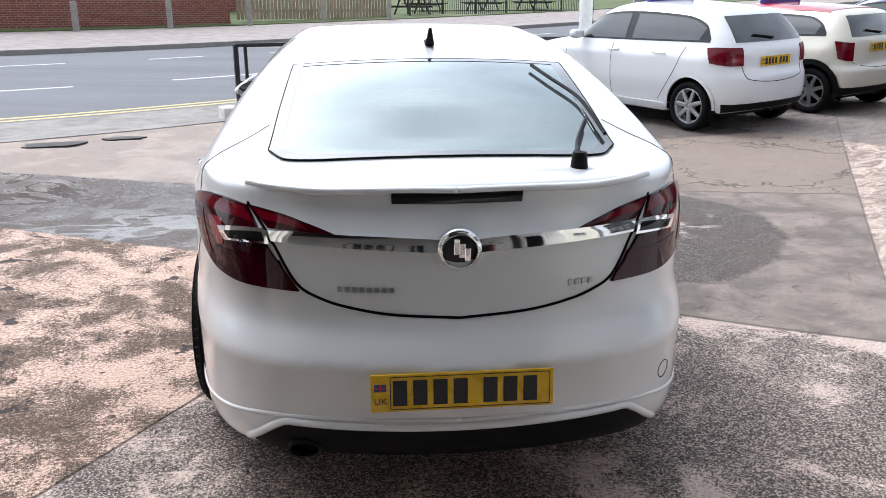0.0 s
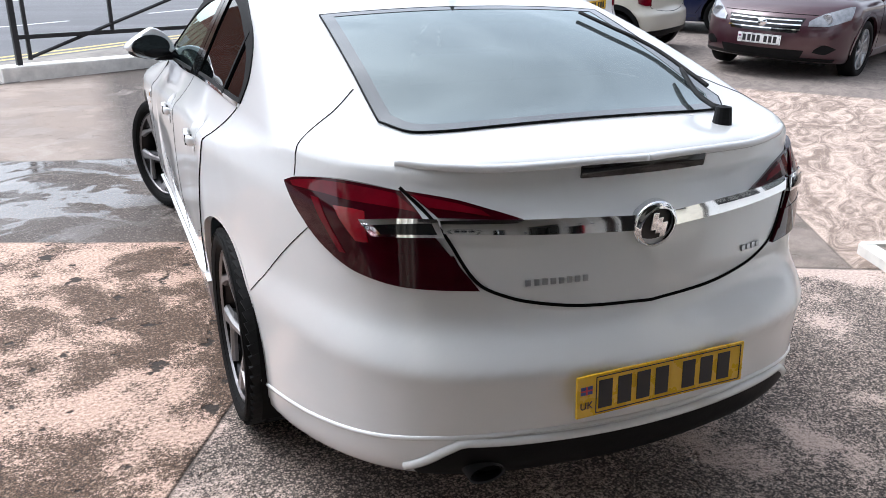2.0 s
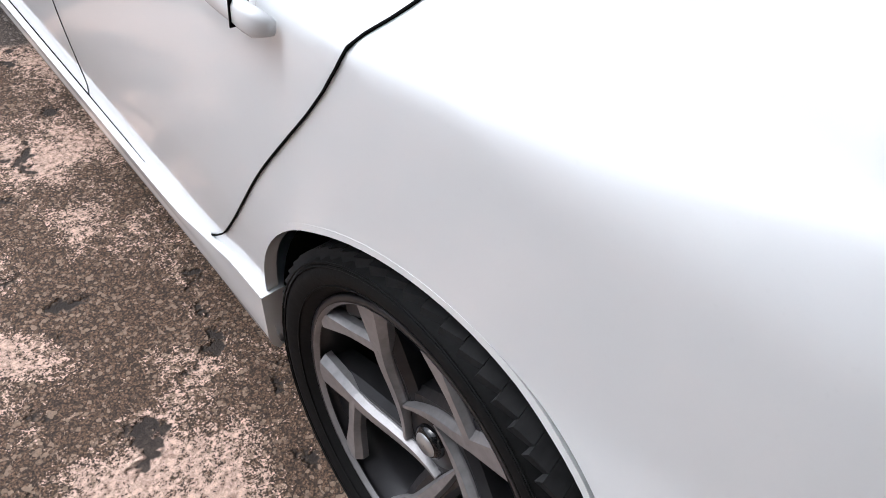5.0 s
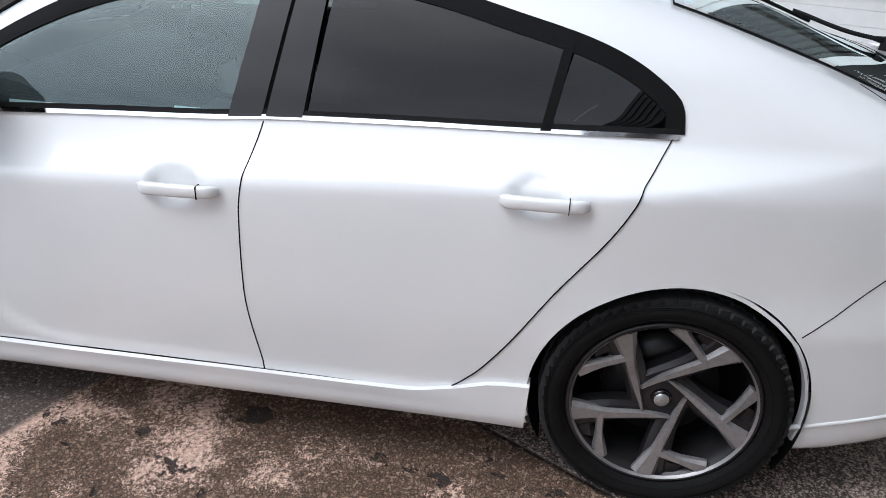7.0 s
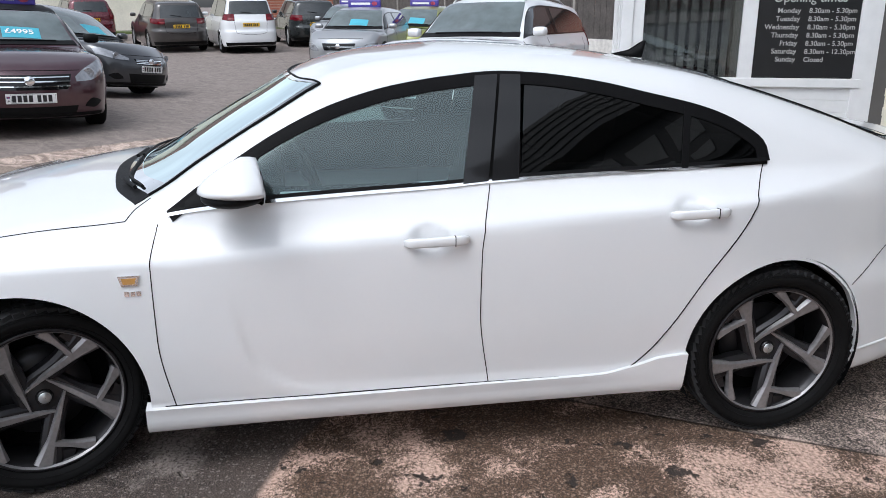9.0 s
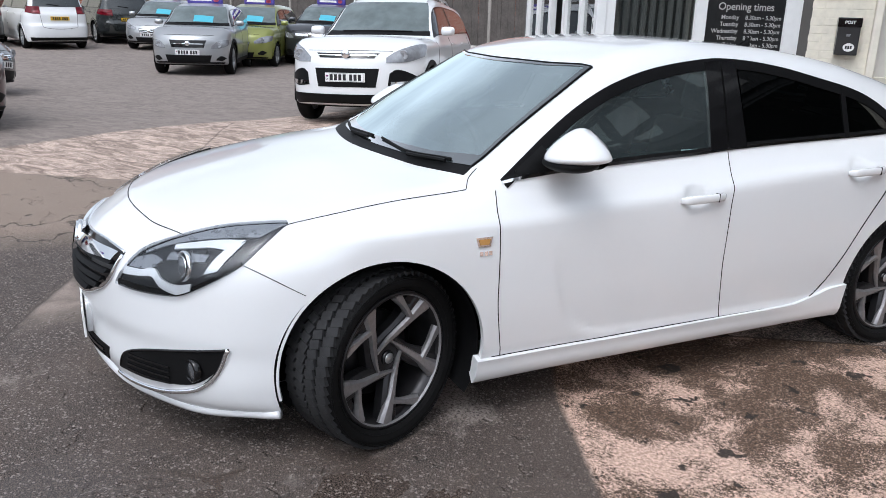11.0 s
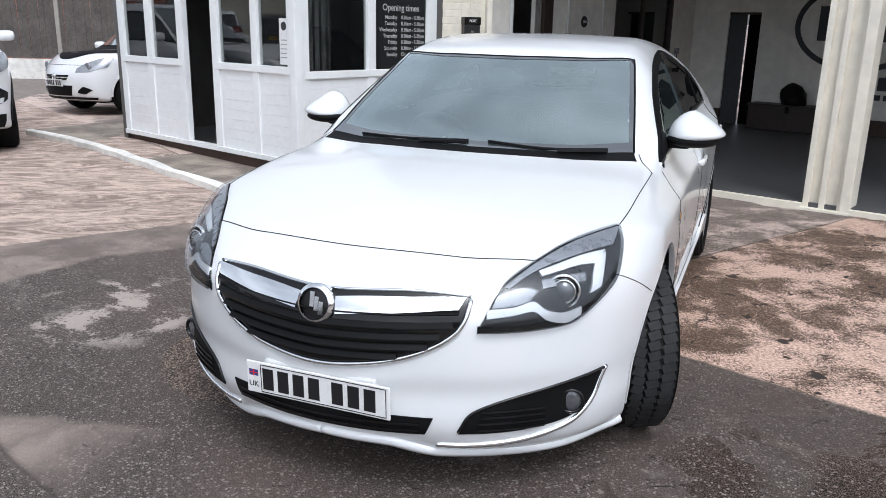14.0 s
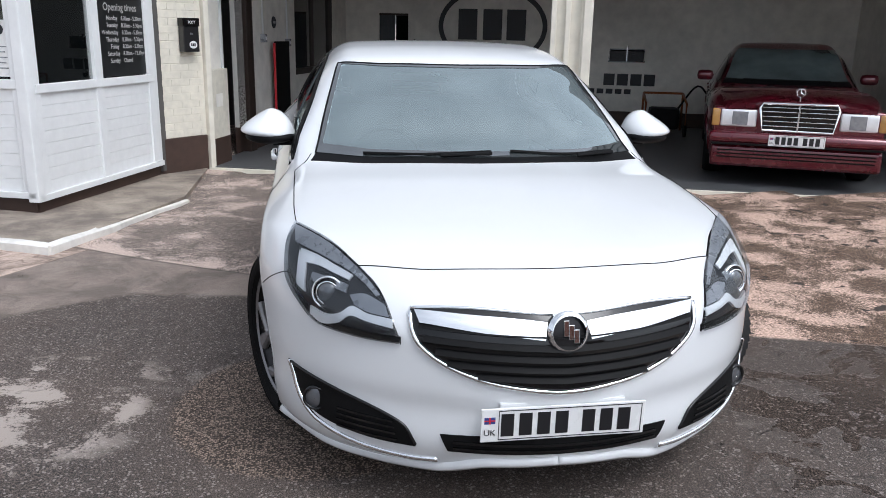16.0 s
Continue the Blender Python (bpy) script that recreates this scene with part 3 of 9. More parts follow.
def ground_material():
    k = Nodes("forecourt")
    at = k.place()
    sep = k.add("SeparateXYZ", {0: at})
    X, Y = sep.outputs[0], sep.outputs[1]
    wob = k.math("MULTIPLY", k.math("SUBTRACT", k.noise(at, 1.3, 6.0, 0.65), 0.5), 0.55)
    fine = k.noise(at, 70.0, 6.0, 0.72)
    grit = k.noise(at, 210.0, 3.0, 0.65)
    blot = k.noise(at, 2.4, 12.0, 0.70, 0.35)
    blot2 = k.noise(at, 0.60, 6.0, 0.6)
    blot3 = k.noise(k.add("Mapping", {0: at, "Location": (8.3, 1.7, 0)}).outputs[0], 1.1, 9.0, 0.62, 0.3)
    holes = k.noise(k.add("Mapping", {0: at, "Location": (3.1, 7.7, 0)}).outputs[0], 7.5, 4.0, 0.55)
    stones = k.add("TexVoronoi", {"Vector": at, "Scale": 130.0}).outputs["Color"]
    chip = k.add("SeparateColor", {0: stones}).outputs[0]
    pebble = k.add("TexVoronoi", {"Vector": at, "Scale": 130.0}).outputs["Distance"]

    def side(px, py, qx, qy, soft=0.02, rough=1.0):
        """1 on the left of the line from p to q."""
        dx, dy = qx - px, qy - py
        L = math.hypot(dx, dy)
        d = k.math("ADD", k.math("MULTIPLY", X, -dy / L), k.math("MULTIPLY_ADD", Y, dx / L, (dy * px - dx * py) / L))
        if rough:
            d = k.math("MULTIPLY_ADD", wob, rough * 0.12, d)
        return k.math("MULTIPLY_ADD", d, 0.5 / soft, 0.5, True), d

    def line(d, width):
        return k.math("SUBTRACT", 1.0, k.math("DIVIDE", k.math("ABSOLUTE", d), width, 0, True), 0, True)

    def spot(x, y, r, soft, rough=0.5):
        d = k.math("SQRT", k.math("ADD", k.math("POWER", k.math("SUBTRACT", X, x), 2.0), k.math("POWER", k.math("SUBTRACT", Y, y), 2.0)))
        d = k.math("MULTIPLY_ADD", wob, rough, d)
        return k.math("MULTIPLY_ADD", k.math("SUBTRACT", r, d), 1 / soft, 0.5, True)

    def both(a, b):
        return k.math("MULTIPLY", a, b)

    def no(a):
        return k.math("SUBTRACT", 1.0, a)
    # surfaces: tar, bare pinkish concrete worn through to stones, speckled tar, smooth grey and scoured slabs
    tar = k.mix(k.ramp(grit, (0.43, 0.0), (0.57, 1.0)), lin("1f1b19"), lin("736a64"))
    tar = k.mix(k.ramp(pebble, (0.45, 0.0), (0.70, 0.6)), tar, lin("151312"))
    tar = k.mix(k.math("MULTIPLY", k.ramp(chip, (0.90, 0.0), (0.94, 1.0)), 0.75), tar, lin("9a9592"))
    tar = k.mix(k.ramp(blot2, (0.46, 0.0), (0.62, 0.26)), tar, lin("6b5f56"))
    tar = k.mix(both(k.ramp(blot3, (0.585, 0.0), (0.64, 1.0)), k.ramp(fine, (0.40, 0.0), (0.56, 1.0))), tar, lin("8f8985"))
    con = k.mix(k.ramp(grit, (0.40, 0.0), (0.60, 1.0)), lin("33261d"), lin("7d6653"))
    con = k.mix(k.ramp(pebble, (0.42, 0.0), (0.68, 0.7)), con, lin("251d18"))
    con = k.mix(k.math("MULTIPLY", k.ramp(chip, (0.80, 0.0), (0.92, 1.0)), 0.6), con, lin("a3907f"))
    skin = k.math("ADD", k.math("MULTIPLY", blot, 0.72), k.math("MULTIPLY", blot2, 0.28))
    skin = k.math("ADD", skin, k.math("MULTIPLY_ADD", fine, 0.34, k.math("MULTIPLY_ADD", grit, 0.34, -0.34)))
    worn = k.math("MULTIPLY", k.math("MULTIPLY_ADD", k.math("ADD", X, k.math("MULTIPLY", wob, 0.4)), 3.3, 4.35, True), k.math("GREATER_THAN", Y, -1.9))
    skin = k.math("ADD", skin, k.math("MULTIPLY_ADD", worn, -0.052, 0.020))
    con = k.mix(k.ramp(skin, (0.515, 0.0), (0.545, 0.94)), con, k.mix(k.ramp(fine, (0.40, 0.0), (0.62, 1.0)), lin("a08779"), lin("e6cdbe")))
    con = k.mix(k.ramp(holes, (0.345, 0.95), (0.368, 0.0)), con, lin("2a2420"))
    spk = k.mix(k.ramp(chip, (0.10, 0.0), (0.95, 1.0)), lin("352e2a"), lin("bdb0a6"))
    spk = k.mix(k.ramp(pebble, (0.42, 0.0), (0.66, 0.85)), spk, lin("2a2624"))
    spk = k.mix(k.ramp(grit, (0.56, 0.0), (0.66, 0.5)), spk, lin("c4bbb4"))
    edge_of = k.math("MULTIPLY_ADD", k.math("ADD", Y, k.math("MULTIPLY_ADD", X, 0.57, k.math("MULTIPLY", wob, 0.5))), 2.2, 0.95, True)
    edge_of = k.math("MULTIPLY", edge_of, k.math("MULTIPLY_ADD", X, 3.0, -3.3, True))
    spk = k.mix(k.ramp(k.math("ADD", skin, k.math("MULTIPLY", edge_of, 0.10)), (0.535, 0.0), (0.575, 0.85)), spk, k.mix(k.ramp(fine, (0.40, 0.0), (0.60, 1.0)), lin("b3a29a"), lin("dccdc4")))
    grey = k.mix(k.ramp(blot, (0.42, 0.0), (0.6, 1.0)), lin("6f6761"), lin("9a9088"))
    grey = k.mix(k.math("MULTIPLY", k.ramp(grit, (0.44, 0.0), (0.62, 1.0)), 0.6), grey, lin("4a433e"))
    beige = k.mix(k.ramp(grit, (0.38, 0.0), (0.62, 1.0)), lin("655a50"), lin("a1958a"))
    beige = k.mix(k.ramp(blot, (0.45, 0.0), (0.62, 0.6)), beige, lin("81766c"))
    turned = k.add("Mapping", {0: at, "Rotation": (0, 0, -0.66)}).outputs[0]
    streak = k.noise(k.add("Mapping", {0: turned, "Scale": (1.0, 2.2, 1.0)}).outputs[0], 2.6, 12.0, 0.74, 1.6)
    slab = k.mix(k.ramp(streak, (0.42, 0.0), (0.60, 1.0)), lin("80736a"), lin("cdbdb2"))
    slab = k.mix(k.math("MULTIPLY", k.ramp(fine, (0.45, 0.0), (0.65, 1.0)), 0.4), slab, lin("6a5d54"))
    # the plan
    front_l, d1 = side(-0.75, 0.58, -2.75, 1.36, 0.015)
    front_r, d2 = side(2.26, -1.13, -0.75, 0.58, 0.015, 0.4)
    crack, d3 = side(-0.955, -1.28, -1.35, -1.95, 0.012, 0.4)
    left_of, d4 = side(2.32, -1.08, 5.29, 4.43, 0.015, 0.3)
    before = no(k.math("MAXIMUM", both(k.math("LESS_THAN", X, -0.75), front_l), both(k.math("GREATER_THAN", X, -0.75), front_r)))
    c = k.mix(before, k.mix(crack, con, spk), tar)
    wide, d5 = side(2.49, 2.16, -4.0, 4.50, 0.03)
    right = k.math("MULTIPLY_ADD", k.math("SUBTRACT", X, 0.9), 2.5, 0.5, True)
    dark_tar = k.mix(both(spot(1.87, 1.30, 0.48, 0.14, 1.2), k.ramp(k.math("MULTIPLY_ADD", fine, 0.25, blot), (0.640, 0.0), (0.675, 0.9))), tar, lin("aaa39d"))
    c = k.mix(both(both(before, right), wide), c, k.mix(spot(1.45, 1.15, 1.30, 0.06, 0.8), grey, dark_tar))
    apron, d8 = side(0.5, 2.50, -4.0, 3.45, 0.03)
    dry = k.mix(k.ramp(blot3, (0.44, 0.0), (0.50, 0.55)), lin("a69b92"), lin("857b74"))
    c = k.mix(both(both(no(apron), before), k.math("MULTIPLY_ADD", X, -3.0, -2.9, True)), c, k.mix(k.math("MULTIPLY", k.ramp(grit, (0.42, 0.0), (0.60, 1.0)), 0.35), dry, lin("6f6660")))
    c = k.mix(both(both(no(wide), before), k.math("MULTIPLY_ADD", X, 1.6, -3.4, True)), c, beige)
    yaris, d7 = side(0.5, 4.3, 5.5, 4.9, 0.06)
    c = k.mix(both(yaris, k.math("GREATER_THAN", X, 0.6)), c, tar)
    c = k.mix(both(no(left_of), before), c, slab)
    c = k.mix(both(spot(0.74, 1.42, 0.60, 0.03, 0.25), before), c, k.mix(k.ramp(pebble, (0.40, 0.0), (0.66, 0.9)), k.mix(k.ramp(chip, (0.15, 0.0), (0.95, 1.0)), lin("4a4038"), lin("a39487")), lin("1f1815")))
    far, d6 = side(4.9, 4.2, 9.5, -3.0, 0.05, 2.0)
    c = k.mix(far, c, k.mix(k.ramp(streak, (0.40, 0.0), (0.60, 1.0)), k.mix(k.ramp(grit, (0.4, 0.0), (0.62, 1.0)), lin("625c59"), lin("746d69")), lin("867f7a")))
    net = k.add("TexVoronoi", {"Vector": k.add("VectorMath", {0: at, 1: k.add("TexNoise", {"Vector": at, "Scale": 3.0, "Detail": 4.0}).outputs[1]}).outputs[0], "Scale": 0.62})
    net.feature = "DISTANCE_TO_EDGE"
    cracks = both(k.ramp(net.outputs[0], (0.004, 1.0), (0.012, 0.0)), both(both(both(no(wide), before), right), left_of))
    joints = k.math("MAXIMUM", both(line(d3, 0.012), no(before)), k.math("MAXIMUM", k.math("MULTIPLY", both(line(d4, 0.011), before), 0.6), k.math("MULTIPLY", both(line(d5, 0.018), k.math("GREATER_THAN", X, 0.6)), 0.6)))
    joints = k.math("MAXIMUM", joints, k.math("MULTIPLY", cracks, 0.8))
    joints = k.math("MAXIMUM", joints, k.math("MULTIPLY", both(line(d2, 0.02), k.math("GREATER_THAN", X, 0.9)), 0.7))
    joints = k.math("MULTIPLY", joints, k.math("LESS_THAN", k.math("ABSOLUTE", X), 7.0))
    c = k.mix(k.math("MULTIPLY", joints, 0.85), c, lin("241f1b"))
    c = k.mix(1.0, c, (1.05, 0.985, 0.945), "MULTIPLY")
    # drain line, footway, carriageway, far footway and grass
    S = k.math("ADD", k.math("MULTIPLY", X, NRM.x), k.math("MULTIPLY_ADD", Y, NRM.y, -ROAD_AT.dot(NRM)))
    T = k.math("ADD", k.math("MULTIPLY", X, U.x), k.math("MULTIPLY_ADD", Y, U.y, -ROAD_AT.dot(U)))

    def band(a, b, soft=0.03):
        return k.math("MULTIPLY", k.math("MULTIPLY_ADD", k.math("SUBTRACT", S, a), 1 / soft, 0.5, True), k.math("MULTIPLY_ADD", k.math("SUBTRACT", b, S), 1 / soft, 0.5, True))
    walkway = k.mix(k.ramp(blot, (0.4, 0.0), (0.6, 1.0)), lin("77726d"), lin("938d86"))
    c = k.mix(band(6.5, 400.0), c, walkway)
    lane = k.mix(k.ramp(grit, (0.4, 0.0), (0.65, 1.0)), lin("606165"), lin("78797d"))
    lane = k.mix(k.ramp(k.noise(k.add("Mapping", {0: at, "Rotation": (0, 0, -0.58), "Scale": (0.12, 1.2, 1)}).outputs[0], 1.0, 4.0), (0.4, 0.0), (0.62, 0.5)), lane, lin("55565a"))
    c = k.mix(band(7.8, 17.2), c, lane)
    c = k.mix(band(17.4, 400.0), c, k.mix(k.ramp(blot, (0.4, 0.0), (0.6, 1.0)), lin("857b77"), lin("9c928c")))
    worn = k.ramp(fine, (0.38, 0.2), (0.55, 1.0))
    yel = k.math("MAXIMUM", band(7.90, 8.00, 0.01), band(8.12, 8.22, 0.01))
    c = k.mix(k.math("MULTIPLY", yel, worn), c, lin("d9c37c"))

    def dashes(period, fill, shift):
        return k.math("LESS_THAN", k.math("FRACT", k.math("MULTIPLY_ADD", T, 1 / period, shift)), fill)
    c = k.mix(k.math("MULTIPLY", k.math("MULTIPLY", band(10.98, 11.09, 0.01), dashes(4.6, 0.62, 0.30)), worn), c, lin("d8d8d4"))
    c = k.mix(k.math("MULTIPLY", k.math("MULTIPLY", band(14.86, 14.97, 0.01), dashes(3.1, 0.42, 0.62)), worn), c, lin("d8d8d4"))
    # wet ground: darker and glossier in the hollows
    w1 = k.ramp(k.noise(at, 0.9, 7.0, 0.6, 0.8), (0.43, 0.0), (0.49, 1.0))
    near = k.math("SUBTRACT", 1.0, k.math("DIVIDE", k.math("MAXIMUM", k.math("SUBTRACT", S, -4.0), 0.0), 12.0, 0, True), 0, True)
    wet = k.math("MULTIPLY", w1, k.math("MULTIPLY_ADD", before, 0.9, k.math("MULTIPLY", crack, 0.25)))
    wet = k.math("MULTIPLY", both(wet, no(both(no(left_of), before))), near)
    wet = k.math("MULTIPLY", wet, k.math("MAXIMUM", k.math("MULTIPLY_ADD", X, -1.3, -0.9, True), k.math("SUBTRACT", 0.35, k.math("MULTIPLY", before, 0.2))))
    pool = k.math("MULTIPLY", wet, k.ramp(k.noise(at, 3.2, 6.0, 0.6, 0.5), (0.50, 0.0), (0.58, 1.0)))
    veins = k.ramp(k.math("ABSOLUTE", k.math("SUBTRACT", k.noise(at, 1.0, 5.0, 0.55, 0.9), 0.5)), (0.022, 1.0), (0.040, 0.0))
    puddle = k.ramp(k.noise(k.add("Mapping", {0: at, "Location": (4.4, 2.1, 0)}).outputs[0], 1.5, 7.0, 0.60, 0.7), (0.535, 0.0), (0.565, 1.0))
    entry_wet = k.math("MULTIPLY", both(both(spot(-2.6, 2.4, 1.9, 0.6, 0.8), before), apron), k.math("MAXIMUM", veins, puddle))
    wet = k.math("MAXIMUM", wet, k.math("MULTIPLY", entry_wet, 0.5))
    pool = k.math("MAXIMUM", pool, entry_wet)
    c = k.mix(k.math("MULTIPLY", wet, 0.75), c, k.mix(1.0, c, (0.40, 0.40, 0.41), "MULTIPLY"))
    rough = k.math("SUBTRACT", k.math("SUBTRACT", 0.82, k.math("MULTIPLY", wet, 0.34)), k.math("MULTIPLY", pool, 0.56), True)
    h = k.math("ADD", k.math("MULTIPLY", grit, 0.5), k.math("ADD", k.math("MULTIPLY", fine, 0.8), k.math("MULTIPLY", joints, -1.5)))
    h = k.math("ADD", h, k.math("MULTIPLY", k.ramp(holes, (0.345, 0.0), (0.385, 1.0)), 2.0))
    return k.surface(c, rough, 0.0, k.bump(h, k.math("MULTIPLY", k.math("MULTIPLY_ADD", pool, -0.88, 0.90), k.math("MULTIPLY_ADD", k.math("MAXIMUM", far, band(6.5, 400.0)), -0.85, 1.0)), 0.007))


def ground_sheet():
    xs = np.unique(np.concatenate([np.arange(-9, 9.01, 0.3), np.arange(-30, 40.1, 1.5), np.linspace(-900, 900, 25)]))
    ys = np.unique(np.concatenate([np.arange(-8, 10.01, 0.3), np.arange(-30, 60.1, 1.5), np.linspace(-900, 900, 25)]))
    V = [(x, y, lie(x, y) if math.hypot(x, y) < 60 else lie(60 * x / math.hypot(x, y), 60 * y / math.hypot(x, y))) for y in ys for x in xs]
    hall = Matrix(((-0.951, 0.310, 0), (-0.310, -0.951, 0), (0, 0, 1)))
    for i, (x, y, z) in enumerate(V):
        q = hall @ Vector((x - 1.80, y + 4.41, 0))
        if 0.12 < q.y < 7 and -0.3 < q.x < 8.7:
            V[i] = (x, y, min(z, -0.03))
    n = len(xs)
    F = [(j * n + i, j * n + i + 1, (j + 1) * n + i + 1, (j + 1) * n + i) for j in range(len(ys) - 1) for i in range(n - 1)]
    return tagged(mesh_object("ground", V, F, ground_material()), "patched forecourt of worn tar and pinkish concrete running out to the road", "ground", "", "structure")


ground_sheet()


def at_road(s, t, z=0.0):
    p = ROAD_AT + NRM * s + U * t
    return Vector((p.x, p.y, lie(p.x, p.y) + z))


def along_road(name, s0, s1, z0, z1, t0, t1, material, label, category, step=1.5):
    """A long bar that follows the road, such as a kerb or a wall."""
    ts = np.arange(t0, t1 + 0.01, step)
    V, F = [], []
    for t in ts:
        V += [at_road(s0, t, z0), at_road(s0, t, z1), at_road(s1, t, z1), at_road(s1, t, z0)]
    for i in range(len(ts) - 1):
        a, b = 4 * i, 4 * i + 4
        F += [(a + j, a + (j + 1) % 4, b + (j + 1) % 4, b + j) for j in range(4)]
    F += [(0, 1, 2, 3), tuple(len(V) - 4 + j for j in (3, 2, 1, 0))]
    return tagged(mesh_object(name, V, F, material, None, "", False), label, category, "", "structure")

# ---- the white hatchback ----
SCREENISH = plain("projector_glass", (0.10, 0.105, 0.115), 0.08, 0.3, 25, 0.2, 0, 1.0)
def inset(line, d):
    """A flat line moved d to its right-hand side."""
    L = np.asarray(line, float)
    T = np.gradient(L, axis=0)
    N = np.stack([T[:, 1], -T[:, 0]], 1)
    return L + d * N / np.maximum(np.linalg.norm(N, axis=1, keepdims=True), 1e-9)


def flat_flag(name, parent, m, w, h):
    """A small flag drawn as plain blocks of colour."""
    f = part(name, boxed(0, w, -0.0004, 0, 0, h, m=m), FLAG_BLUE, parent)
    b = bmesh.new()
    box(b, 0, w, -0.0012, -0.0004, 0.42 * h, 0.58 * h, m=m)
    box(b, 0.43 * w, 0.57 * w, -0.0012, -0.0004, 0, h, m=m)
    part("cross", b, FLAG_RED, f)


def number_plate(parent, m, material, label):
    """A 520 x 111 mm plate in the plane of m, its face to -y; the characters are plain bars."""
    p = part("number_plate", boxed(-0.26, 0.26, -0.004, 0.004, -0.0555, 0.0555, 0.003, m), material, parent, label)
    for x in [-0.178 + 0.057 * i for i in range(4)] + [0.078 + 0.057 * i for i in range(3)]:
        part("registration_bar", boxed(x - 0.020, x + 0.020, -0.0055, -0.004, -0.0375, 0.0375, m=m), INK, p)
    b = bmesh.new()
    for z in (-0.048, 0.048):
        box(b, -0.205, 0.248, -0.0052, -0.004, z - 0.0012, z + 0.0012, m=m)
    for x in (-0.205, 0.248):
        box(b, x - 0.0012, x + 0.0012, -0.0052, -0.004, -0.048, 0.048, m=m)
    part("border", b, INK, p)
    flat_flag("flag", p, m @ Matrix.Translation((-0.25, -0.004, 0.006)), 0.034, 0.022)
    writing("country_letters", "UK", 0.028, INK, p, m @ Matrix.Translation((-0.252, -0.0055, -0.032)) @ pose(0, 0, 0, 90, 0, 0), 0.0004)
    return p


def hero_wheel(name, parent, m, side):
    """A 20 inch wheel with five swirled twin spokes; the outer face towards -x."""
    w = thing(name, Matrix(), "", "")
    for k in ("label", "category"):
        if k in w:
            del w[k]
    w.parent = parent
    w.matrix_basis = m @ Matrix.Diagonal((side * 1.10, 1, 1, 1))
    tyre = part("tyre", lathe([(0.262, -0.085), (0.275, -0.100), (0.300, -0.112), (0.318, -0.108), (0.328, -0.092), (0.3325, -0.075), (0.333, -0.03), (0.333, 0.03),
                               (0.3325, 0.075), (0.328, 0.092), (0.310, 0.110), (0.275, 0.10), (0.262, 0.085)], 72), RUBBER, w, "", True)
    tread = bmesh.new()
    for i in range(60):
        a = 2 * math.pi * i / 60
        for x0, x1, turn in ((-0.098, -0.052, 0.0), (-0.044, -0.004, 0.25), (0.004, 0.044, 0.6), (0.052, 0.098, 0.4)):
            r = Matrix.Rotation(a + turn * 2 * math.pi / 60, 4, "X")
            tilt = Matrix.Rotation(radians(18 if x0 < 0 else -18), 4, "Z")
            top = 0.3425 if abs(x0 + x1) < 0.1 else 0.338
            box(tread, -(x1 - x0) / 2, (x1 - x0) / 2, -0.0162, 0.0162, 0.322, top, m=r @ Matrix.Translation(((x0 + x1) / 2, 0, 0)) @ tilt)
    part("tread", tread, TREAD, tyre)
    ribs = bmesh.new()
    for rr in (0.283, 0.290, 0.316, 0.322):
        x = -0.1095 if rr > 0.3 else -0.1045
        t = tube([(x, rr * math.cos(a), rr * math.sin(a)) for a in np.linspace(0, 2 * math.pi, 49)[:-1]], 0.0016, 5, True)
        me = bpy.data.meshes.new("rib")
        t.to_mesh(me)
        t.free()
        ribs.from_mesh(me)
        bpy.data.meshes.remove(me)
    part("sidewall_rib", ribs, RUBBER, tyre, "", True)
    rim = part("rim", lathe([(0.246, -0.088), (0.256, -0.096), (0.264, -0.094), (0.264, -0.084), (0.250, -0.078), (0.240, -0.04), (0.232, 0.04), (0.25, 0.09)], 72), GUNMETAL, w, "", True)
    part("rim_edge", lathe([(0.2470, -0.0890), (0.2500, -0.0935), (0.2530, -0.0962)], 72), ALLOY, rim, "machined rim edge", True)

    def blade(points, wide, x0, x1, lift=0.0):
        L = smooth_line(points, 14)
        W = np.interp(np.linspace(0, 1, 14), np.linspace(0, 1, len(wide)), wide)
        T = np.gradient(L, axis=0)
        T /= np.linalg.norm(T, axis=1, keepdims=True)
        N = np.stack([T[:, 1], -T[:, 0]], 1)
        X = np.interp(np.linalg.norm(L, axis=1), [0.05, 0.14, 0.25], x0)
        b = bmesh.new()
        rows = []
        for i in range(14):
            a, c = L[i] + W[i] * N[i], L[i] - W[i] * N[i]
            e, g = L[i] + 0.62 * W[i] * N[i], L[i] - 0.62 * W[i] * N[i]
            rows.append([b.verts.new(v) for v in ((X[i] + x1, *a), (X[i] + 0.010 - lift, *a), (X[i] - lift, *e), (X[i] - lift, *g), (X[i] + 0.010 - lift, *c), (X[i] + x1, *c))])
        for r, s in zip(rows, rows[1:]):
            for j in range(5):
                b.faces.new((r[j], r[j + 1], s[j + 1], s[j]))
        b.faces.new(rows[0])
        b.faces.new(rows[-1][::-1])
        bmesh.ops.recalc_face_normals(b, faces=b.faces)
        return b

    def polar(r, deg):
        return (r * math.cos(radians(deg)), r * math.sin(radians(deg)))
    for i in range(5):
        d = 72 * i + 130
        out, tip, fork = np.array(polar(0.250, d)), np.array(polar(0.066, d - 104)), np.array(polar(0.251, d - 40))
        bend = 0.5 * (out + tip) + 0.10 * (out + tip) * 0.12
        root_ = out + 0.30 * (tip - out)
        main = [tuple(out), tuple(out + 0.33 * (bend - out)), tuple(bend), tuple(tip)]
        under = [tuple(np.array(polar(0.250, d - 6))), tuple(0.97 * bend), tuple(1.1 * tip)]
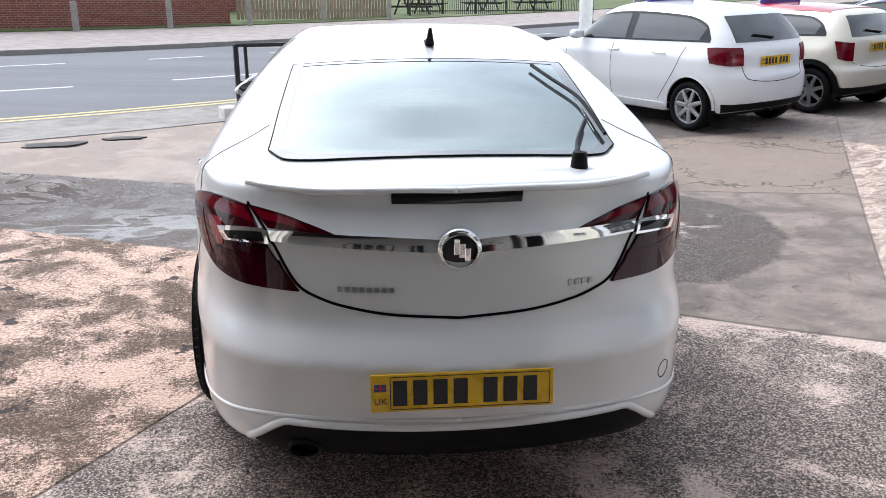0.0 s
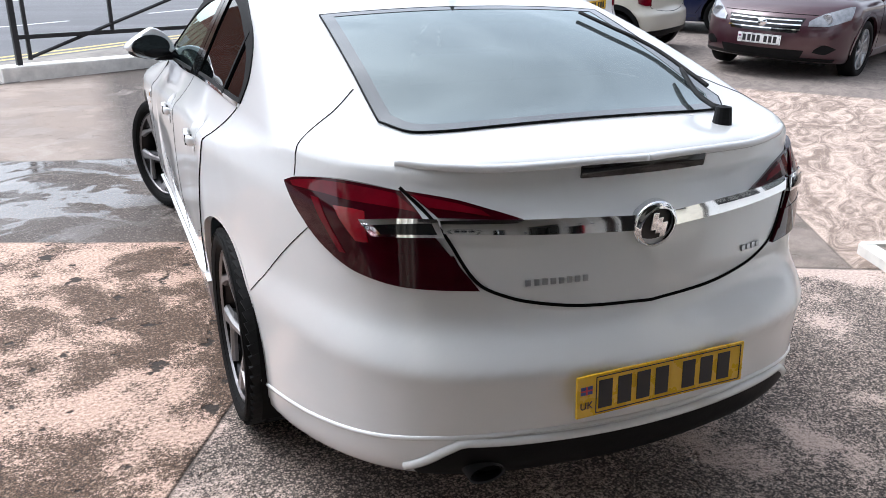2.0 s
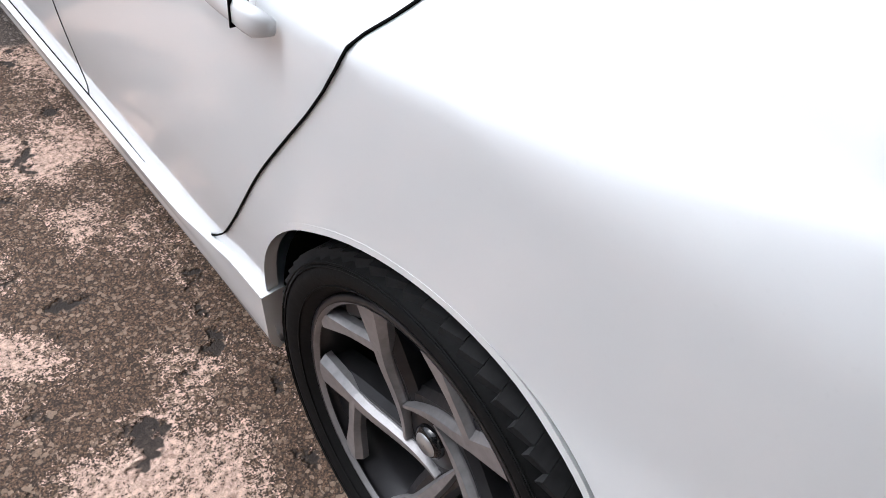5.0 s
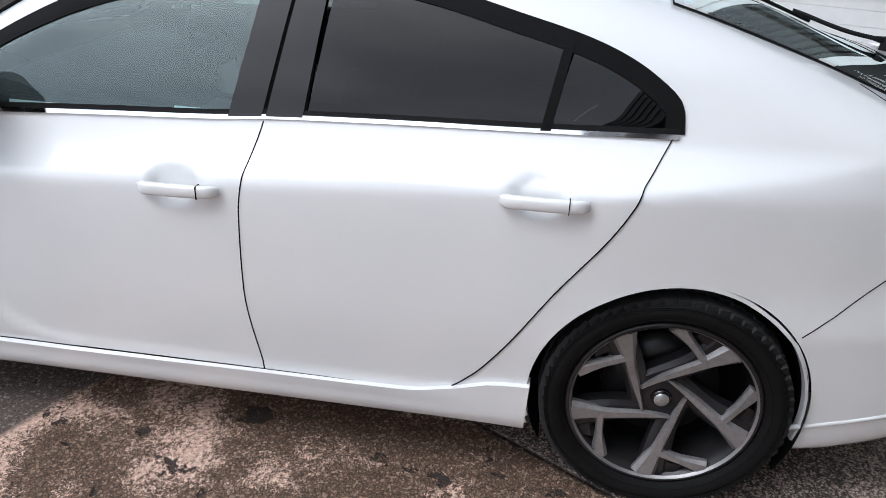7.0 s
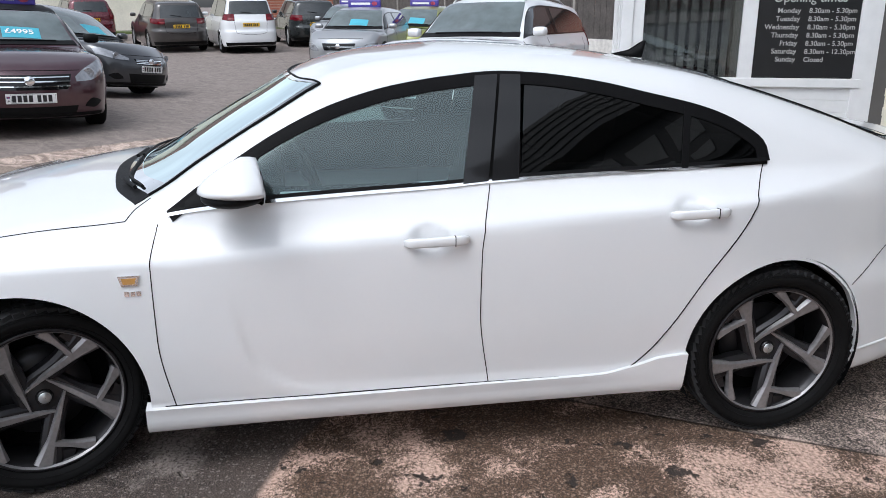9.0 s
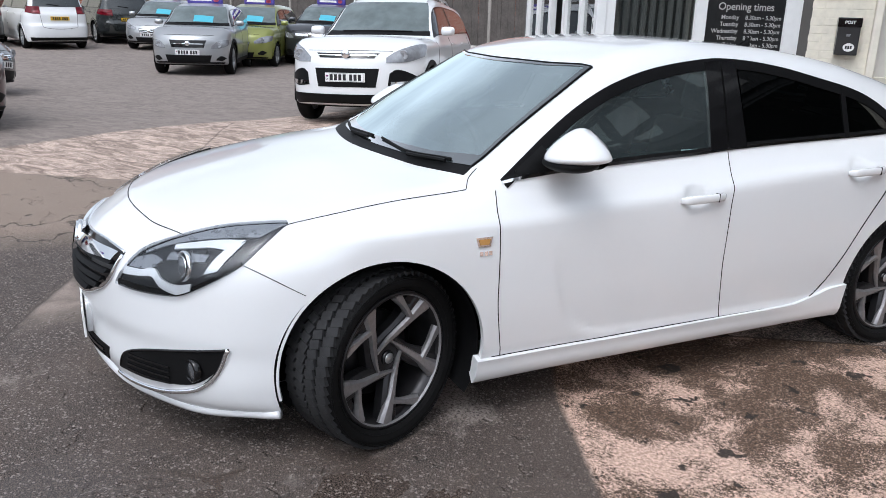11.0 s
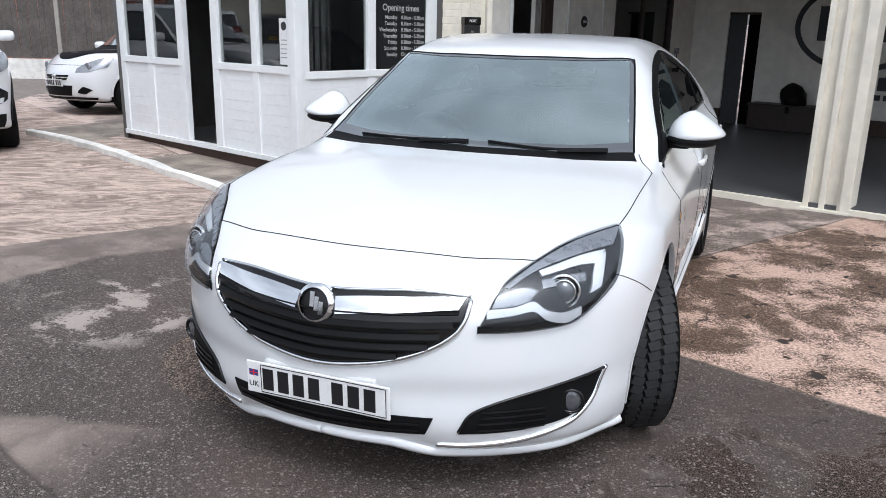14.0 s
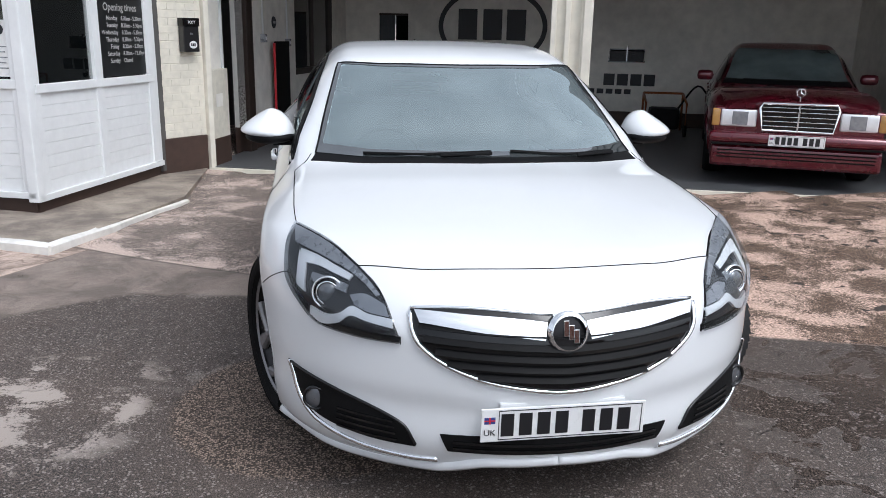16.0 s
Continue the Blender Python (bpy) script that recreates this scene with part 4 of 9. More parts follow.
        side_arm = [tuple(root_), tuple(0.5 * (root_ + fork) * 1.01), tuple(fork)]
        s = part("spoke", blade(under, (0.044, 0.034, 0.026), (-0.050, -0.068, -0.080), 0.045), GUNMETAL, w)
        part("spoke_face", blade(main, (0.036, 0.0165, 0.0125, 0.004), (-0.062, -0.080, -0.0905), 0.020, 0.001), ALLOY, s, "machined spoke face")
        part("spoke_face", blade(side_arm, (0.012, 0.0115, 0.024), (-0.062, -0.080, -0.0905), 0.020, 0.001), ALLOY, s, "machined spoke face")
        pocket = [tuple(np.array(polar(0.215, d - 12))), tuple(np.array(polar(0.236, d - 18))), tuple(np.array(polar(0.250, d - 22)))]
        part("spoke_web", blade(pocket, (0.012, 0.028, 0.042), (-0.05, -0.066, -0.074), 0.02), GUNMETAL, w)
        bolt = lathe([(0.0, -0.044), (0.008, -0.044), (0.012, -0.052), (0.0145, -0.052), (0.0145, -0.03)], 14)
        bmesh.ops.transform(bolt, matrix=Matrix.Translation((0, *polar(0.053, d + 20))), verts=bolt.verts)
        part("wheel_bolt", bolt, GAP, w)
    hub = part("hub", lathe([(0.001, -0.056), (0.050, -0.054), (0.075, -0.040), (0.088, 0.0), (0.09, 0.05)], 40), GUNMETAL, w, "", True)
    cap = part("hub_cap", lathe([(0.001, -0.068), (0.022, -0.067), (0.029, -0.062), (0.030, -0.05)], 32), GLOSS, hub, "", True)
    part("hub_emblem", lathe([(0.001, -0.0700), (0.019, -0.0695), (0.021, -0.067)], 24), SILVER, hub, "", True)
    part("brake_disc", lathe([(0.07, 0.010), (0.165, 0.008), (0.165, 0.03), (0.07, 0.03)], 48), GUNMETAL, w, "", True)
    # near-black disc closes the barrel, standing for the shade behind the spokes
    part("barrel_back", lathe([(0.001, 0.05), (0.235, 0.05), (0.24, 0.06)], 48), GAP, w)
    return w


shell = Shell(HERO)
hero = thing("hatchback_car", Matrix(), "clean white five-door hatchback with tinted rear windows parked on the forecourt", "car")
D = Dress(shell, hero)


def sd(y, z):
    """A point of the car's left flank."""
    return (-float(shell.plan(y) * shell.sec(z) / HERO["section_full"]), y, z)


def tp(x, y):
    """A point of the car's upper skin."""
    b = HERO["bend_front"] if y > HERO["mid"] else -HERO["bend_rear"]
    return (x, y, float(shell.top(y + b * min(abs(y - HERO["mid"]) / 0.5, 1) * x * x)) - HERO["crown"] * x * x)


def ns(x, z):
    return (x, float(shell.nose(z)) - HERO["nose_round"] * x * x, z)


def tl(x, z):
    return (x, float(shell.tail(z)) + HERO["tail_round"] * x * x + HERO["tail_corner"] * (abs(x) / 0.7) ** 8, z)


DLO_TOP = smooth_line([(0.950, 0.985), (0.722, 1.133), (0.564, 1.222), (0.366, 1.303), (0.163, 1.357), (-0.045, 1.388), (-0.228, 1.403), (-0.362, 1.396), (-0.575, 1.366),
                       (-0.787, 1.318), (-1.020, 1.258), (-1.155, 1.193), (-1.218, 1.132), (-1.223, 1.082)], 90)
DLO_OUT = inset(DLO_TOP, 0.010)
DLO_LOW = smooth_line([(0.950, 0.979), (0.594, 1.004), (0.284, 1.018), (-0.015, 1.030), (-0.164, 1.040), (-0.431, 1.050), (-0.862, 1.062), (-1.220, 1.076)], 60)
GLASS_TOP = inset(DLO_TOP, -0.006)
GLASS_TOP = GLASS_TOP[(GLASS_TOP[:, 1] > np.interp(-GLASS_TOP[:, 0], -DLO_LOW[:, 0], DLO_LOW[:, 1]) + 0.012)]
SCREEN_TOP, SCREEN_LOW = [(-0.60, 0.42), (-0.35, 0.505), (0, 0.545), (0.35, 0.505), (0.60, 0.42)], [(-0.722, 1.02), (-0.45, 1.14), (0, 1.205), (0.45, 1.14), (0.722, 1.02)]
BACK_TOP, BACK_LOW = [(-0.53, -1.19), (-0.3, -1.20), (0, -1.205), (0.3, -1.20), (0.53, -1.19)], [(-0.565, -1.86), (-0.50, -1.945), (-0.35, -1.975), (0, -1.988), (0.35, -1.975), (0.50, -1.945), (0.565, -1.86)]
hole_side = np.concatenate([GLASS_TOP, DLO_LOW[::-1][(DLO_LOW[::-1][:, 0] > -1.19) & (DLO_LOW[::-1][:, 0] < 0.88)] + (0, 0.004)])
hole_front = np.array(SCREEN_TOP + SCREEN_LOW[::-1])
hole_back = np.array(BACK_TOP + BACK_LOW[::-1])


def keep_skin(c, quads, grow=0.0):
    high = (quads[:, :, 2] > 0.97).all(1)
    n = shell.normal(c)
    side, front, rear = (np.ones(len(c), bool) for _ in range(3))
    for i in range(4):
        side &= inside(hole_side, quads[:, i, 1:])
        front &= inside(hole_front * (0.995, 1), quads[:, i, :2])
        rear &= inside(hole_back * (0.99, 1), quads[:, i, :2])
    return ~((side & (np.abs(n[:, 0]) > 0.45) & high) | (front & high & (n[:, 2] > 0.3)) | (rear & high & (n[:, 2] > 0.3)))


def in_arch(p, grow=0.0):
    """Which points lie in a wheel opening."""
    return np.any([(np.hypot(p[:, 1] - ay, p[:, 2] - az) < ar + grow) & (np.abs(p[:, 0]) > 0.6) for ay, az, ar in HERO["arches"]], axis=0)


V, Q = shell.mesh(0.02, 0.0, False, lambda c, quads: keep_skin(c, quads) & ~in_arch(c))
# clean wheel openings: the open edges of the skin are drawn onto the round
E = np.sort(np.concatenate([Q[:, [i, (i + 1) % 4]] for i in range(4)]), axis=1)
E, count = np.unique(E, axis=0, return_counts=True)
edge = np.unique(E[count == 1])
edge = edge[in_arch(V[edge], 0.03) & (np.abs(V[edge, 0]) > 0.66)]
for ay, az, ar in HERO["arches"]:
    mine = edge[np.hypot(V[edge, 1] - ay, V[edge, 2] - az) < ar + 0.03]
    for _ in range(8):
        rad = np.hypot(V[mine, 1] - ay, V[mine, 2] - az)
        V[mine, 1:] = (ay, az) + (V[mine, 1:] - (ay, az)) * (ar / rad)[:, None]
        V[mine] -= np.clip(shell.step(V[mine]), -0.01, 0.01)
body = mesh_object("body", V, Q, WHITE, hero)
V, Q = shell.mesh(0.04, 0.035, False, lambda c, quads: keep_skin(c, quads) & (c[:, 2] > 0.76) & (c[:, 1] > -2.1) & (c[:, 1] < 1.12))
mesh_object("inner_lining", V, Q, TRIM, hero, "dark interior lining")

# glass and its black surrounds
screen = D.patch("windscreen", [tp(*q) for q in SCREEN_TOP], [tp(*q) for q in SCREEN_LOW], GLASS, 0.004, 0.002, 40, 16)
top_in = [(x * 0.965, y + 0.022) for x, y in SCREEN_TOP]
low_in = [(x * 0.955, y - 0.05) for x, y in SCREEN_LOW]
D.patch("screen_band", [tp(*q) for q in SCREEN_TOP], [tp(*q) for q in top_in], FRIT, 0.0065, 0.004, 40, 3, screen)
D.patch("screen_band", [tp(*q) for q in low_in], [tp(*q) for q in SCREEN_LOW], FRIT, 0.0065, 0.004, 40, 4, screen)
for s in (False, True):
    a = [tp(*smooth_line([SCREEN_TOP[0], SCREEN_LOW[0]], 12)[i]) for i in range(12)]
    b = [tp(*smooth_line([top_in[0], low_in[0]], 12)[i]) for i in range(12)]
    D.patch("screen_band", a, b, FRIT, 0.0065, 0.004, 20, 3, screen, "", s)
D.patch("scuttle", [tp(x, y) for x, y in SCREEN_LOW], [tp(x * 1.03, y + 0.058 - 0.015 * abs(x)) for x, y in SCREEN_LOW], BLACK, 0.003, 0.02, 40, 4)
back_glass = D.patch("rear_window", [tp(*q) for q in BACK_TOP], [tp(*q) for q in BACK_LOW], REAR, 0.005, 0.003, 40, 16)
D.patch("rear_window_band", [tp(x, y) for x, y in BACK_TOP], [tp(x * 0.96, y - 0.03) for x, y in BACK_TOP], REAR_FRIT, 0.0065, 0.004, 30, 3, back_glass)
D.patch("rear_window_band", [tp(x * 0.95, y + 0.035) for x, y in BACK_LOW], [tp(x, y) for x, y in BACK_LOW], REAR_FRIT, 0.0065, 0.004, 40, 3, back_glass)
for s in (False, True):
    D.patch("rear_window_band", [tp(*BACK_TOP[0]), tp(*BACK_LOW[0])], [tp(BACK_TOP[0][0] + 0.04, BACK_TOP[0][1] - 0.02), tp(BACK_LOW[0][0] + 0.04, BACK_LOW[0][1])],
            REAR_FRIT, 0.0065, 0.004, 24, 3, back_glass, "", s)
D.bead("rear_window_seal", [tp(*q) for q in BACK_LOW], 0.0028, SEAL, back_glass, False, 0.005, 60)
D.bead("rear_window_seal", [tp(*q) for q in BACK_TOP], 0.0025, SEAL, back_glass, False, 0.005, 40)
for s in (False, True):
    D.bead("rear_window_seal", [tp(*BACK_TOP[0]), tp(*BACK_LOW[0])], 0.0028, SEAL, back_glass, s, 0.005, 30)
    D.bead("screen_seal", [tp(*q) for q in (SCREEN_TOP[0], SCREEN_LOW[0])], 0.005, SEAL, screen, s, 0.005, 30)
D.bead("screen_seal", [tp(*q) for q in SCREEN_TOP], 0.005, SEAL, screen, False, 0.005, 40)

for pane_ob in (screen, back_glass):
    pane_ob.visible_shadow = False


def at_y(line, y):
    L = line[np.argsort(line[:, 0])]
    return float(np.interp(y, L[:, 0], L[:, 1]))


for s in (False, True):
    D.patch("window_surround", [sd(*q) for q in DLO_OUT], [sd(*q) for q in inset(DLO_TOP, -0.036)], SEAL, 0.005, 0.016, 90, 5, None, "matt black window surround", s)
    D.patch("belt_trim", [sd(y, z + 0.018) for y, z in DLO_LOW], [sd(y, z + 0.004) for y, z in DLO_LOW], BLACK, 0.006, 0.012, 60, 3, None, "", s)
    D.patch("belt_chrome", [sd(y, z + 0.005) for y, z in DLO_LOW], [sd(y, z - 0.006) for y, z in DLO_LOW], CHROME, 0.007, 0.01, 60, 3, None, "thin chrome waistline strip", s)
    for n, y0, y1, mat_ in (("front_door_window", 0.86, -0.08, SIDE), ("rear_door_window", -0.278, -0.896, TINT), ("quarter_window", -0.906, -1.183, TINT)):
        lean0, lean1 = (0.0 if n[0] == "f" else 0.045), (0.07 if n[0] == "f" else 0.045)
        if n[0] == "q":
            lean1 = 0.0
        ys = np.linspace(0, 1, 30)
        top = [(y0 - lean0 + (y1 - lean1 - y0 + lean0) * t) for t in ys]
        low = [(y0 + (y1 - y0) * t) for t in ys]
        q = D.patch(n, [sd(y, max(at_y(DLO_TOP, y) - 0.022, at_y(DLO_LOW, y) + 0.015)) for y in top], [sd(y, at_y(DLO_LOW, y) + 0.008) for y in low], mat_, 0.001, 0.002, 30, 12, None, "", s)
        q.visible_shadow = False
    for a0, a1, b0, b1 in ((-0.065, -0.139, -0.157, -0.223), (-0.169, -0.233, -0.268, -0.309), (-0.883, -0.926, -0.909, -0.949)):
        D.patch("window_pillar", [sd(a0, at_y(DLO_LOW, a0)), sd(a1, at_y(DLO_TOP, a1) - 0.004)], [sd(b0, at_y(DLO_LOW, b0)), sd(b1, at_y(DLO_TOP, b1) - 0.004)],
                GLOSS if a0 > -0.5 else SEAL, 0.0075, 0.012, 16, 5, None, "gloss black pillar cover", s)
    D.patch("pillar_backing", [sd(-0.07, at_y(DLO_LOW, -0.07)), sd(-0.145, at_y(DLO_TOP, -0.145) - 0.004)], [sd(-0.275, at_y(DLO_LOW, -0.275)), sd(-0.305, at_y(DLO_TOP, -0.305) - 0.004)], GAP, 0.0045, 0.012, 16, 6, None, "", s)
    # panel gaps
    for line in ([(-0.162, 1.030), (-0.117, 0.803), (-0.113, 0.591), (-0.149, 0.301)], [(0.981, 0.955), (1.001, 0.821), (1.001, 0.561), (0.966, 0.290)],
                 [(-1.205, 1.070), (-1.095, 0.865), (-0.962, 0.675), (-0.830, 0.468), (-0.755, 0.373), (-0.683, 0.318), (-0.575, 0.302)],
                 [(1.005, 0.30), (0.465, 0.300), (-0.149, 0.302), (-0.575, 0.302)]):
        D.seam("panel_gap", [sd(*q) for q in line], 0.0026 if line[0][0] < -1 else 0.0034, None, None, s, 0.0032 if line[0][0] < -1 else 0.0012, 90)
    D.seam("panel_gap", [(-0.814, 1.09, 0.945), (-0.812, 1.55, 0.900), (-0.795, 1.765, 0.843)], 0.0035, None, None, s)
    D.seam("panel_gap", [(-0.814, 1.09, 0.945), (-0.765, 1.055, 0.975), (-0.74, 1.01, 1.0)], 0.0035, None, None, s)
    D.seam("panel_gap", [(-0.764, -1.832, 0.978), (-0.742, -1.820, 1.03), (-0.69, -1.785, 1.085), (-0.62, -1.725, 1.145), (-0.575, -1.68, 1.18)], 0.003, None, None, s)
    D.seam("panel_gap", [(-0.777, -1.935, 0.891), (-0.82, -1.83, 0.800), (-0.88, -1.71, 0.69), (-0.923, -1.605, 0.597)], 0.0024, None, None, s)
    D.seam("panel_gap", [(-0.834, 1.925, 0.748), (-0.885, 1.83, 0.70), (-0.93, 1.735, 0.646)], 0.0024, None, None, s)
    # sill, arch lips
    up = [(1.07, 0.298), (0.4, 0.298), (-0.15, 0.302), (-0.57, 0.305), (-0.72, 0.332), (-0.82, 0.362), (-0.922, 0.370)]
    lo = [(1.075, 0.176), (0.4, 0.198), (-0.15, 0.206), (-0.57, 0.210), (-0.70, 0.212), (-0.80, 0.212), (-0.915, 0.205)]
    D.patch("side_skirt", [sd(*q) for q in up], [sd(*q) for q in lo], WHITE, 0.016, 0.03, 50, 8, None, "white side skirt", s)
    for ay, az, ar in HERO["arches"]:
        aa = np.linspace(radians(-14), radians(194), 60)
        D.patch("arch_lip", [sd(ay + (ar + 0.0015) * math.cos(a), az + (ar + 0.0015) * math.sin(a)) for a in aa], [sd(ay + (ar - 0.009) * math.cos(a), az + (ar - 0.009) * math.sin(a)) for a in aa],
                WHITE, 0.0004, 0.022, 60, 3, None, "", s)
        x = 1 if s else -1
        liner = lathe([(ar - 0.008, x * 0.885), (ar - 0.004, x * 0.6), (0.2, x * 0.58), (0.02, x * 0.58)], 48)
        bmesh.ops.delete(liner, geom=[f for f in liner.faces if f.calc_center_median().z < -0.2], context="FACES")
        bmesh.ops.transform(liner, matrix=Matrix.Translation((0, ay, az)), verts=liner.verts)
        part("arch_liner", liner, BLACK, hero, "", True)
    # handles
    for y0, y1, z in ((0.158, -0.070, 0.862), (-0.803, -1.024, 0.923)):
        pts = [sd(y0, z - 0.003), sd(y0 - 0.06, z), sd(y1 + 0.05, z + 0.003), sd(y1, z + 0.004)]
        L = np.array(smooth_line(pts, 14))
        ends = D.onto(L[[0, -1]])
        L[:, 0] = np.interp(L[:, 1], [ends[1, 1], ends[0, 1]], [ends[1, 0], ends[0, 0]])
        out = np.interp(np.linspace(0, 1, 14), [0, 0.10, 0.5, 0.9, 1], [0.006, 0.020, 0.026, 0.022, 0.010])
        bar = bmesh.new()
        rings = []
        for i, (q, o) in enumerate(zip(L, out)):
            wx, wz = (0.006, 0.010) if i in (0, 13) else (0.010, 0.0165)
            rings.append([bar.verts.new(((q[0] - o + wx * cx) * (-1 if s else 1), q[1], q[2] + wz * cz)) for cx, cz in ((-1, -0.6), (-1, 0.6), (-0.6, 1), (0.6, 1), (1, 0.6), (1, -0.6), (0.6, -1), (-0.6, -1))])
        for r0, r1 in zip(rings, rings[1:]):
            for j in range(8):
                bar.faces.new((r0[j], r0[(j + 1) % 8], r1[(j + 1) % 8], r1[j]))
        bar.faces.new(rings[0])
        bar.faces.new(rings[-1][::-1])
        bmesh.ops.recalc_face_normals(bar, faces=bar.faces)
        h = part("door_handle", bar, WHITE, hero, "body-coloured door handle", True)
        q = L[10]
        part("handle_gap", boxed(*sorted(((q[0] - 0.0352) * (-1 if s else 1), (q[0] - 0.01) * (-1 if s else 1))), q[1] - 0.0012, q[1] + 0.0012, q[2] - 0.0175, q[2] + 0.0175), GAP, h)
    # mirror
    k = 1 if s else -1
    mb = bmesh.new()
    bmesh.ops.create_uvsphere(mb, u_segments=28, v_segments=18, radius=1)
    for v in mb.verts:
        x, y, z = v.co
        y2 = y if y > 0 else max(y, -0.30)
        tip = max(k * x, 0)
        v.co = (x * 0.118 * (1 - 0.16 * z) * (1 + 0.10 * tip), y2 * 0.150, z * (0.104 * (1 - 0.45 * max(y, 0)) * (1 - 0.38 * tip) if z > 0 else 0.032))
    bmesh.ops.transform(mb, matrix=Matrix.Translation((k * 0.935, 0.678, 1.070)) @ pose(0, 0, 0, 0, -4 * k, -14 * k), verts=mb.verts)
    mir = part("door_mirror", mb, WHITE, hero, "white door mirror on a black base", True)
    gm = lathe([(0.001, 0.004), (0.97, 0.004), (1.0, 0.0)], 28)
    bmesh.ops.transform(gm, matrix=Matrix.Translation((k * 0.935, 0.632, 1.078)) @ pose(0, 0, 0, 0, 0, -14 * k) @ Matrix.Diagonal((0.100, 1, 0.062, 1)) @ pose(0, 0, 0, 0, 0, -90), verts=gm.verts)
    part("mirror_glass", gm, MIRROR, mir)
    part("mirror_base", boxed(k * 0.79, k * 0.92, 0.653, 0.743, 1.005, 1.038, 0.012), BLACK, mir)
    ub = bmesh.new()
    bmesh.ops.create_uvsphere(ub, u_segments=24, v_segments=10, radius=1)
    bmesh.ops.transform(ub, matrix=Matrix.Translation((k * 0.930, 0.715, 1.046)) @ Matrix.Diagonal((0.114, 0.105, 0.034, 1)), verts=ub.verts)
    part("mirror_underside", ub, BLACK, mir, "", True)
    D.patch("mirror_corner", [sd(0.89, 1.015), sd(0.76, 1.095)], [sd(0.89, 0.995), sd(0.70, 1.002)], BLACK, 0.008, 0.015, 12, 5, None, "", s)
    # repeater and badge on the wing
    lamp = D.patch("side_repeater", [sd(1.105, 0.792), sd(1.035, 0.792)], [sd(1.095, 0.757), sd(1.045, 0.757)], CHROME, 0.006, 0.01, 8, 4, None, "chrome-framed side repeater", s)
    D.patch("repeater_lens", [sd(1.094, 0.785), sd(1.046, 0.785)], [sd(1.088, 0.764), sd(1.052, 0.764)], AMBER, 0.0085, 0.006, 8, 4, lamp, "", s)
    for y in (1.088, 1.068, 1.05):
        D.patch("wing_badge", [sd(y, 0.738), sd(y - 0.014, 0.738)], [sd(y, 0.722), sd(y - 0.014, 0.722)], CHROME, 0.004, 0.005, 4, 3, None, "", s)
    # rear lamps
    tip = (-0.783, -1.812, 0.970)
    lamp = D.patch("tail_lamp", [tip, (-0.764, -1.86, 0.990), (-0.69, -1.99, 1.006), (-0.600, -2.118, 1.008)],
                   [tip, (-0.778, -1.932, 0.891), (-0.745, -1.995, 0.848), (-0.695, -2.085, 0.808), (-0.610, -2.182, 0.790), (-0.457, -2.262, 0.786)],
                   DEEP_RED, 0.012, 0.02, 44, 18, None, "wrap-around dark red rear lamp", s)
    D.patch("lamp_band", [(-0.774, -1.84, 0.976), (-0.735, -1.92, 0.994), (-0.69, -1.995, 0.999), (-0.606, -2.112, 0.999)], [(-0.772, -1.855, 0.968), (-0.728, -1.95, 0.968), (-0.68, -2.03, 0.962), (-0.570, -2.155, 0.958)],
            RED, 0.0132, 0.003, 30, 6, lamp, "", s)
    D.patch("lamp_reflector", [(-0.712, -1.998, 0.950), (-0.690, -2.03, 0.950), (-0.660, -2.07, 0.948)], [(-0.690, -2.075, 0.886), (-0.676, -2.088, 0.886), (-0.664, -2.098, 0.888)], BRIGHT_RED, 0.0136, 0.003, 12, 10, lamp, "", s)
    D.patch("lamp_edge", [(-0.752, -1.93, 0.962), (-0.738, -1.955, 0.960)], [(-0.716, -2.035, 0.850), (-0.705, -2.05, 0.850)], RED, 0.0138, 0.003, 8, 10, lamp, "", s)
    D.patch("lamp_band", [(-0.690, -2.07, 0.880), (-0.60, -2.170, 0.872), (-0.51, -2.228, 0.870)], [(-0.655, -2.125, 0.828), (-0.58, -2.195, 0.820), (-0.488, -2.250, 0.820)],
            DEEP_RED, 0.0135, 0.003, 20, 5, lamp, "", s)
    D.patch("lamp_chrome", [(-0.676, -2.074, 0.936), (-0.538, -2.191, 0.950)], [(-0.655, -2.103, 0.905), (-0.526, -2.209, 0.915)], CHROME, 0.019, 0.012, 16, 5, lamp, "chrome reversing-lamp frame", s)
    D.patch("reversing_lens", [(-0.650, -2.10, 0.930), (-0.548, -2.186, 0.941)], [(-0.638, -2.12, 0.913), (-0.540, -2.200, 0.922)], GLOSS, 0.022, 0.006, 12, 4, lamp, "", s)
    inner = D.patch("tailgate_lamp", [(-0.592, -2.125, 1.010), (-0.50, -2.19, 0.998), (-0.42, -2.23, 0.975), (-0.348, -2.256, 0.949)],
                    [(-0.536, -2.192, 0.955), (-0.47, -2.22, 0.953), (-0.41, -2.24, 0.950), (-0.348, -2.256, 0.948)], DEEP_RED, 0.010, 0.016, 30, 8, None, "dark red tailgate lamp", s)
    D.patch("lamp_band", [(-0.580, -2.133, 1.000), (-0.50, -2.19, 0.988), (-0.44, -2.222, 0.972)], [(-0.553, -2.17, 0.975), (-0.49, -2.205, 0.968), (-0.42, -2.236, 0.957)], RED, 0.0115, 0.003, 20, 5, inner, "", s)
    # headlamps
    HT = [(-0.795, 1.752, 0.846), (-0.697, 1.905, 0.836), (-0.607, 2.052, 0.791), (-0.532, 2.182, 0.734), (-0.480, 2.277, 0.623)]
    HL = [(-0.795, 1.755, 0.842), (-0.815, 1.820, 0.812), (-0.834, 1.928, 0.745), (-0.778, 2.030, 0.672), (-0.696, 2.104, 0.623), (-0.562, 2.222, 0.615), (-0.480, 2.277, 0.617)]
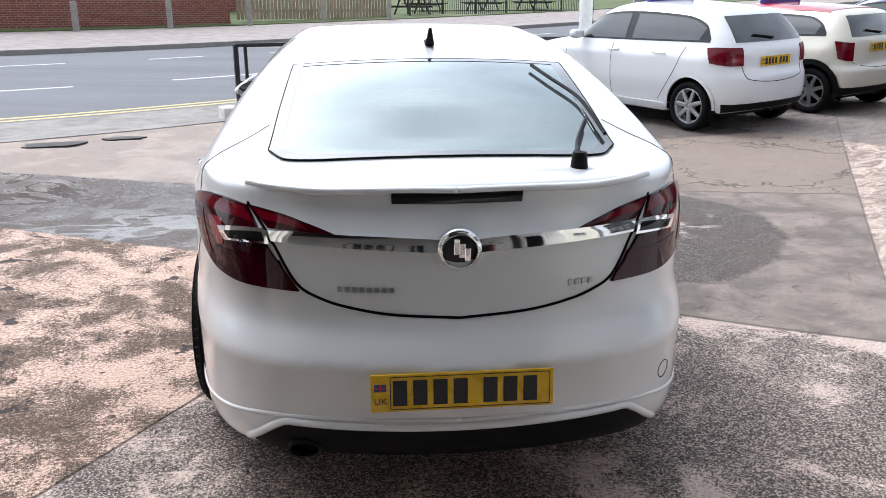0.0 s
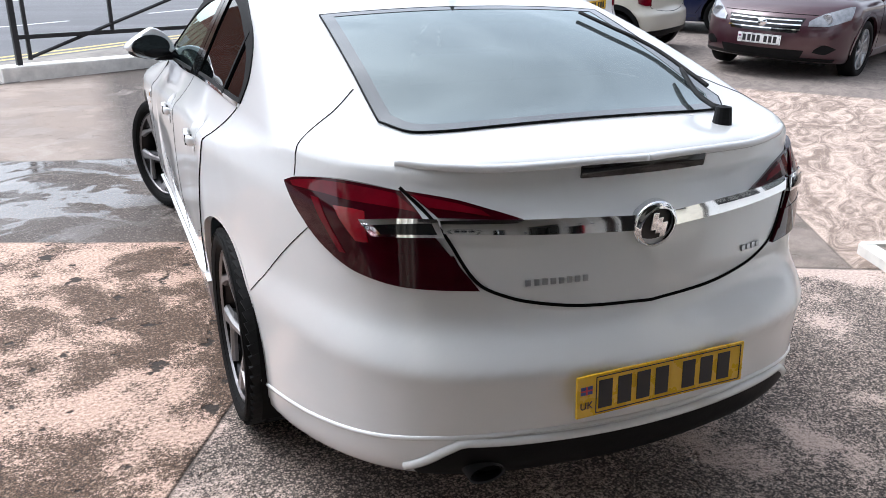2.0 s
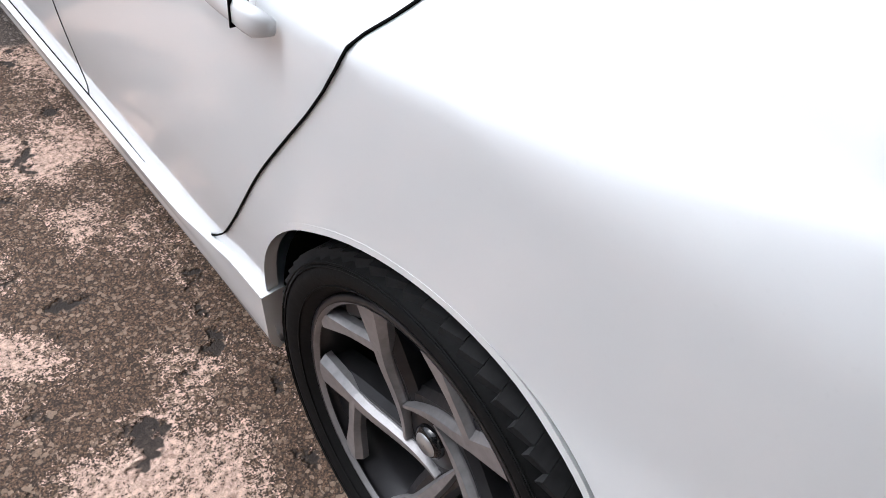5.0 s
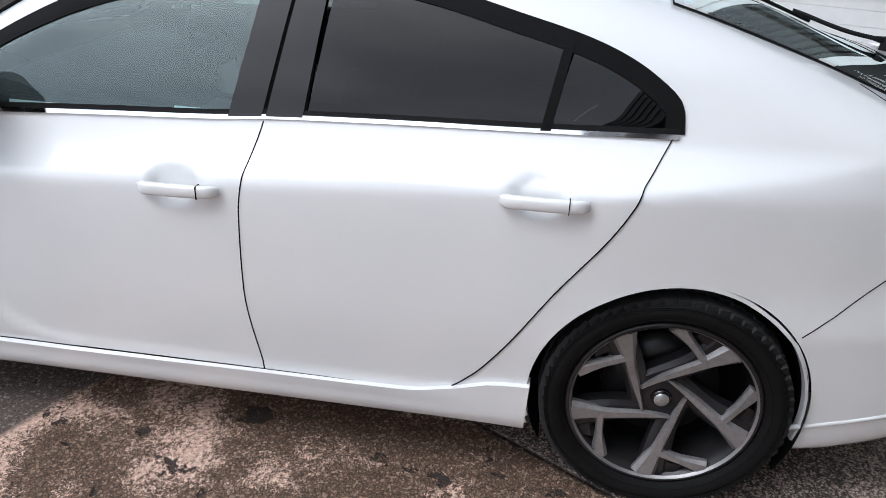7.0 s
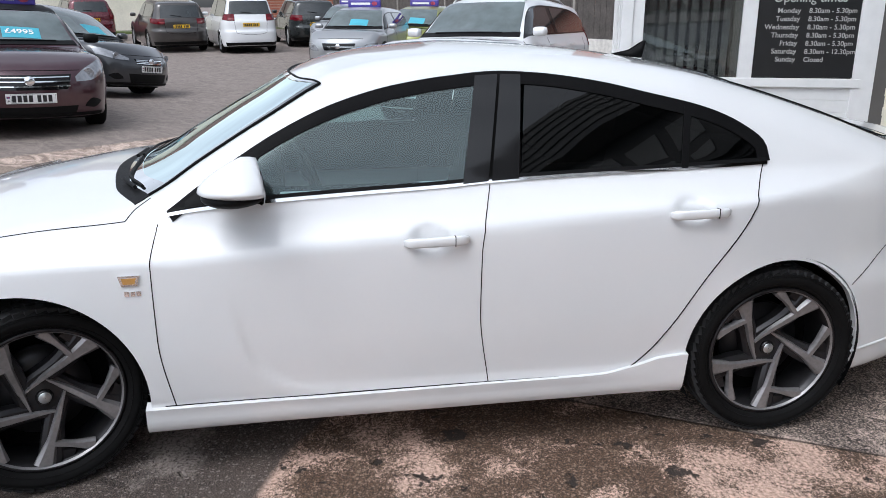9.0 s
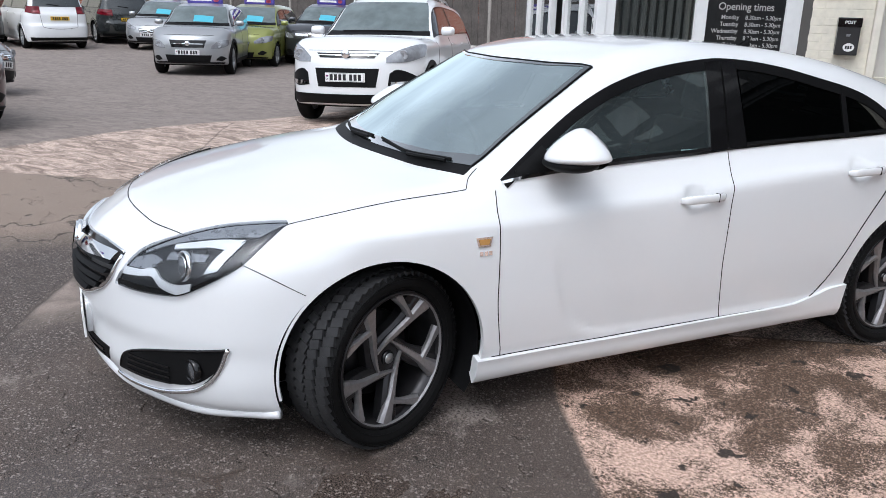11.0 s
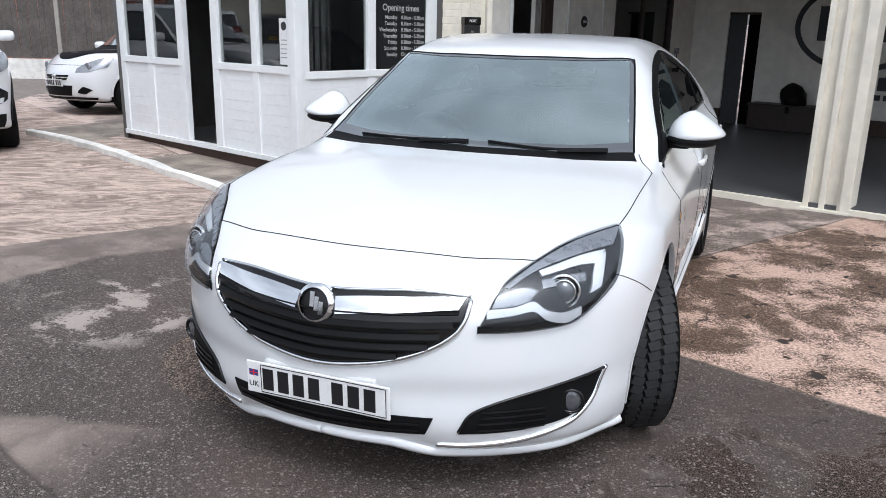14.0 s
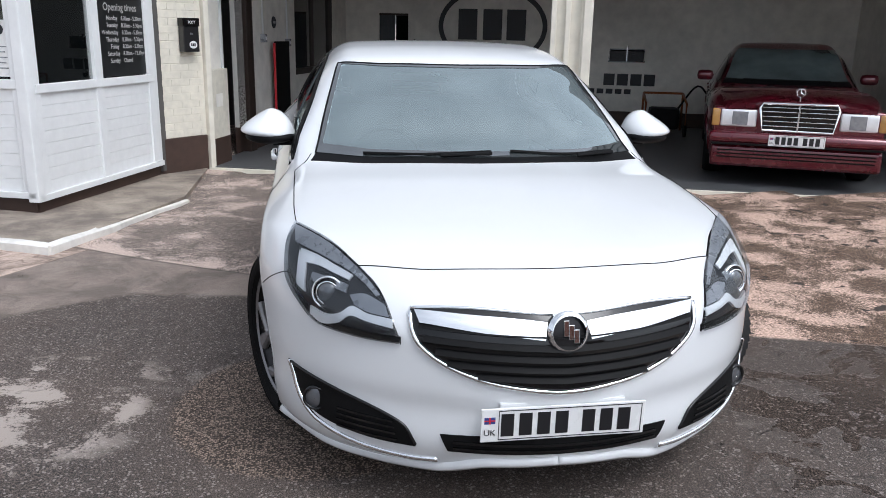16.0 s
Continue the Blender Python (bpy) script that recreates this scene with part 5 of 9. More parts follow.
    lamp = D.patch("headlamp", HT, HL, HOUSING, 0.001, 0.02, 40, 16, None, "swept-back projector headlamp", s)
    D.patch("lamp_bezel", HT, [(x * 0.995, y - 0.002, z - 0.012) for x, y, z in HT], SEAL, 0.006, 0.008, 40, 3, lamp, "", s)
    D.patch("lamp_bezel", [(x, y, z + 0.016) for x, y, z in HL[2:]], HL[2:], SEAL, 0.006, 0.008, 40, 3, lamp, "", s)
    D.patch("lamp_brow", [(x, y, z - 0.012) for x, y, z in HT[:4]], [(-0.790, 1.846, 0.806), (-0.718, 1.946, 0.794), (-0.612, 2.086, 0.762), (-0.545, 2.181, 0.720)], GREYPL, 0.006, 0.01, 30, 5, lamp, "grey lamp brow", s)
    D.patch("running_light", [(-0.613, 2.093, 0.760), (-0.662, 2.032, 0.774), (-0.715, 1.960, 0.789), (-0.772, 1.886, 0.796)],
            [(-0.625, 2.101, 0.746), (-0.671, 2.049, 0.755), (-0.721, 1.987, 0.764), (-0.762, 1.944, 0.763)], LAMP_WHITE, 0.008, 0.012, 24, 4, lamp, "white running-light strip", s)
    D.patch("running_light", [(-0.775, 1.888, 0.792), (-0.779, 1.926, 0.761), (-0.774, 1.982, 0.708)], [(-0.754, 1.948, 0.768), (-0.753, 1.987, 0.734), (-0.748, 2.019, 0.694)], LAMP_WHITE, 0.008, 0.012, 16, 5, lamp, "", s)
    D.patch("running_light", [(-0.500, 2.250, 0.674), (-0.565, 2.203, 0.676), (-0.612, 2.161, 0.688), (-0.649, 2.141, 0.663), (-0.689, 2.106, 0.654), (-0.735, 2.061, 0.666)],
            [(-0.500, 2.257, 0.650), (-0.568, 2.207, 0.656), (-0.613, 2.170, 0.663), (-0.651, 2.145, 0.638), (-0.696, 2.103, 0.627), (-0.735, 2.066, 0.644)], LAMP_WHITE, 0.010, 0.014, 36, 4, lamp, "", s)
    D.patch("indicator", [(-0.522, 2.216, 0.708), (-0.584, 2.159, 0.724), (-0.622, 2.138, 0.715)], [(-0.512, 2.241, 0.678), (-0.565, 2.202, 0.680), (-0.608, 2.164, 0.692)], GREYPL, 0.006, 0.010, 14, 5, lamp, "ribbed silver reflector", s)
    D.patch("lamp_tray", [(-0.63, 2.116, 0.742), (-0.74, 2.006, 0.755)], [(-0.635, 2.128, 0.720), (-0.745, 2.021, 0.732)], GREYPL, 0.007, 0.01, 14, 3, lamp, "", s)
    c = D.onto(np.array([(-0.688, 2.080, 0.709)]) * ((-1, 1, 1) if s else (1, 1, 1)), -0.006)[0]
    nrm = (Vector(D.shell.normal(np.array([c]))[0]) + Vector((0, 1.2, -0.15))).normalized()
    aim = Matrix.Translation(c) @ nrm.to_track_quat("X", "Z").to_matrix().to_4x4()
    for n, prof, mt in (("lamp_ring", [(0.044, -0.01), (0.053, -0.01), (0.055, 0.004), (0.051, 0.012), (0.046, 0.006)], CHROME), ("projector", [(0.046, -0.004), (0.040, 0.010), (0.036, 0.006)], GLOSS),
                        ("projector_lens", [(0.036, 0.006), (0.028, 0.015), (0.014, 0.020), (0.001, 0.021)], SCREENISH), ("projector_rim", [(0.036, 0.008), (0.038, 0.014), (0.034, 0.013)], CHROME)):
        b = lathe(prof, 32)
        bmesh.ops.transform(b, matrix=aim, verts=b.verts)
        part(n, b, mt, lamp, "", True)
    D.patch("lamp_cover", HT, HL, LENS, 0.018, 0.014, 40, 14, lamp, "clear lamp cover", s)
    # front fog lamp pocket
    FT = [(-0.848, 1.99, 0.447), (-0.69, 2.15, 0.415), (-0.527, 2.265, 0.369), (-0.473, 2.301, 0.338), (-0.440, 2.309, 0.282)]
    FL = [(-0.848, 1.99, 0.443), (-0.80, 2.035, 0.352), (-0.733, 2.080, 0.304), (-0.68, 2.134, 0.290), (-0.536, 2.248, 0.276), (-0.440, 2.309, 0.275)]
    fog = D.patch("fog_lamp_pocket", FT, FL, BLACK, 0.005, 0.02, 30, 10, None, "black fog lamp pocket with chrome edge", s)
    D.bead("fog_chrome", [(-0.850, 1.995, 0.448), (-0.806, 2.03, 0.345), (-0.740, 2.085, 0.280), (-0.613, 2.168, 0.250), (-0.472, 2.256, 0.234), (-0.37, 2.316, 0.226)], 0.010, CHROME, fog, s, 0.001)
    D.bead("fog_top_edge", FT, 0.005, GLOSS, fog, s, 0.004)
    for z in (0.295, 0.313, 0.331, 0.349):
        D.seam("fog_grille_bar", [(-0.66, 2.14, z), (-0.57, 2.20, z), (-0.48 - 0.3 * (z - 0.295), 2.26, z)], 0.007, GLOSS, fog, s, 0.012, 16)
    c = D.onto(np.array([(-0.728, 2.076, 0.355)]) * ((-1, 1, 1) if s else (1, 1, 1)), 0.004)[0]
    nrm = (Vector(D.shell.normal(np.array([c]))[0]) + Vector((0, 1.5, 0))).normalized()
    aim = Matrix.Translation(c) @ nrm.to_track_quat("X", "Z").to_matrix().to_4x4()
    for n, prof, mt in (("fog_lamp", [(0.042, -0.01), (0.043, 0.010), (0.036, 0.014), (0.034, 0.004)], GLOSS), ("fog_lens", [(0.034, 0.004), (0.022, 0.010), (0.001, 0.012)], SCREENISH)):
        b = lathe(prof, 28)
        bmesh.ops.transform(b, matrix=aim, verts=b.verts)
        part(n, b, mt, fog, "", True)

# grille, plates and badges
GT = [(-0.450, 2.251, 0.708), (-0.30, 2.306, 0.722), (0, 2.368, 0.717), (0.30, 2.306, 0.722), (0.450, 2.251, 0.708)]
GL = [(-0.452, 2.256, 0.698), (-0.444, 2.290, 0.647), (-0.36, 2.346, 0.568), (-0.185, 2.409, 0.510), (0, 2.429, 0.490), (0.185, 2.409, 0.510), (0.36, 2.346, 0.568), (0.444, 2.290, 0.647), (0.452, 2.256, 0.698)]
grille = D.patch("grille", GT, GL, GLOSS, 0.003, 0.02, 50, 14, None, "black slatted radiator grille with chrome bar")
D.bead("grille_rim", GL, 0.0085, CHROME, grille, False, 0.004, 70)
D.bead("grille_rim", GT, 0.005, CHROME, grille, False, 0.004, 50)
for i, z0 in enumerate((0.665, 0.630, 0.597, 0.565, 0.534)):
    half = float(np.interp(z0 + 0.006, [0.49, 0.51, 0.568, 0.647, 0.71], [0.02, 0.185, 0.36, 0.444, 0.45])) - 0.012
    xs = np.linspace(-half, half, 30)
    dz = [z0 - 0.016 * (1 - (abs(x) / 0.45)) + 0.012 for x in xs]
    a, b = [ns(x, z + 0.009) for x, z in zip(xs, dz)], [ns(x, z - 0.006) for x, z in zip(xs, dz)]
    A, B = D.onto(np.array(a), 0.010), D.onto(np.array(b), 0.022)
    D.patch("grille_slat", A, B, BLACK, 0.0, 0.015, 30, 3, grille, "", False, True)
for s in (False, True):
    D.patch("grille_bar", [(-0.060, 2.382, 0.692), (-0.25, 2.336, 0.701), (-0.436, 2.261, 0.701)], [(-0.070, 2.408, 0.649), (-0.25, 2.361, 0.661), (-0.424, 2.292, 0.675)], CHROME, 0.018, 0.03, 26, 8, grille, "broad chrome bar", s)


def badge(y, z, r, tilt, turn, parent, name):
    """A round emblem as plain rings and a plain wing shape."""
    m = Matrix.Translation((0, y, z)) @ pose(0, 0, 0, tilt, 0, turn)
    out = None
    for n, prof, mt in ((name, [(r * 0.80, 0.02), (r, 0.016), (r * 1.02, -0.01), (r * 0.93, 0.024), (r * 0.80, 0.026)], CHROME), ("emblem_field", [(r * 0.82, 0.012), (r * 0.5, 0.017), (0.001, 0.018)], GUNMETAL)):
        b = lathe(prof, 40)
        bmesh.ops.transform(b, matrix=m @ pose(0, 0, 0, 0, 0, 90), verts=b.verts)
        o = part(n, b, mt, out or parent, "round chrome emblem" if out is None else "", True)
        out = out or o
    b = bmesh.new()
    for q in range(3):
        box(b, -0.5 * r + 0.25 * r * q, -0.22 * r + 0.25 * r * q, 0.018, 0.023, -0.5 * r + 0.16 * r * q, 0.15 * r + 0.22 * r * q, 0.002, m)
    part("emblem_shape", b, CHROME, out)


badge(2.404, 0.674, 0.064, 12, 0, hero, "front_emblem")
badge(-2.300, 0.913, 0.062, -8, 180, hero, "rear_emblem")
part("plate_bracket", boxed(-0.20, 0.20, 2.392, 2.416, 0.334, 0.454, 0.006), WHITE, hero)
number_plate(hero, Matrix.Translation((0, 2.425, 0.391)) @ pose(0, 0, 0, 2, 0, 180), PLATE_W, "white front number plate")
number_plate(hero, Matrix.Translation((0, -2.408, 0.526)) @ pose(0, 0, 0, -4, 0, 0), PLATE_Y, "yellow rear number plate")
low = D.patch("lower_grille", [ns(x, 0.338 - 0.06 * abs(x) ** 2) for x in np.linspace(-0.37, 0.37, 20)], [ns(x * 0.93, 0.270) for x in np.linspace(-0.37, 0.37, 20)], BLACK, 0.004, 0.02, 40, 6, None, "black lower intake")
for z in (0.288, 0.310):
    D.seam("intake_bar", [ns(x, z) for x in np.linspace(-0.33, 0.33, 12)], 0.009, GLOSS, low, False, 0.010, 40)
D.seam("panel_gap", [(-0.599, 2.063, 0.787), (-0.361, 2.165, 0.803), (0, 2.212, 0.813), (0.361, 2.165, 0.803), (0.599, 2.063, 0.787)], 0.0035)
for s in (False, True):
    D.seam("panel_gap", [(-0.599, 2.063, 0.787), (-0.69, 1.916, 0.837), (-0.789, 1.779, 0.849)], 0.005, None, None, s)
    D.bead("splitter", [(-0.850, 1.816, 0.210), (-0.705, 2.036, 0.184), (-0.532, 2.187, 0.163), (-0.40, 2.291, 0.163), (-0.30, 2.336, 0.194), (-0.22, 2.366, 0.217), (0.0, 2.406, 0.226)], 0.020, WHITE, None, s, 0.002, 60, False, "white front splitter lip")

# tail: chrome strip, lamps, shut line, diffuser, exhaust
for s in (False, True):
    D.patch("tailgate_chrome", [(-0.533, -2.196, 0.948), (-0.30, -2.262, 0.944), (-0.055, -2.298, 0.937)], [(-0.526, -2.204, 0.922), (-0.30, -2.270, 0.912), (-0.055, -2.306, 0.902)], CHROME, 0.012, 0.016, 30, 6, None, "chrome strip across the tailgate", s)
    D.seam("panel_gap", [(-0.600, -2.112, 1.016), (-0.532, -2.195, 0.93), (-0.452, -2.262, 0.795), (-0.40, -2.283, 0.768), (-0.344, -2.299, 0.750), (-0.187, -2.332, 0.726), (0, -2.347, 0.717)], 0.008, None, None, s, 0.002)
    D.bead("spoiler_lip", [(-0.60, -2.085, 1.062), (-0.53, -2.15, 1.072), (-0.35, -2.235, 1.083), (0, -2.285, 1.092)], 0.011, WHITE, None, s, 0.0, 50, False, "white tailgate spoiler lip")
    D.bead("skirt_crease", [(-0.865, -1.62, 0.30), (-0.80, -1.93, 0.345), (-0.70, -2.15, 0.385), (-0.57, -2.275, 0.413), (-0.3, -2.37, 0.425), (0, -2.397, 0.424)], 0.0075, WHITE, None, s, -0.002, 60)
D.patch("third_brake_lamp", [tl(x, 1.064) for x in np.linspace(-0.190, 0.190, 12)], [tl(x, 1.032) for x in np.linspace(-0.186, 0.186, 12)], GLOSS, 0.006, 0.01, 24, 4, None, "dark high-level brake lamp")
diff = D.patch("diffuser", [tl(x, 0.392 - 0.10 * max(abs(x) - 0.52, 0) * 8) for x in np.linspace(-0.62, 0.62, 30)], [(x, tl(x, 0.30)[1] + 0.02, 0.285) for x in np.linspace(-0.60, 0.60, 30)], BLACK, 0.004, 0.03, 50, 8, None, "black rear diffuser")
D.bead("diffuser_edge", [tl(x, 0.402 - 0.10 * max(abs(x) - 0.52, 0) * 8) for x in np.linspace(-0.635, 0.635, 30)], 0.013, WHITE, None, False, 0.0, 60)
ex = lathe([(0.036, 0.0), (0.040, -0.005), (0.040, 0.13), (0.034, 0.13), (0.034, 0.0)], 28)
bmesh.ops.transform(ex, matrix=Matrix.Translation((-0.46, -2.335, 0.318)) @ Matrix.Diagonal((1.25, 1, 0.62, 1)) @ pose(0, 0, 0, 0, 0, 90), verts=ex.verts)
pipe = part("exhaust_tip", ex, GUNMETAL, hero, "oval dark exhaust tip", True)
b = lathe([(0.001, 0.03), (0.034, 0.03)], 24)
bmesh.ops.transform(b, matrix=Matrix.Translation((-0.46, -2.335, 0.318)) @ Matrix.Diagonal((1.25, 1, 0.62, 1)) @ pose(0, 0, 0, 0, 0, 90), verts=b.verts)
part("exhaust_bore", b, GAP, pipe)
for x0, n, w in ((-0.345, 8, 0.024), (0.320, 4, 0.024)):
    for i in range(n):
        x = x0 + i * 0.021
        D.patch("model_badge", [tl(x, 0.804), tl(x + 0.0125, 0.804)], [tl(x, 0.789), tl(x + 0.0125, 0.789)], SILVER, 0.005, 0.006, 4, 3, None, "chrome model badge drawn as bars")
D.seam("panel_gap", [tl(0.66 + 0.024 * math.cos(a), 0.47 + 0.028 * math.sin(a)) for a in np.linspace(0, 2 * math.pi, 25)], 0.0025)
# rear wiper and aerial
arm = [tp(0.395, -2.06), tp(0.42, -1.95), tp(0.50, -1.75)]
w = part("rear_wiper", tube([(x, y, z + 0.035) for x, y, z in smooth_line(arm, 10)], [0.014] + [0.008] * 8 + [0.006], 8), BLACK, hero, "black rear wiper", True)
part("wiper_blade", tube([(x, y, z + 0.024) for x, y, z in smooth_line([tp(0.545, -1.83), tp(0.52, -1.6), tp(0.435, -1.40), tp(0.395, -1.30)], 14)], 0.007, 6), BLACK, w)
part("wiper_pivot", lathe([(0.001, 0.06), (0.022, 0.055), (0.028, 0.0)], 16, "z"), BLACK, w).matrix_basis = Matrix.Translation((0.395, -2.075, 1.085))
fin = bmesh.new()
prof = [(0.075, 0.0), (-0.075, 0.0), (-0.088, 0.085), (-0.060, 0.070), (-0.01, 0.030)]
rows = [[fin.verts.new((sx * (0.020 if z < 0.01 else 0.005), y, z)) for y, z in prof] for sx in (-1, 1)]
fin.faces.new(rows[0])
fin.faces.new(rows[1][::-1])
for i in range(5):
    fin.faces.new((rows[0][i], rows[0][(i + 1) % 5], rows[1][(i + 1) % 5], rows[1][i]))
bmesh.ops.recalc_face_normals(fin, faces=fin.faces)
bmesh.ops.bevel(fin, geom=list(fin.edges), offset=0.005, segments=2, affect="EDGES")
bmesh.ops.transform(fin, matrix=Matrix.Translation((0.02, -0.965, 1.418)) @ pose(0, 0, 0, 7, 0, 0), verts=fin.verts)
part("aerial_fin", fin, BLACK, hero, "black shark-fin aerial", True)
# front wipers
for x0, x1 in ((0.52, -0.03), (-0.12, -0.62)):
    pts = smooth_line([tp(x0, 1.165 - 0.22 * x0 ** 2), tp((x0 + x1) / 2, 1.185 - 0.22 * ((x0 + x1) / 2) ** 2), tp(x1, 1.17 - 0.28 * x1 ** 2)], 16)
    w = part("front_wiper", tube([(x, y, z + 0.014) for x, y, z in pts], 0.006, 6), BLACK, hero, "black wiper")
    part("wiper_arm", tube([(x, y + 0.025, z + 0.010) for x, y, z in pts[9:]], 0.008, 6), BLACK, w)
# wheels: the front pair is turned to the car's left
for y, x, steer, n in ((1.440, -0.803, 23.5, "front_wheel"), (1.440, 0.803, 21, "front_wheel"), (-1.287, -0.800, 0, "rear_wheel"), (-1.287, 0.800, 0, "rear_wheel")):
    hero_wheel(n, hero, Matrix.Translation((x, y, 0.3405)) @ pose(0, 0, 0, 0, 0, steer) @ pose(0, 0, 0, 4 if y > 0 else 0, 0, 0), 1 if x < 0 else -1)
# underside and cabin
part("underbody", boxed(-0.56, 0.56, -2.05, 2.0, 0.20, 0.26, 0.02), BLACK, hero)
part("cabin_floor", boxed(-0.74, 0.74, -0.85, 1.0, 0.30, 0.36, 0.02), TRIM, hero)
dash = bmesh.new()
box(dash, -0.72, 0.72, 0.62, 1.10, 0.62, 0.93, 0.08)
part("dashboard", dash, TRIM, hero, "dark dashboard", True)
part("parcel_shelf", boxed(-0.6, 0.6, -1.9, -1.25, 0.93, 0.96, 0.015), TRIM, hero)


def car_seat(parent, x, y, wide=0.50):
    s = part("seat", boxed(x - wide / 2, x + wide / 2, y - 0.26, y + 0.26, 0.42, 0.58, 0.05), CLOTH, parent, "dark cloth seat", True)
    b = boxed(-wide / 2, wide / 2, -0.07, 0.07, 0.0, 0.62, 0.055, Matrix.Translation((x, y - 0.24, 0.50)) @ pose(0, 0, 0, 14, 0, 0))
    part("seat_back", b, CLOTH, s, "", True)
    for dx in ([0] if wide < 0.8 else [-0.38, 0.38]):
        b = boxed(-0.13, 0.13, -0.045, 0.045, 0.66, 0.84, 0.04, Matrix.Translation((x + dx, y - 0.24, 0.50)) @ pose(0, 0, 0, 14, 0, 0))
        part("head_restraint", b, CLOTH, s, "", True)


car_seat(hero, -0.37, 0.0)
car_seat(hero, 0.37, 0.0)
car_seat(hero, 0.0, -0.85, 1.25)
m = Matrix.Translation((0.37, 0.50, 0.90)) @ pose(0, 0, 0, 68, 0, 0)
sw = part("steering_wheel", tube([m @ Vector((0.185 * math.cos(a), 0.185 * math.sin(a), 0)) for a in np.linspace(0, 2 * math.pi, 33)[:-1]], 0.016, 8, True), TRIM, hero, "", True)
part("wheel_boss", boxed(-0.17, 0.17, -0.05, 0.05, -0.03, 0.01, 0.02, m), TRIM, sw)
part("inside_mirror", boxed(-0.11, 0.11, 0.60, 0.625, 1.235, 1.295, 0.02), GLOSS, hero)
part("sensor_pod", boxed(-0.05, 0.05, 0.56, 0.64, 1.29, 1.325, 0.012), GLOSS, hero)

# ---- office cabin and garage ----
UPVC = plain("white_upvc", (0.78, 0.79, 0.79), 0.35, 0, 12, 0.05)
CREAM = plain("cream_masonry_paint", (0.70, 0.66, 0.56), 0.7, 0, 14, 0.12, 0.4)
CREAM_STEEL = plain("cream_steel_paint", (0.74, 0.70, 0.60), 0.45, 0, 9, 0.10, 0.1)
BROWN = plain("brown_plinth_paint", (0.055, 0.032, 0.024), 0.6, 0, 12, 0.25, 0.3)
WHITEWASH = plain("worn_white_kerb_paint", (0.68, 0.66, 0.62), 0.75, 0, 9, 0.22, 0.6)
INNER = plain("old_white_wall_paint", (0.78, 0.75, 0.69), 0.8, 0, 6, 0.14, 0.3)
DARKWOOD = plain("dark_brown_timber", (0.030, 0.018, 0.013), 0.5, 0, 25, 0.3, 0.2)
# dark interior colour stands for the low light indoors; also used on the desk
OFFICE = plain("shade_toned_interior", (0.10, 0.095, 0.09), 0.8, 0, 5, 0.2)
GFLOOR = plain("garage_floor_paint", (0.085, 0.086, 0.090), 0.42, 0, 3, 0.25, 0.1)
ROOFING = plain("corrugated_roofing", (0.16, 0.16, 0.16), 0.6, 0, 5, 0.2)
NAVY = plain("sign_ink", (0.018, 0.018, 0.022), 0.5, 0, 20, 0.1)
PALE_INK = plain("pale_sign_letters", (0.45, 0.45, 0.44), 0.6, 0, 20, 0.1)
OFFGLASS = pane("office_glass", (0.50, 0.52, 0.52), 0.8, 0.01)
BLIND = plain("grey_vertical_blind", (0.42, 0.42, 0.40), 0.8, 0, 12, 0.2)
SLABTOP = None


def path_material():
    k = Nodes("old_concrete_path")
    at = k.place()
    blot, fine = k.noise(at, 2.6, 8.0, 0.65, 0.3), k.noise(at, 60.0, 5.0, 0.7)
    c = k.mix(k.ramp(blot, (0.38, 0.0), (0.62, 1.0)), lin("71675f"), lin("a39789"))
    c = k.mix(k.math("MULTIPLY", k.ramp(fine, (0.45, 0.0), (0.7, 1.0)), 0.4), c, lin("574f48"))
    return k.surface(c, 0.8, 0.0, k.bump(fine, 0.5, 0.006))


PATH = path_material()
CO, PA, PB = Vector((2.87, -2.05, 0)), Vector((0.945, -0.327, 0)), Vector((-0.327, -0.945, 0))


def frame_at(o, a, z=0.0):
    """Local x along a, y to the left of it, z up."""
    a = Vector((a[0], a[1], 0)).normalized()
    return Matrix(((a.x, -a.y, 0, o[0]), (a.y, a.x, 0, o[1]), (0, 0, 1, z), (0, 0, 0, 1)))


FL, FR = frame_at(CO + PA * 3.85, -PA), frame_at(CO, PB)
cabin = thing("office_cabin", FL, "white panelled office cabin with large windows beside the garage", "cabin")
inv = FL.inverted()


def cab(name, bm, material, m=Matrix(), parent=None, label=""):
    bmesh.ops.transform(bm, matrix=inv @ m, verts=bm.verts)
    return part(name, bm, material, parent or cabin, label)


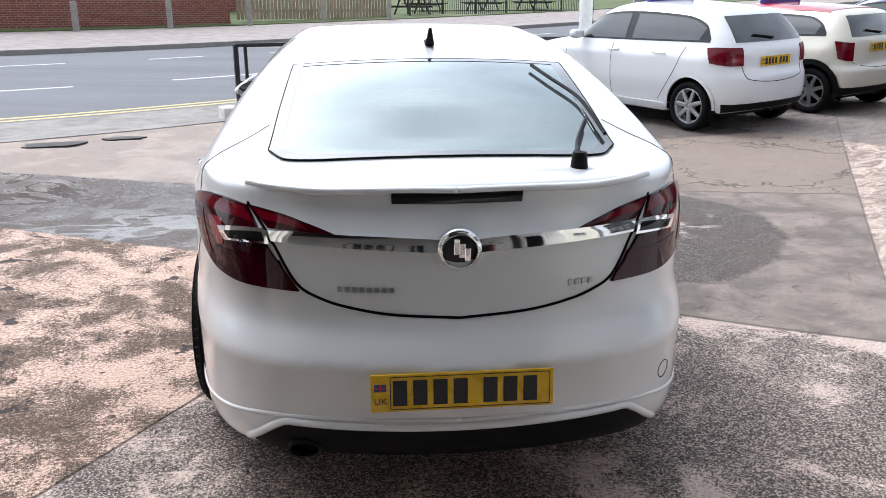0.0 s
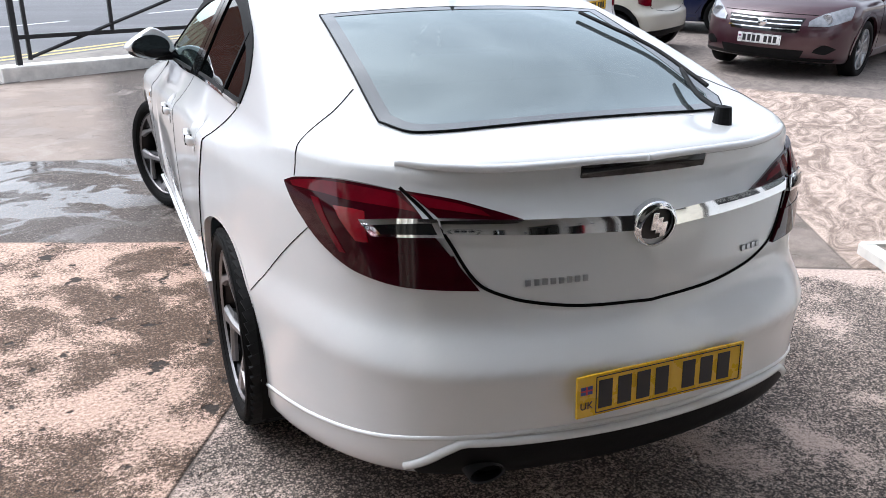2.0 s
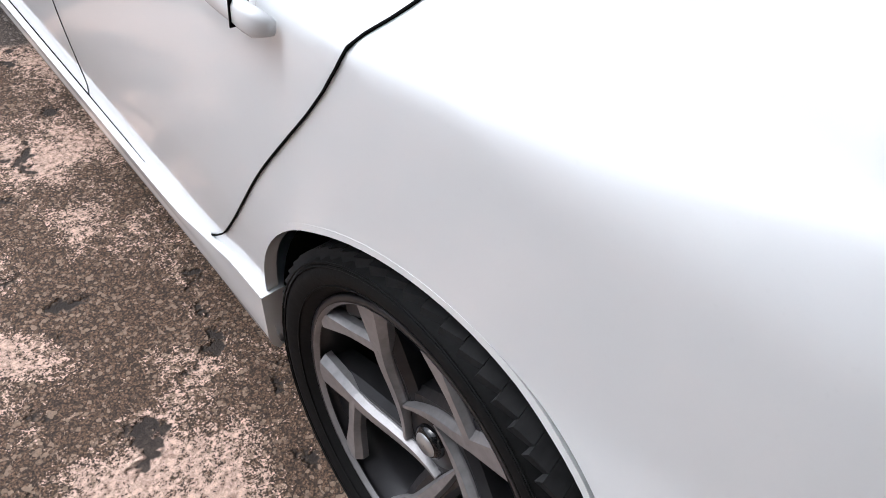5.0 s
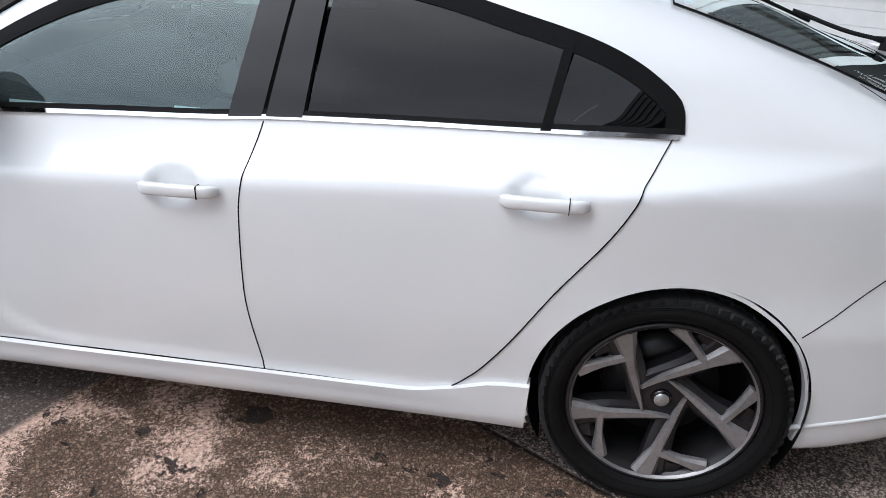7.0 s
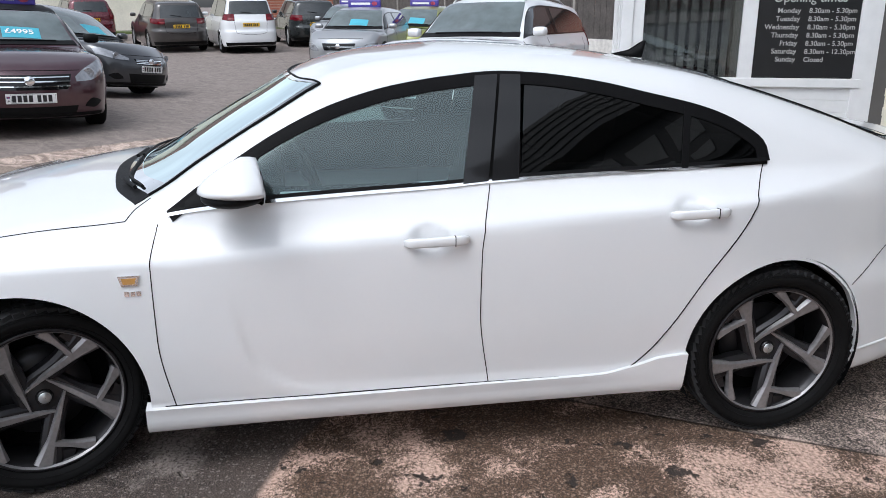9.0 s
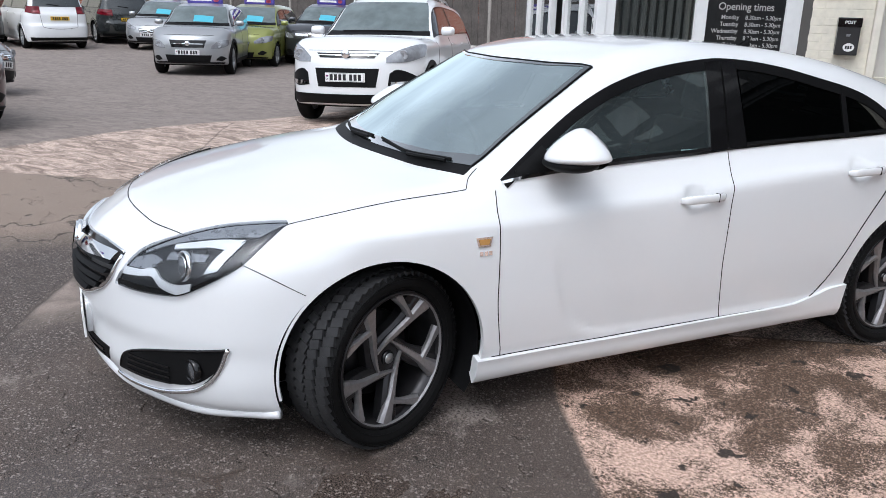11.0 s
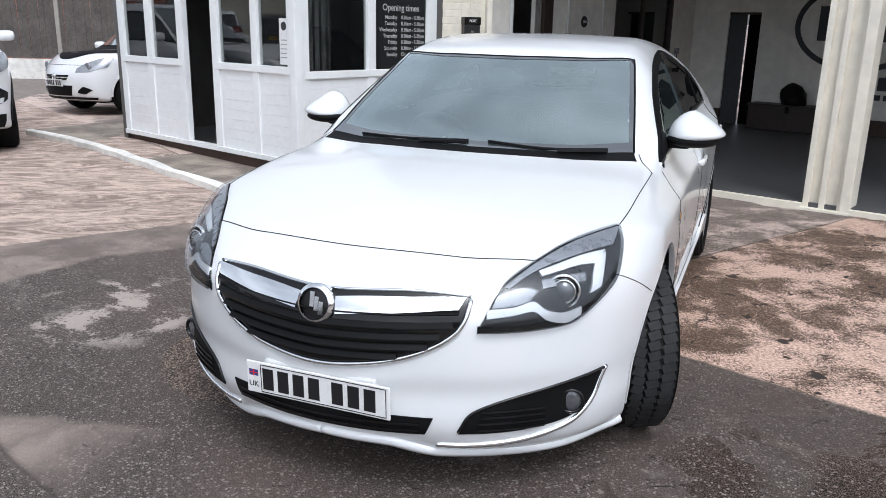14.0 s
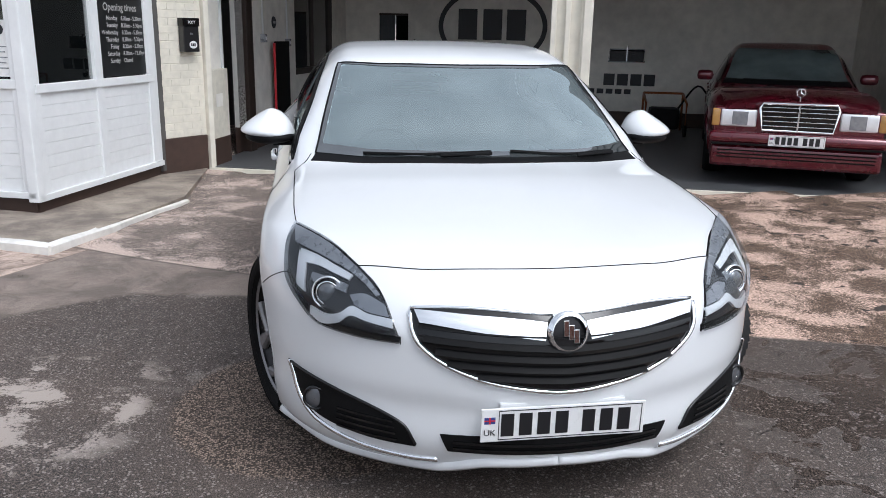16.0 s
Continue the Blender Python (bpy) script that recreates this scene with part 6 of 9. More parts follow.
def cab_wall(m, length, bays, z0, sill, top, door=None):
    """One face of the cabin: posts, rails, boarded panels below and panes above."""
    cab("base_rail", boxed(0, length, -0.02, 0.07, z0, z0 + 0.05, 0.004, m), UPVC)
    cab("plinth", boxed(0.02, length - 0.02, 0.03, 0.10, z0 - 0.16, z0, 0, m), BROWN)
    cab("head_rail", boxed(0, length, 0, 0.07, top, top + 0.40, 0.004, m), UPVC)
    edges = sorted({e for b in bays for e in b} | ({door[0], door[1]} if door else set()))
    for x0, x1 in bays:
        cab("sill_rail", boxed(x0 - 0.03, x1 + 0.03, -0.012, 0.062, sill - 0.07, sill, 0.006, m), UPVC)
        n = 8
        h = (sill - 0.07 - z0 - 0.05) / n
        for i in range(n):
            cab("board", boxed(x0 + 0.03, x1 - 0.03, 0.012, 0.05, z0 + 0.05 + i * h + 0.0012, z0 + 0.05 + (i + 1) * h, 0.003, m), UPVC)
        cab("backing", boxed(x0, x1, 0.05, 0.062, z0 + 0.05, sill - 0.06, 0, m), UPVC)
        g = cab("window_pane", boxed(x0 + 0.02, x1 - 0.02, 0.030, 0.036, sill, top, 0, m), OFFGLASS)
        g.visible_shadow = False
    posts = []
    last = 0.0
    for x0, x1 in sorted(bays + ([door] if door else [])):
        posts.append((last, x0 + 0.03))
        last = x1 - 0.03
    posts.append((last, length))
    for x0, x1 in posts:
        if x1 - x0 > 0.02:
            cab("mullion", boxed(x0, x1, -0.004, 0.066, z0 + 0.05, top, 0.006, m), UPVC)


FLS = FL @ Matrix.Translation((0.58, 0, 0))
cab_wall(FLS, 3.27, [(0.08, 0.64), (0.70, 1.29), (2.00, 2.62), (2.66, 3.18)], 0.20, 1.12, 2.10, (1.35, 1.94))
cab_wall(FR, 1.95, [(0.13, 0.95), (1.00, 1.82)], 0.17, 1.08, 2.10)
cab("corner_post", boxed(-0.02, 0.075, -0.02, 0.075, 0.17, 2.5, 0.01, FR), UPVC)
cab("door_leaf", boxed(0, 0.70, -0.02, 0.02, 0.22, 2.08, 0.006, FL @ Matrix.Translation((2.56, 0.09, 0)) @ pose(0, 0, 0, 0, 0, 97)), UPVC, Matrix(), None, "open white cabin door")
cab("cabin_roof", boxed(0.53, 3.95, -0.12, 2.2, 2.50, 2.62, 0.01, FL), UPVC)
cab("cabin_floor", boxed(0.60, 3.83, 0.08, 1.93, 0.16, 0.20, 0, FL), GFLOOR)
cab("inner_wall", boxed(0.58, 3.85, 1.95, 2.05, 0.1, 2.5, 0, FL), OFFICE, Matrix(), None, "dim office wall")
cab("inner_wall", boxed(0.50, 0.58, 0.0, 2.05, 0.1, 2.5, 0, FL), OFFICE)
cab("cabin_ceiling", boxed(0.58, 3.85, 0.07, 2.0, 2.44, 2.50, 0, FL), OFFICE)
for i in range(9):
    cab("blind_slat", boxed(0.20 + 0.085 * i, 0.255 + 0.085 * i, 0.16, 0.164, 1.06, 2.08, 0, FR), BLIND)
for i in range(7):
    cab("blind_slat", boxed(2.62 + 0.085 * i, 2.67 + 0.085 * i, 0.18, 0.184, 1.10, 2.08, 0, FL), BLIND)
desk = thing("office_desk", FR, "dark office desk inside the cabin", "desk")
bm = boxed(-0.02, 0.02, -0.6, 0.6, 0, 0.04, 0.004, Matrix.Translation((1.0, 0.85, 0.88)) @ pose(0, 0, 0, 0, 0, 0))
part("desk_top", boxed(0.45, 1.75, 0.45, 1.15, 0.86, 0.90, 0.006), OFFICE, desk)
for x in (0.48, 1.70):
    part("desk_side", boxed(x, x + 0.03, 0.47, 1.13, 0.20, 0.86, 0.004), OFFICE, desk)
scr = thing("computer_monitor", FR @ Matrix.Translation((0.72, 0.8, 0.90)), "black computer monitor on the desk", "monitor")
part("screen", boxed(-0.24, 0.24, -0.02, 0.02, 0.10, 0.40, 0.008), GLOSS, scr)
part("stand", boxed(-0.09, 0.09, -0.07, 0.07, 0.0, 0.015, 0.004), BLACK, scr)
part("neck", boxed(-0.025, 0.025, -0.015, 0.015, 0.01, 0.12, 0.004), BLACK, scr)

# opening-times board inside the second pane
board = thing("opening_times_sign", FR @ Matrix.Translation((1.41, 0.018, 1.09)), "black window sign with pale opening times", "sign")
part("sign_panel", boxed(-0.385, 0.385, 0, 0.006, 0.0, 0.98, 0.001), plain("black_sign_film", (0.014, 0.015, 0.016), 0.35, 0, 10, 0.15), board)
T0 = pose(0, -0.003, 0, 90, 0, 0)


def sign_line(text, size, x, z, align="CENTER"):
    writing("sign_letters", text, size, PALE_INK, board, Matrix.Translation((x, -0.0035, z)) @ pose(0, 0, 0, 90, 0, 0), 0.0005, align, "", 0.0006)


sign_line("Opening times", 0.092, 0.0, 0.575)
for i, (d, h) in enumerate((("Monday", "8.30am - 5.30pm"), ("Tuesday", "8.30am - 5.30pm"), ("Wednesday", "8.30am - 5.30pm"), ("Thursday", "8.30am - 5.30pm"), ("Friday", "8.30am - 5.30pm"),
                           ("Saturday", "8.30am - 12.30pm"), ("Sunday", "Closed"))):
    sign_line(d, 0.054, -0.06, 0.492 - 0.062 * i, "RIGHT")
    sign_line(h, 0.052, 0.00, 0.492 - 0.062 * i, "LEFT")
note = thing("window_notice", FL @ Matrix.Translation((3.66, 0.022, 1.14)), "white paper notice taped in the cabin window", "notice")
part("paper", boxed(-0.07, 0.07, 0, 0.003, 0.0, 0.42, 0.0005), PLATE_W, note)
part("round_mark", slab([(0.04 * math.cos(a), 0.04 * math.sin(a)) for a in np.linspace(0, 2 * math.pi, 21)[:-1]], 0, 0.0015, Matrix.Translation((0, -0.002, 0.35)) @ pose(0, 0, 0, 90, 0, 0)), NAVY, note)
for i in range(5):
    part("text_bar", boxed(-0.05, 0.05 - 0.015 * (i % 2), -0.002, 0, 0.22 - 0.04 * i, 0.228 - 0.04 * i), GREYPL, note)

# raised path with a white kerb round the cabin
def raised_path():
    a, b, c, d = Vector((2.50, -1.00, 0)), Vector((7.40, -2.92, 0)), Vector((7.0, -4.6, 0)), Vector((1.87, -2.78, 0))
    e, f = Vector((1.85, -4.35, 0)), Vector((6.6, -6.0, 0))
    pts = [a, b, f, e, d]
    V, F = [], []
    for h in (-0.1, 1):
        for p in pts:
            V.append((p.x, p.y, lie(p.x, p.y) + (0.055 if h > 0 else -0.1) * (0.25 if p in (e,) and h > 0 else 1)))
    n = len(pts)
    F = [tuple(range(n))[::-1], tuple(range(n, 2 * n))] + [(i, (i + 1) % n, n + (i + 1) % n, n + i) for i in range(n)]
    tagged(mesh_object("pavement", V, F, PATH, None, "", False), "worn concrete path raised beside the office cabin", "pavement", "", "structure")
    for p, q in ((a, b), (a, d)):
        n = max(int((q - p).length / 0.22), 3)
        V, F = [], []
        u = (q - p).normalized()
        s = Vector((-u.y, u.x, 0)) if (p, q) == (a, b) else Vector((u.y, -u.x, 0))
        rng = random.Random(4)
        for i in range(n + 1):
            r = p.lerp(q, i / n)
            z = lie(r.x, r.y)
            fade = 1.0 if q is b else 1.0 - 0.6 * i / n
            w = 0.075 + rng.uniform(-0.025, 0.025)
            o = s * (0.03 + rng.uniform(-0.018, 0.018))
            for dx, dz in ((0.0, -0.05), (0.0, 0.055 * fade), (0.015, 0.068 * fade), (w, 0.070 * fade), (w, -0.05)):
                V.append(tuple(r + o - s * dx) [:2] + (z + dz,))
        for i in range(n):
            for j in range(4):
                F.append((5 * i + j, 5 * i + j + 1, 5 * i + j + 6, 5 * i + j + 5))
        F += [(0, 1, 2, 3, 4)[::-1], tuple(5 * n + j for j in range(5))]
        tagged(mesh_object("kerb", V, F, WHITEWASH, None, "", False), "chipped white-painted concrete kerb", "kerb", "", "structure")


raised_path()

# garage: front posts, walls, floor, roof
P0, GA, GB = Vector((1.80, -4.41, 0)), Vector((-0.951, 0.310, 0)), Vector((-0.310, -0.951, 0))
FG = frame_at(P0, GA)


def wall_piece(name, material, label, *boxes, category="wall"):
    b = bmesh.new()
    for q in boxes:
        box(b, *q, m=FG)
    return tagged(part(name, b, material, None), label, category, "", "structure")


tagged(part("garage_floor", boxed(-0.1, 8.4, -0.03, 6.2, -0.1, 0.07, 0, FG), GFLOOR, None), "dark painted garage floor", "floor", "", "structure")
part("door_track", boxed(0.0, 3.6, -0.09, -0.03, -0.02, 0.062, 0.004, FG), CREAM_STEEL, tagged(new("threshold"), "pale steel door threshold", "threshold", "", "structure"))
part("door_track", boxed(4.0, 8.3, -0.09, -0.03, -0.02, 0.062, 0.004, FG), CREAM_STEEL, bpy.data.objects["threshold"])
wall_piece("wall_back", INNER, "old white-painted garage back wall with a dark doorway", (-0.2, 0.54, 5.7, 5.9, 0.31, 4.2), (1.05, 8.4, 5.7, 5.9, 0.31, 4.2), (0.54, 1.05, 5.7, 5.9, 1.84, 4.2))
wall_piece("wall_back_base", BROWN, "dark brown painted base of the back wall", (-0.2, 0.54, 5.69, 5.9, -0.1, 0.31), (1.05, 8.4, 5.69, 5.9, -0.1, 0.31))
wall_piece("wall_end", INNER, "white-painted garage end wall", (8.3, 8.5, 0.0, 5.7, -0.1, 4.2))
wall_piece("wall_side", INNER, "white-painted garage side wall with a doorway", (-0.2, -0.05, 0.0, 0.45, 0.36, 4.2), (-0.2, -0.05, 1.12, 3.0, 0.36, 4.2), (-0.2, -0.05, 4.9, 5.7, 0.36, 4.2), (-0.2, -0.05, 3.0, 4.9, 0.36, 0.95),
           (-0.2, -0.05, 3.0, 4.9, 2.2, 4.2), (-0.2, -0.05, 0.45, 1.12, 2.1, 4.2))
wall_piece("wall_side_base", BROWN, "dark brown painted base of the side wall", (-0.2, -0.045, 0.0, 0.45, -0.1, 0.36), (-0.2, -0.045, 1.12, 5.7, -0.1, 0.36))
wall_piece("wall_next_bay", CREAM, "cream wall of the next bay beside the garage", (8.5, 12.4, 0.0, 0.2, -0.1, 3.0))
wall_piece("wall_beyond", OFFICE, "wall beyond the side doorway toned dark for shade", (-1.6, -1.5, 0.0, 5.7, -0.1, 3.0), (-1.6, -0.2, 2.9, 2.96, -0.1, 3.0))
CLADDING = plain("charcoal_sheet_cladding", (0.030, 0.031, 0.033), 0.45, 0, 6, 0.2, 0.1)
fascia = wall_piece("fascia", CLADDING, "charcoal ribbed sheet cladding above the garage doors", (-2.2, 12.4, -0.12, 0.05, 3.0, 5.7))
for i in range(17):
    part("cladding_rib", boxed(-2.2, 12.4, -0.132, -0.12, 3.04 + 0.158 * i, 3.11 + 0.158 * i, 0.006, FG), CLADDING, fascia)
wall_piece("garage_roof", ROOFING, "grey corrugated garage roof", (-2.3, 8.7, -0.4, 6.2, 4.3, 4.4), category="roof")
tagged(part("ceiling", boxed(-0.2, 8.4, 0.05, 5.8, 4.15, 4.2, 0, FG), OFFICE, None), "garage ceiling toned dark for shade", "ceiling", "", "structure")
for n, x0, x1, lab in (("door_post", 3.60, 4.00, "cream steel post between the garage openings"), ("door_post", 8.1, 8.4, "cream steel post at the garage end")):
    t = thing(n, FG @ Matrix.Translation((x0, 0, 0)), lab, "post")
    w = x1 - x0
    part("post_web", boxed(0, w, 0.0, 0.16, 0.0, 3.0, 0.004), CREAM_STEEL, t)
    for q in (0.0, 0.34 * w, 0.72 * w):
        part("post_flange", boxed(q, q + 0.05, -0.045, 0.0, 0.0, 3.0, 0.006), CREAM_STEEL, t)
    part("guide_channel", boxed(0.78 * w, w, -0.07, 0.0, 0.0, 3.0, 0.006), CREAM_STEEL, t)
    part("post_foot", boxed(-0.03, w + 0.03, -0.10, 0.2, -0.02, 0.03, 0.006), CREAM_STEEL, t)

# pier with painted bricks
PD = (Vector((1.80, -4.41, 0)) - Vector((2.25, -3.93, 0)))
FP = frame_at((2.25, -3.93), PD)
pier = tagged(part("wall_pier", boxed(-0.15, 0.66, 0.0035, 0.25, 0.42, 3.2, 0, FP), CREAM, None), "cream-painted brick pier", "wall", "", "structure")
pier_base = tagged(part("wall_pier_base", boxed(-0.15, 0.60, -0.012, 0.25, -0.1, 0.42, 0.01, FP), BROWN, None), "brown-painted base of the pier", "wall", "", "structure")
part("edge_trim", boxed(0.60, 0.67, -0.05, 0.1, 0.0, 3.1, 0.01, FP), CREAM_STEEL, pier)
brick_me = None
for row in range(32):
    z = 0.425 + 0.075 * row
    x = -0.15 + (0.1125 if row % 2 else 0.0)
    cells = [(-0.15, -0.05)] if row % 2 else []
    while x < 0.58:
        cells.append((x, min(x + 0.215, 0.595)))
        x += 0.225
    for x0, x1 in cells:
        if x1 - x0 > 0.04:
            part("brick", boxed(x0, x1, 0.0, 0.02, z, z + 0.066, 0.003, FP), CREAM, pier)
box_t = thing("letter_box", FP @ Matrix.Translation((0.40, -0.005, 1.29)) @ Matrix.Diagonal((0.84, 0.84, 0.84, 1)), "black wall letter box with a round white mark", "letter box")
part("casing", boxed(-0.115, 0.115, -0.10, 0.0, 0.0, 0.38, 0.012), plain("black_enamel", (0.014, 0.014, 0.015), 0.3, 0, 20, 0.2, 0.05, 0.5), box_t)
part("lid", boxed(-0.122, 0.122, -0.112, 0.0, 0.30, 0.40, 0.012), GLOSS, box_t)
part("slot_plate", boxed(-0.02, 0.02, -0.104, -0.10, 0.20, 0.225, 0.002), GREYPL, box_t)
part("round_mark", slab([(0.058 * math.cos(a), 0.045 * math.sin(a)) for a in np.linspace(0, 2 * math.pi, 29)[:-1]], 0, 0.003, Matrix.Translation((0.02, -0.10, 0.085)) @ pose(0, 0, 0, 90, 0, 0)), PLATE_W, box_t)
for i in range(3):
    part("mark_bar", boxed(-0.015 + 0.024 * i, 0.003 + 0.024 * i, -0.1045, -0.1025, 0.068, 0.102), NAVY, box_t)
writing("lid_letters", "POST", 0.045, PLATE_W, box_t, Matrix.Translation((0, -0.1135, 0.335)) @ pose(0, 0, 0, 90, 0, 0), 0.0006, "CENTER", "", 0.0008)

# painted sign on the back wall: an oval ring and bars for the lettering
wall_sign = thing("painted_wall_sign", FG @ Matrix.Translation((2.5, 5.69, 1.65)), "dark painted oval emblem with lettering bars on the back wall", "sign")
ring = bmesh.new()
for i in range(64):
    a0, a1 = 2 * math.pi * i / 64, 2 * math.pi * (i + 1) / 64
    q = [(0.92 * math.cos(a), 0.66 * math.sin(a)) for a in (a0, a1)] + [(0.84 * math.cos(a), 0.58 * math.sin(a)) for a in (a1, a0)]
    f = [ring.verts.new((x, -0.004, z)) for x, z in q]
    g = [ring.verts.new((x, 0.0, z)) for x, z in q]
    ring.faces.new(f)
    for j in (0, 2):
        ring.faces.new((f[j], f[j + 1], g[j + 1], g[j]))
bmesh.ops.remove_doubles(ring, verts=ring.verts, dist=0.0005)
part("oval_ring", ring, NAVY, wall_sign)
for x in (-0.42, 0.0, 0.40):
    part("lettering_bar", boxed(x - 0.16, x + 0.16, -0.004, 0.0, -0.22, 0.28), NAVY, wall_sign)
for i, (x0, x1) in enumerate(((-0.05, 0.95), (1.10, 1.25), (1.90, 2.78))):
    n = max(int((x1 - x0) / 0.2), 1)
    for j in range(n):
        w = (x1 - x0) / n
        part("lettering_bar", boxed(x0 + j * w, x0 + (j + 0.82) * w, -0.004, 0.0, -0.91, -0.72), NAVY, wall_sign)
for i in range(14):
    part("lettering_bar", boxed(0.30 + 0.15 * i, 0.41 + 0.15 * i, -0.004, 0.0, -1.05, -0.97), NAVY, wall_sign)
fsign = thing("fascia_sign", FG @ Matrix.Translation((1.2, -0.125, 3.65)), "dark fascia sign with large pale lettering bars", "sign")
part("sign_board", boxed(-3.0, 10.6, -0.06, -0.02, -0.5, 0.5, 0.004), plain("dark_sign_board", (0.018, 0.019, 0.021), 0.4, 0, 4, 0.1), fsign)
for i, x in enumerate(np.arange(-2.6, 10.2, 0.52)):
    if i not in (3, 10, 12):
        part("lettering_bar", boxed(x, x + 0.38, -0.068, -0.06, -0.10, 0.30), PALE_INK, fsign)
        part("lettering_bar", boxed(x, x + 0.3, -0.068, -0.06, -0.38, -0.24), PALE_INK, fsign)

# things on and beside the garage walls
frame_g = thing("wall_window", FG @ Matrix.Translation((-0.06, 3.0, 0.95)), "dark internal window in the side wall", "window")
part("window_pane", boxed(-0.06, -0.05, 0.03, 1.87, 0.03, 1.22), OFFGLASS, frame_g)
for b in ((-0.08, 0.02, 0.0, 1.9, -0.04, 0.04), (-0.08, 0.0, 0.0, 0.05, 0.0, 1.25), (-0.08, 0.0, 1.85, 1.9, 0.0, 1.25), (-0.07, -0.02, 0.92, 0.97, 0.0, 1.25)):
    part("window_frame", boxed(*b, 0.004), DARKWOOD, frame_g)
dp = thing("door_frame_post", FG @ Matrix.Translation((-0.05, 1.12, 0.0)), "dark brown timber door post", "post")
part("timber", boxed(-0.10, 0.05, 0, 0.20, 0.05, 2.9, 0.01), DARKWOOD, dp)
dp2 = thing("inner_door", FG @ Matrix.Translation((-0.16, 0.46, 0.0)), "dark inner doorway with a white jamb", "door")
part("jamb", boxed(0.0, 0.12, 0.0, 0.06, 0.05, 2.1, 0.006), UPVC, dp2)
part("leaf", boxed(-0.55, 0.0, 0.02, 0.06, 0.06, 2.08, 0.006), DARKWOOD, dp2)
store = thing("store_door", FG @ Matrix.Translation((0.54, 5.72, 0.05)), "half-open grey door to a dark store", "door")
part("leaf", boxed(0.0, 0.27, 0.02, 0.06, 0.02, 1.78, 0.006), TARNISH, store)
# black sheet behind the door stands for the darkness of the store
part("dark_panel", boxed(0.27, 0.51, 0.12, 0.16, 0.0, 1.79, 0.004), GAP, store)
part("lintel", boxed(0.0, 0.51, 0.0, 0.16, 1.755, 1.788, 0.004), DARKWOOD, store)
flex = thing("wall_socket", FG @ Matrix.Translation((-0.05, 5.08, 1.22)), "small grey wall socket with a dangling cable", "socket")
part("socket_box", boxed(0, 0.05, -0.05, 0.05, -0.045, 0.045, 0.008), GREYPL, flex)
part("cable", tube([(0.02, 0.03, -0.04), (0.015, 0.035, -0.4), (0.02, 0.02, -0.95)], 0.008, 6), BLACK, flex, "", True)
mat_board = thing("leaning_board", FG @ Matrix.Translation((0.02, 1.95, 0.38)), "black board with a red edge hung on the wall", "board")
part("board_face", boxed(0.0, 0.03, 0, 0.52, 0, 1.0, 0.01), BLACK, mat_board)
part("red_edge", boxed(0.0, 0.028, -0.02, 0.0, 0.0, 0.98, 0.004), FLAG_RED, mat_board)
for y, z, lab in ((1.72, 1.42, "grey wall switch with conduit"), (2.62, 1.36, "double grey wall socket with conduit")):
    sw_ = thing("wall_switch", FG @ Matrix.Translation((-0.05, y, z)), lab, "switch")
    part("switch_box", boxed(0, 0.06, -0.05, 0.05, -0.05, 0.05, 0.008), GREYPL, sw_)
    part("rocker", boxed(0.06, 0.068, -0.02, 0.02, -0.02, 0.02, 0.003), UPVC, sw_)
    part("conduit", tube([(0.02, 0, 0.05), (0.02, 0, 1.6)], 0.012, 8), UPVC, sw_, "", True)
rnd = thing("round_wall_sign", FG @ Matrix.Translation((-0.045, 2.15, 1.62)), "small round black wall sign", "sign")
b = lathe([(0.001, 0.012), (0.07, 0.012), (0.075, 0.0)], 28)
part("disc", b, NAVY, rnd)
part("mark_bar", boxed(0.012, 0.014, -0.04, 0.04, -0.015, 0.015), PALE_INK, rnd)
block = thing("white_boarding", FG @ Matrix.Translation((0.0, 0.02, 0.0)), "white painted block with a recess beside the door", "partition")
part("panel", boxed(-0.04, 0.03, 0.0, 0.42, 0.36, 1.10, 0.008), CREAM, block)
part("recess", boxed(0.03, 0.036, 0.08, 0.25, 0.70, 0.84, 0.004), INNER, block)
part("base", boxed(-0.04, 0.035, 0.0, 0.42, 0.02, 0.36, 0.008), BROWN, block)
deco = thing("wall_grille", FG @ Matrix.Translation((4.75, 5.68, 1.22)), "chrome-edged radiator grille hung on the wall", "grille")
part("grille_core", boxed(-0.28, 0.28, -0.04, 0.0, -0.10, 0.10, 0.02), GLOSS, deco)
part("grille_frame", tube([(-0.30, -0.03, -0.09), (-0.28, -0.03, 0.11), (0.28, -0.03, 0.11), (0.30, -0.03, -0.09)], 0.014, 6, True), CHROME, deco)
part("grille_bar", boxed(-0.012, 0.012, -0.05, 0.0, -0.10, 0.16, 0.004), CHROME, deco)
gen = thing("engine_hoist", FG @ Matrix.Translation((5.3, 4.6, 0.07)), "orange tubular trolley with hoses against the wall", "trolley")
ORANGE = plain("orange_paint", (0.30, 0.09, 0.02), 0.45, 0, 15, 0.25)
for x in (-0.3, 0.3):
    part("frame_tube", tube([(x, -0.25, 0.05), (x, -0.25, 0.5), (x, 0.25, 0.62), (x, 0.25, 0.05)], 0.018, 8), ORANGE, gen, "", True)
part("cross_tube", tube([(-0.3, 0.25, 0.62), (0.3, 0.25, 0.62)], 0.018, 8), ORANGE, gen)
part("motor", boxed(-0.22, 0.22, -0.2, 0.18, 0.10, 0.42, 0.05), BLACK, gen)
part("hose", tube(smooth_line([(0.2, 0, 0.4), (0.5, 0.1, 0.75), (0.75, 0.0, 0.4), (0.9, 0.1, 0.1)], 18), 0.015, 8), BLACK, gen, "", True)
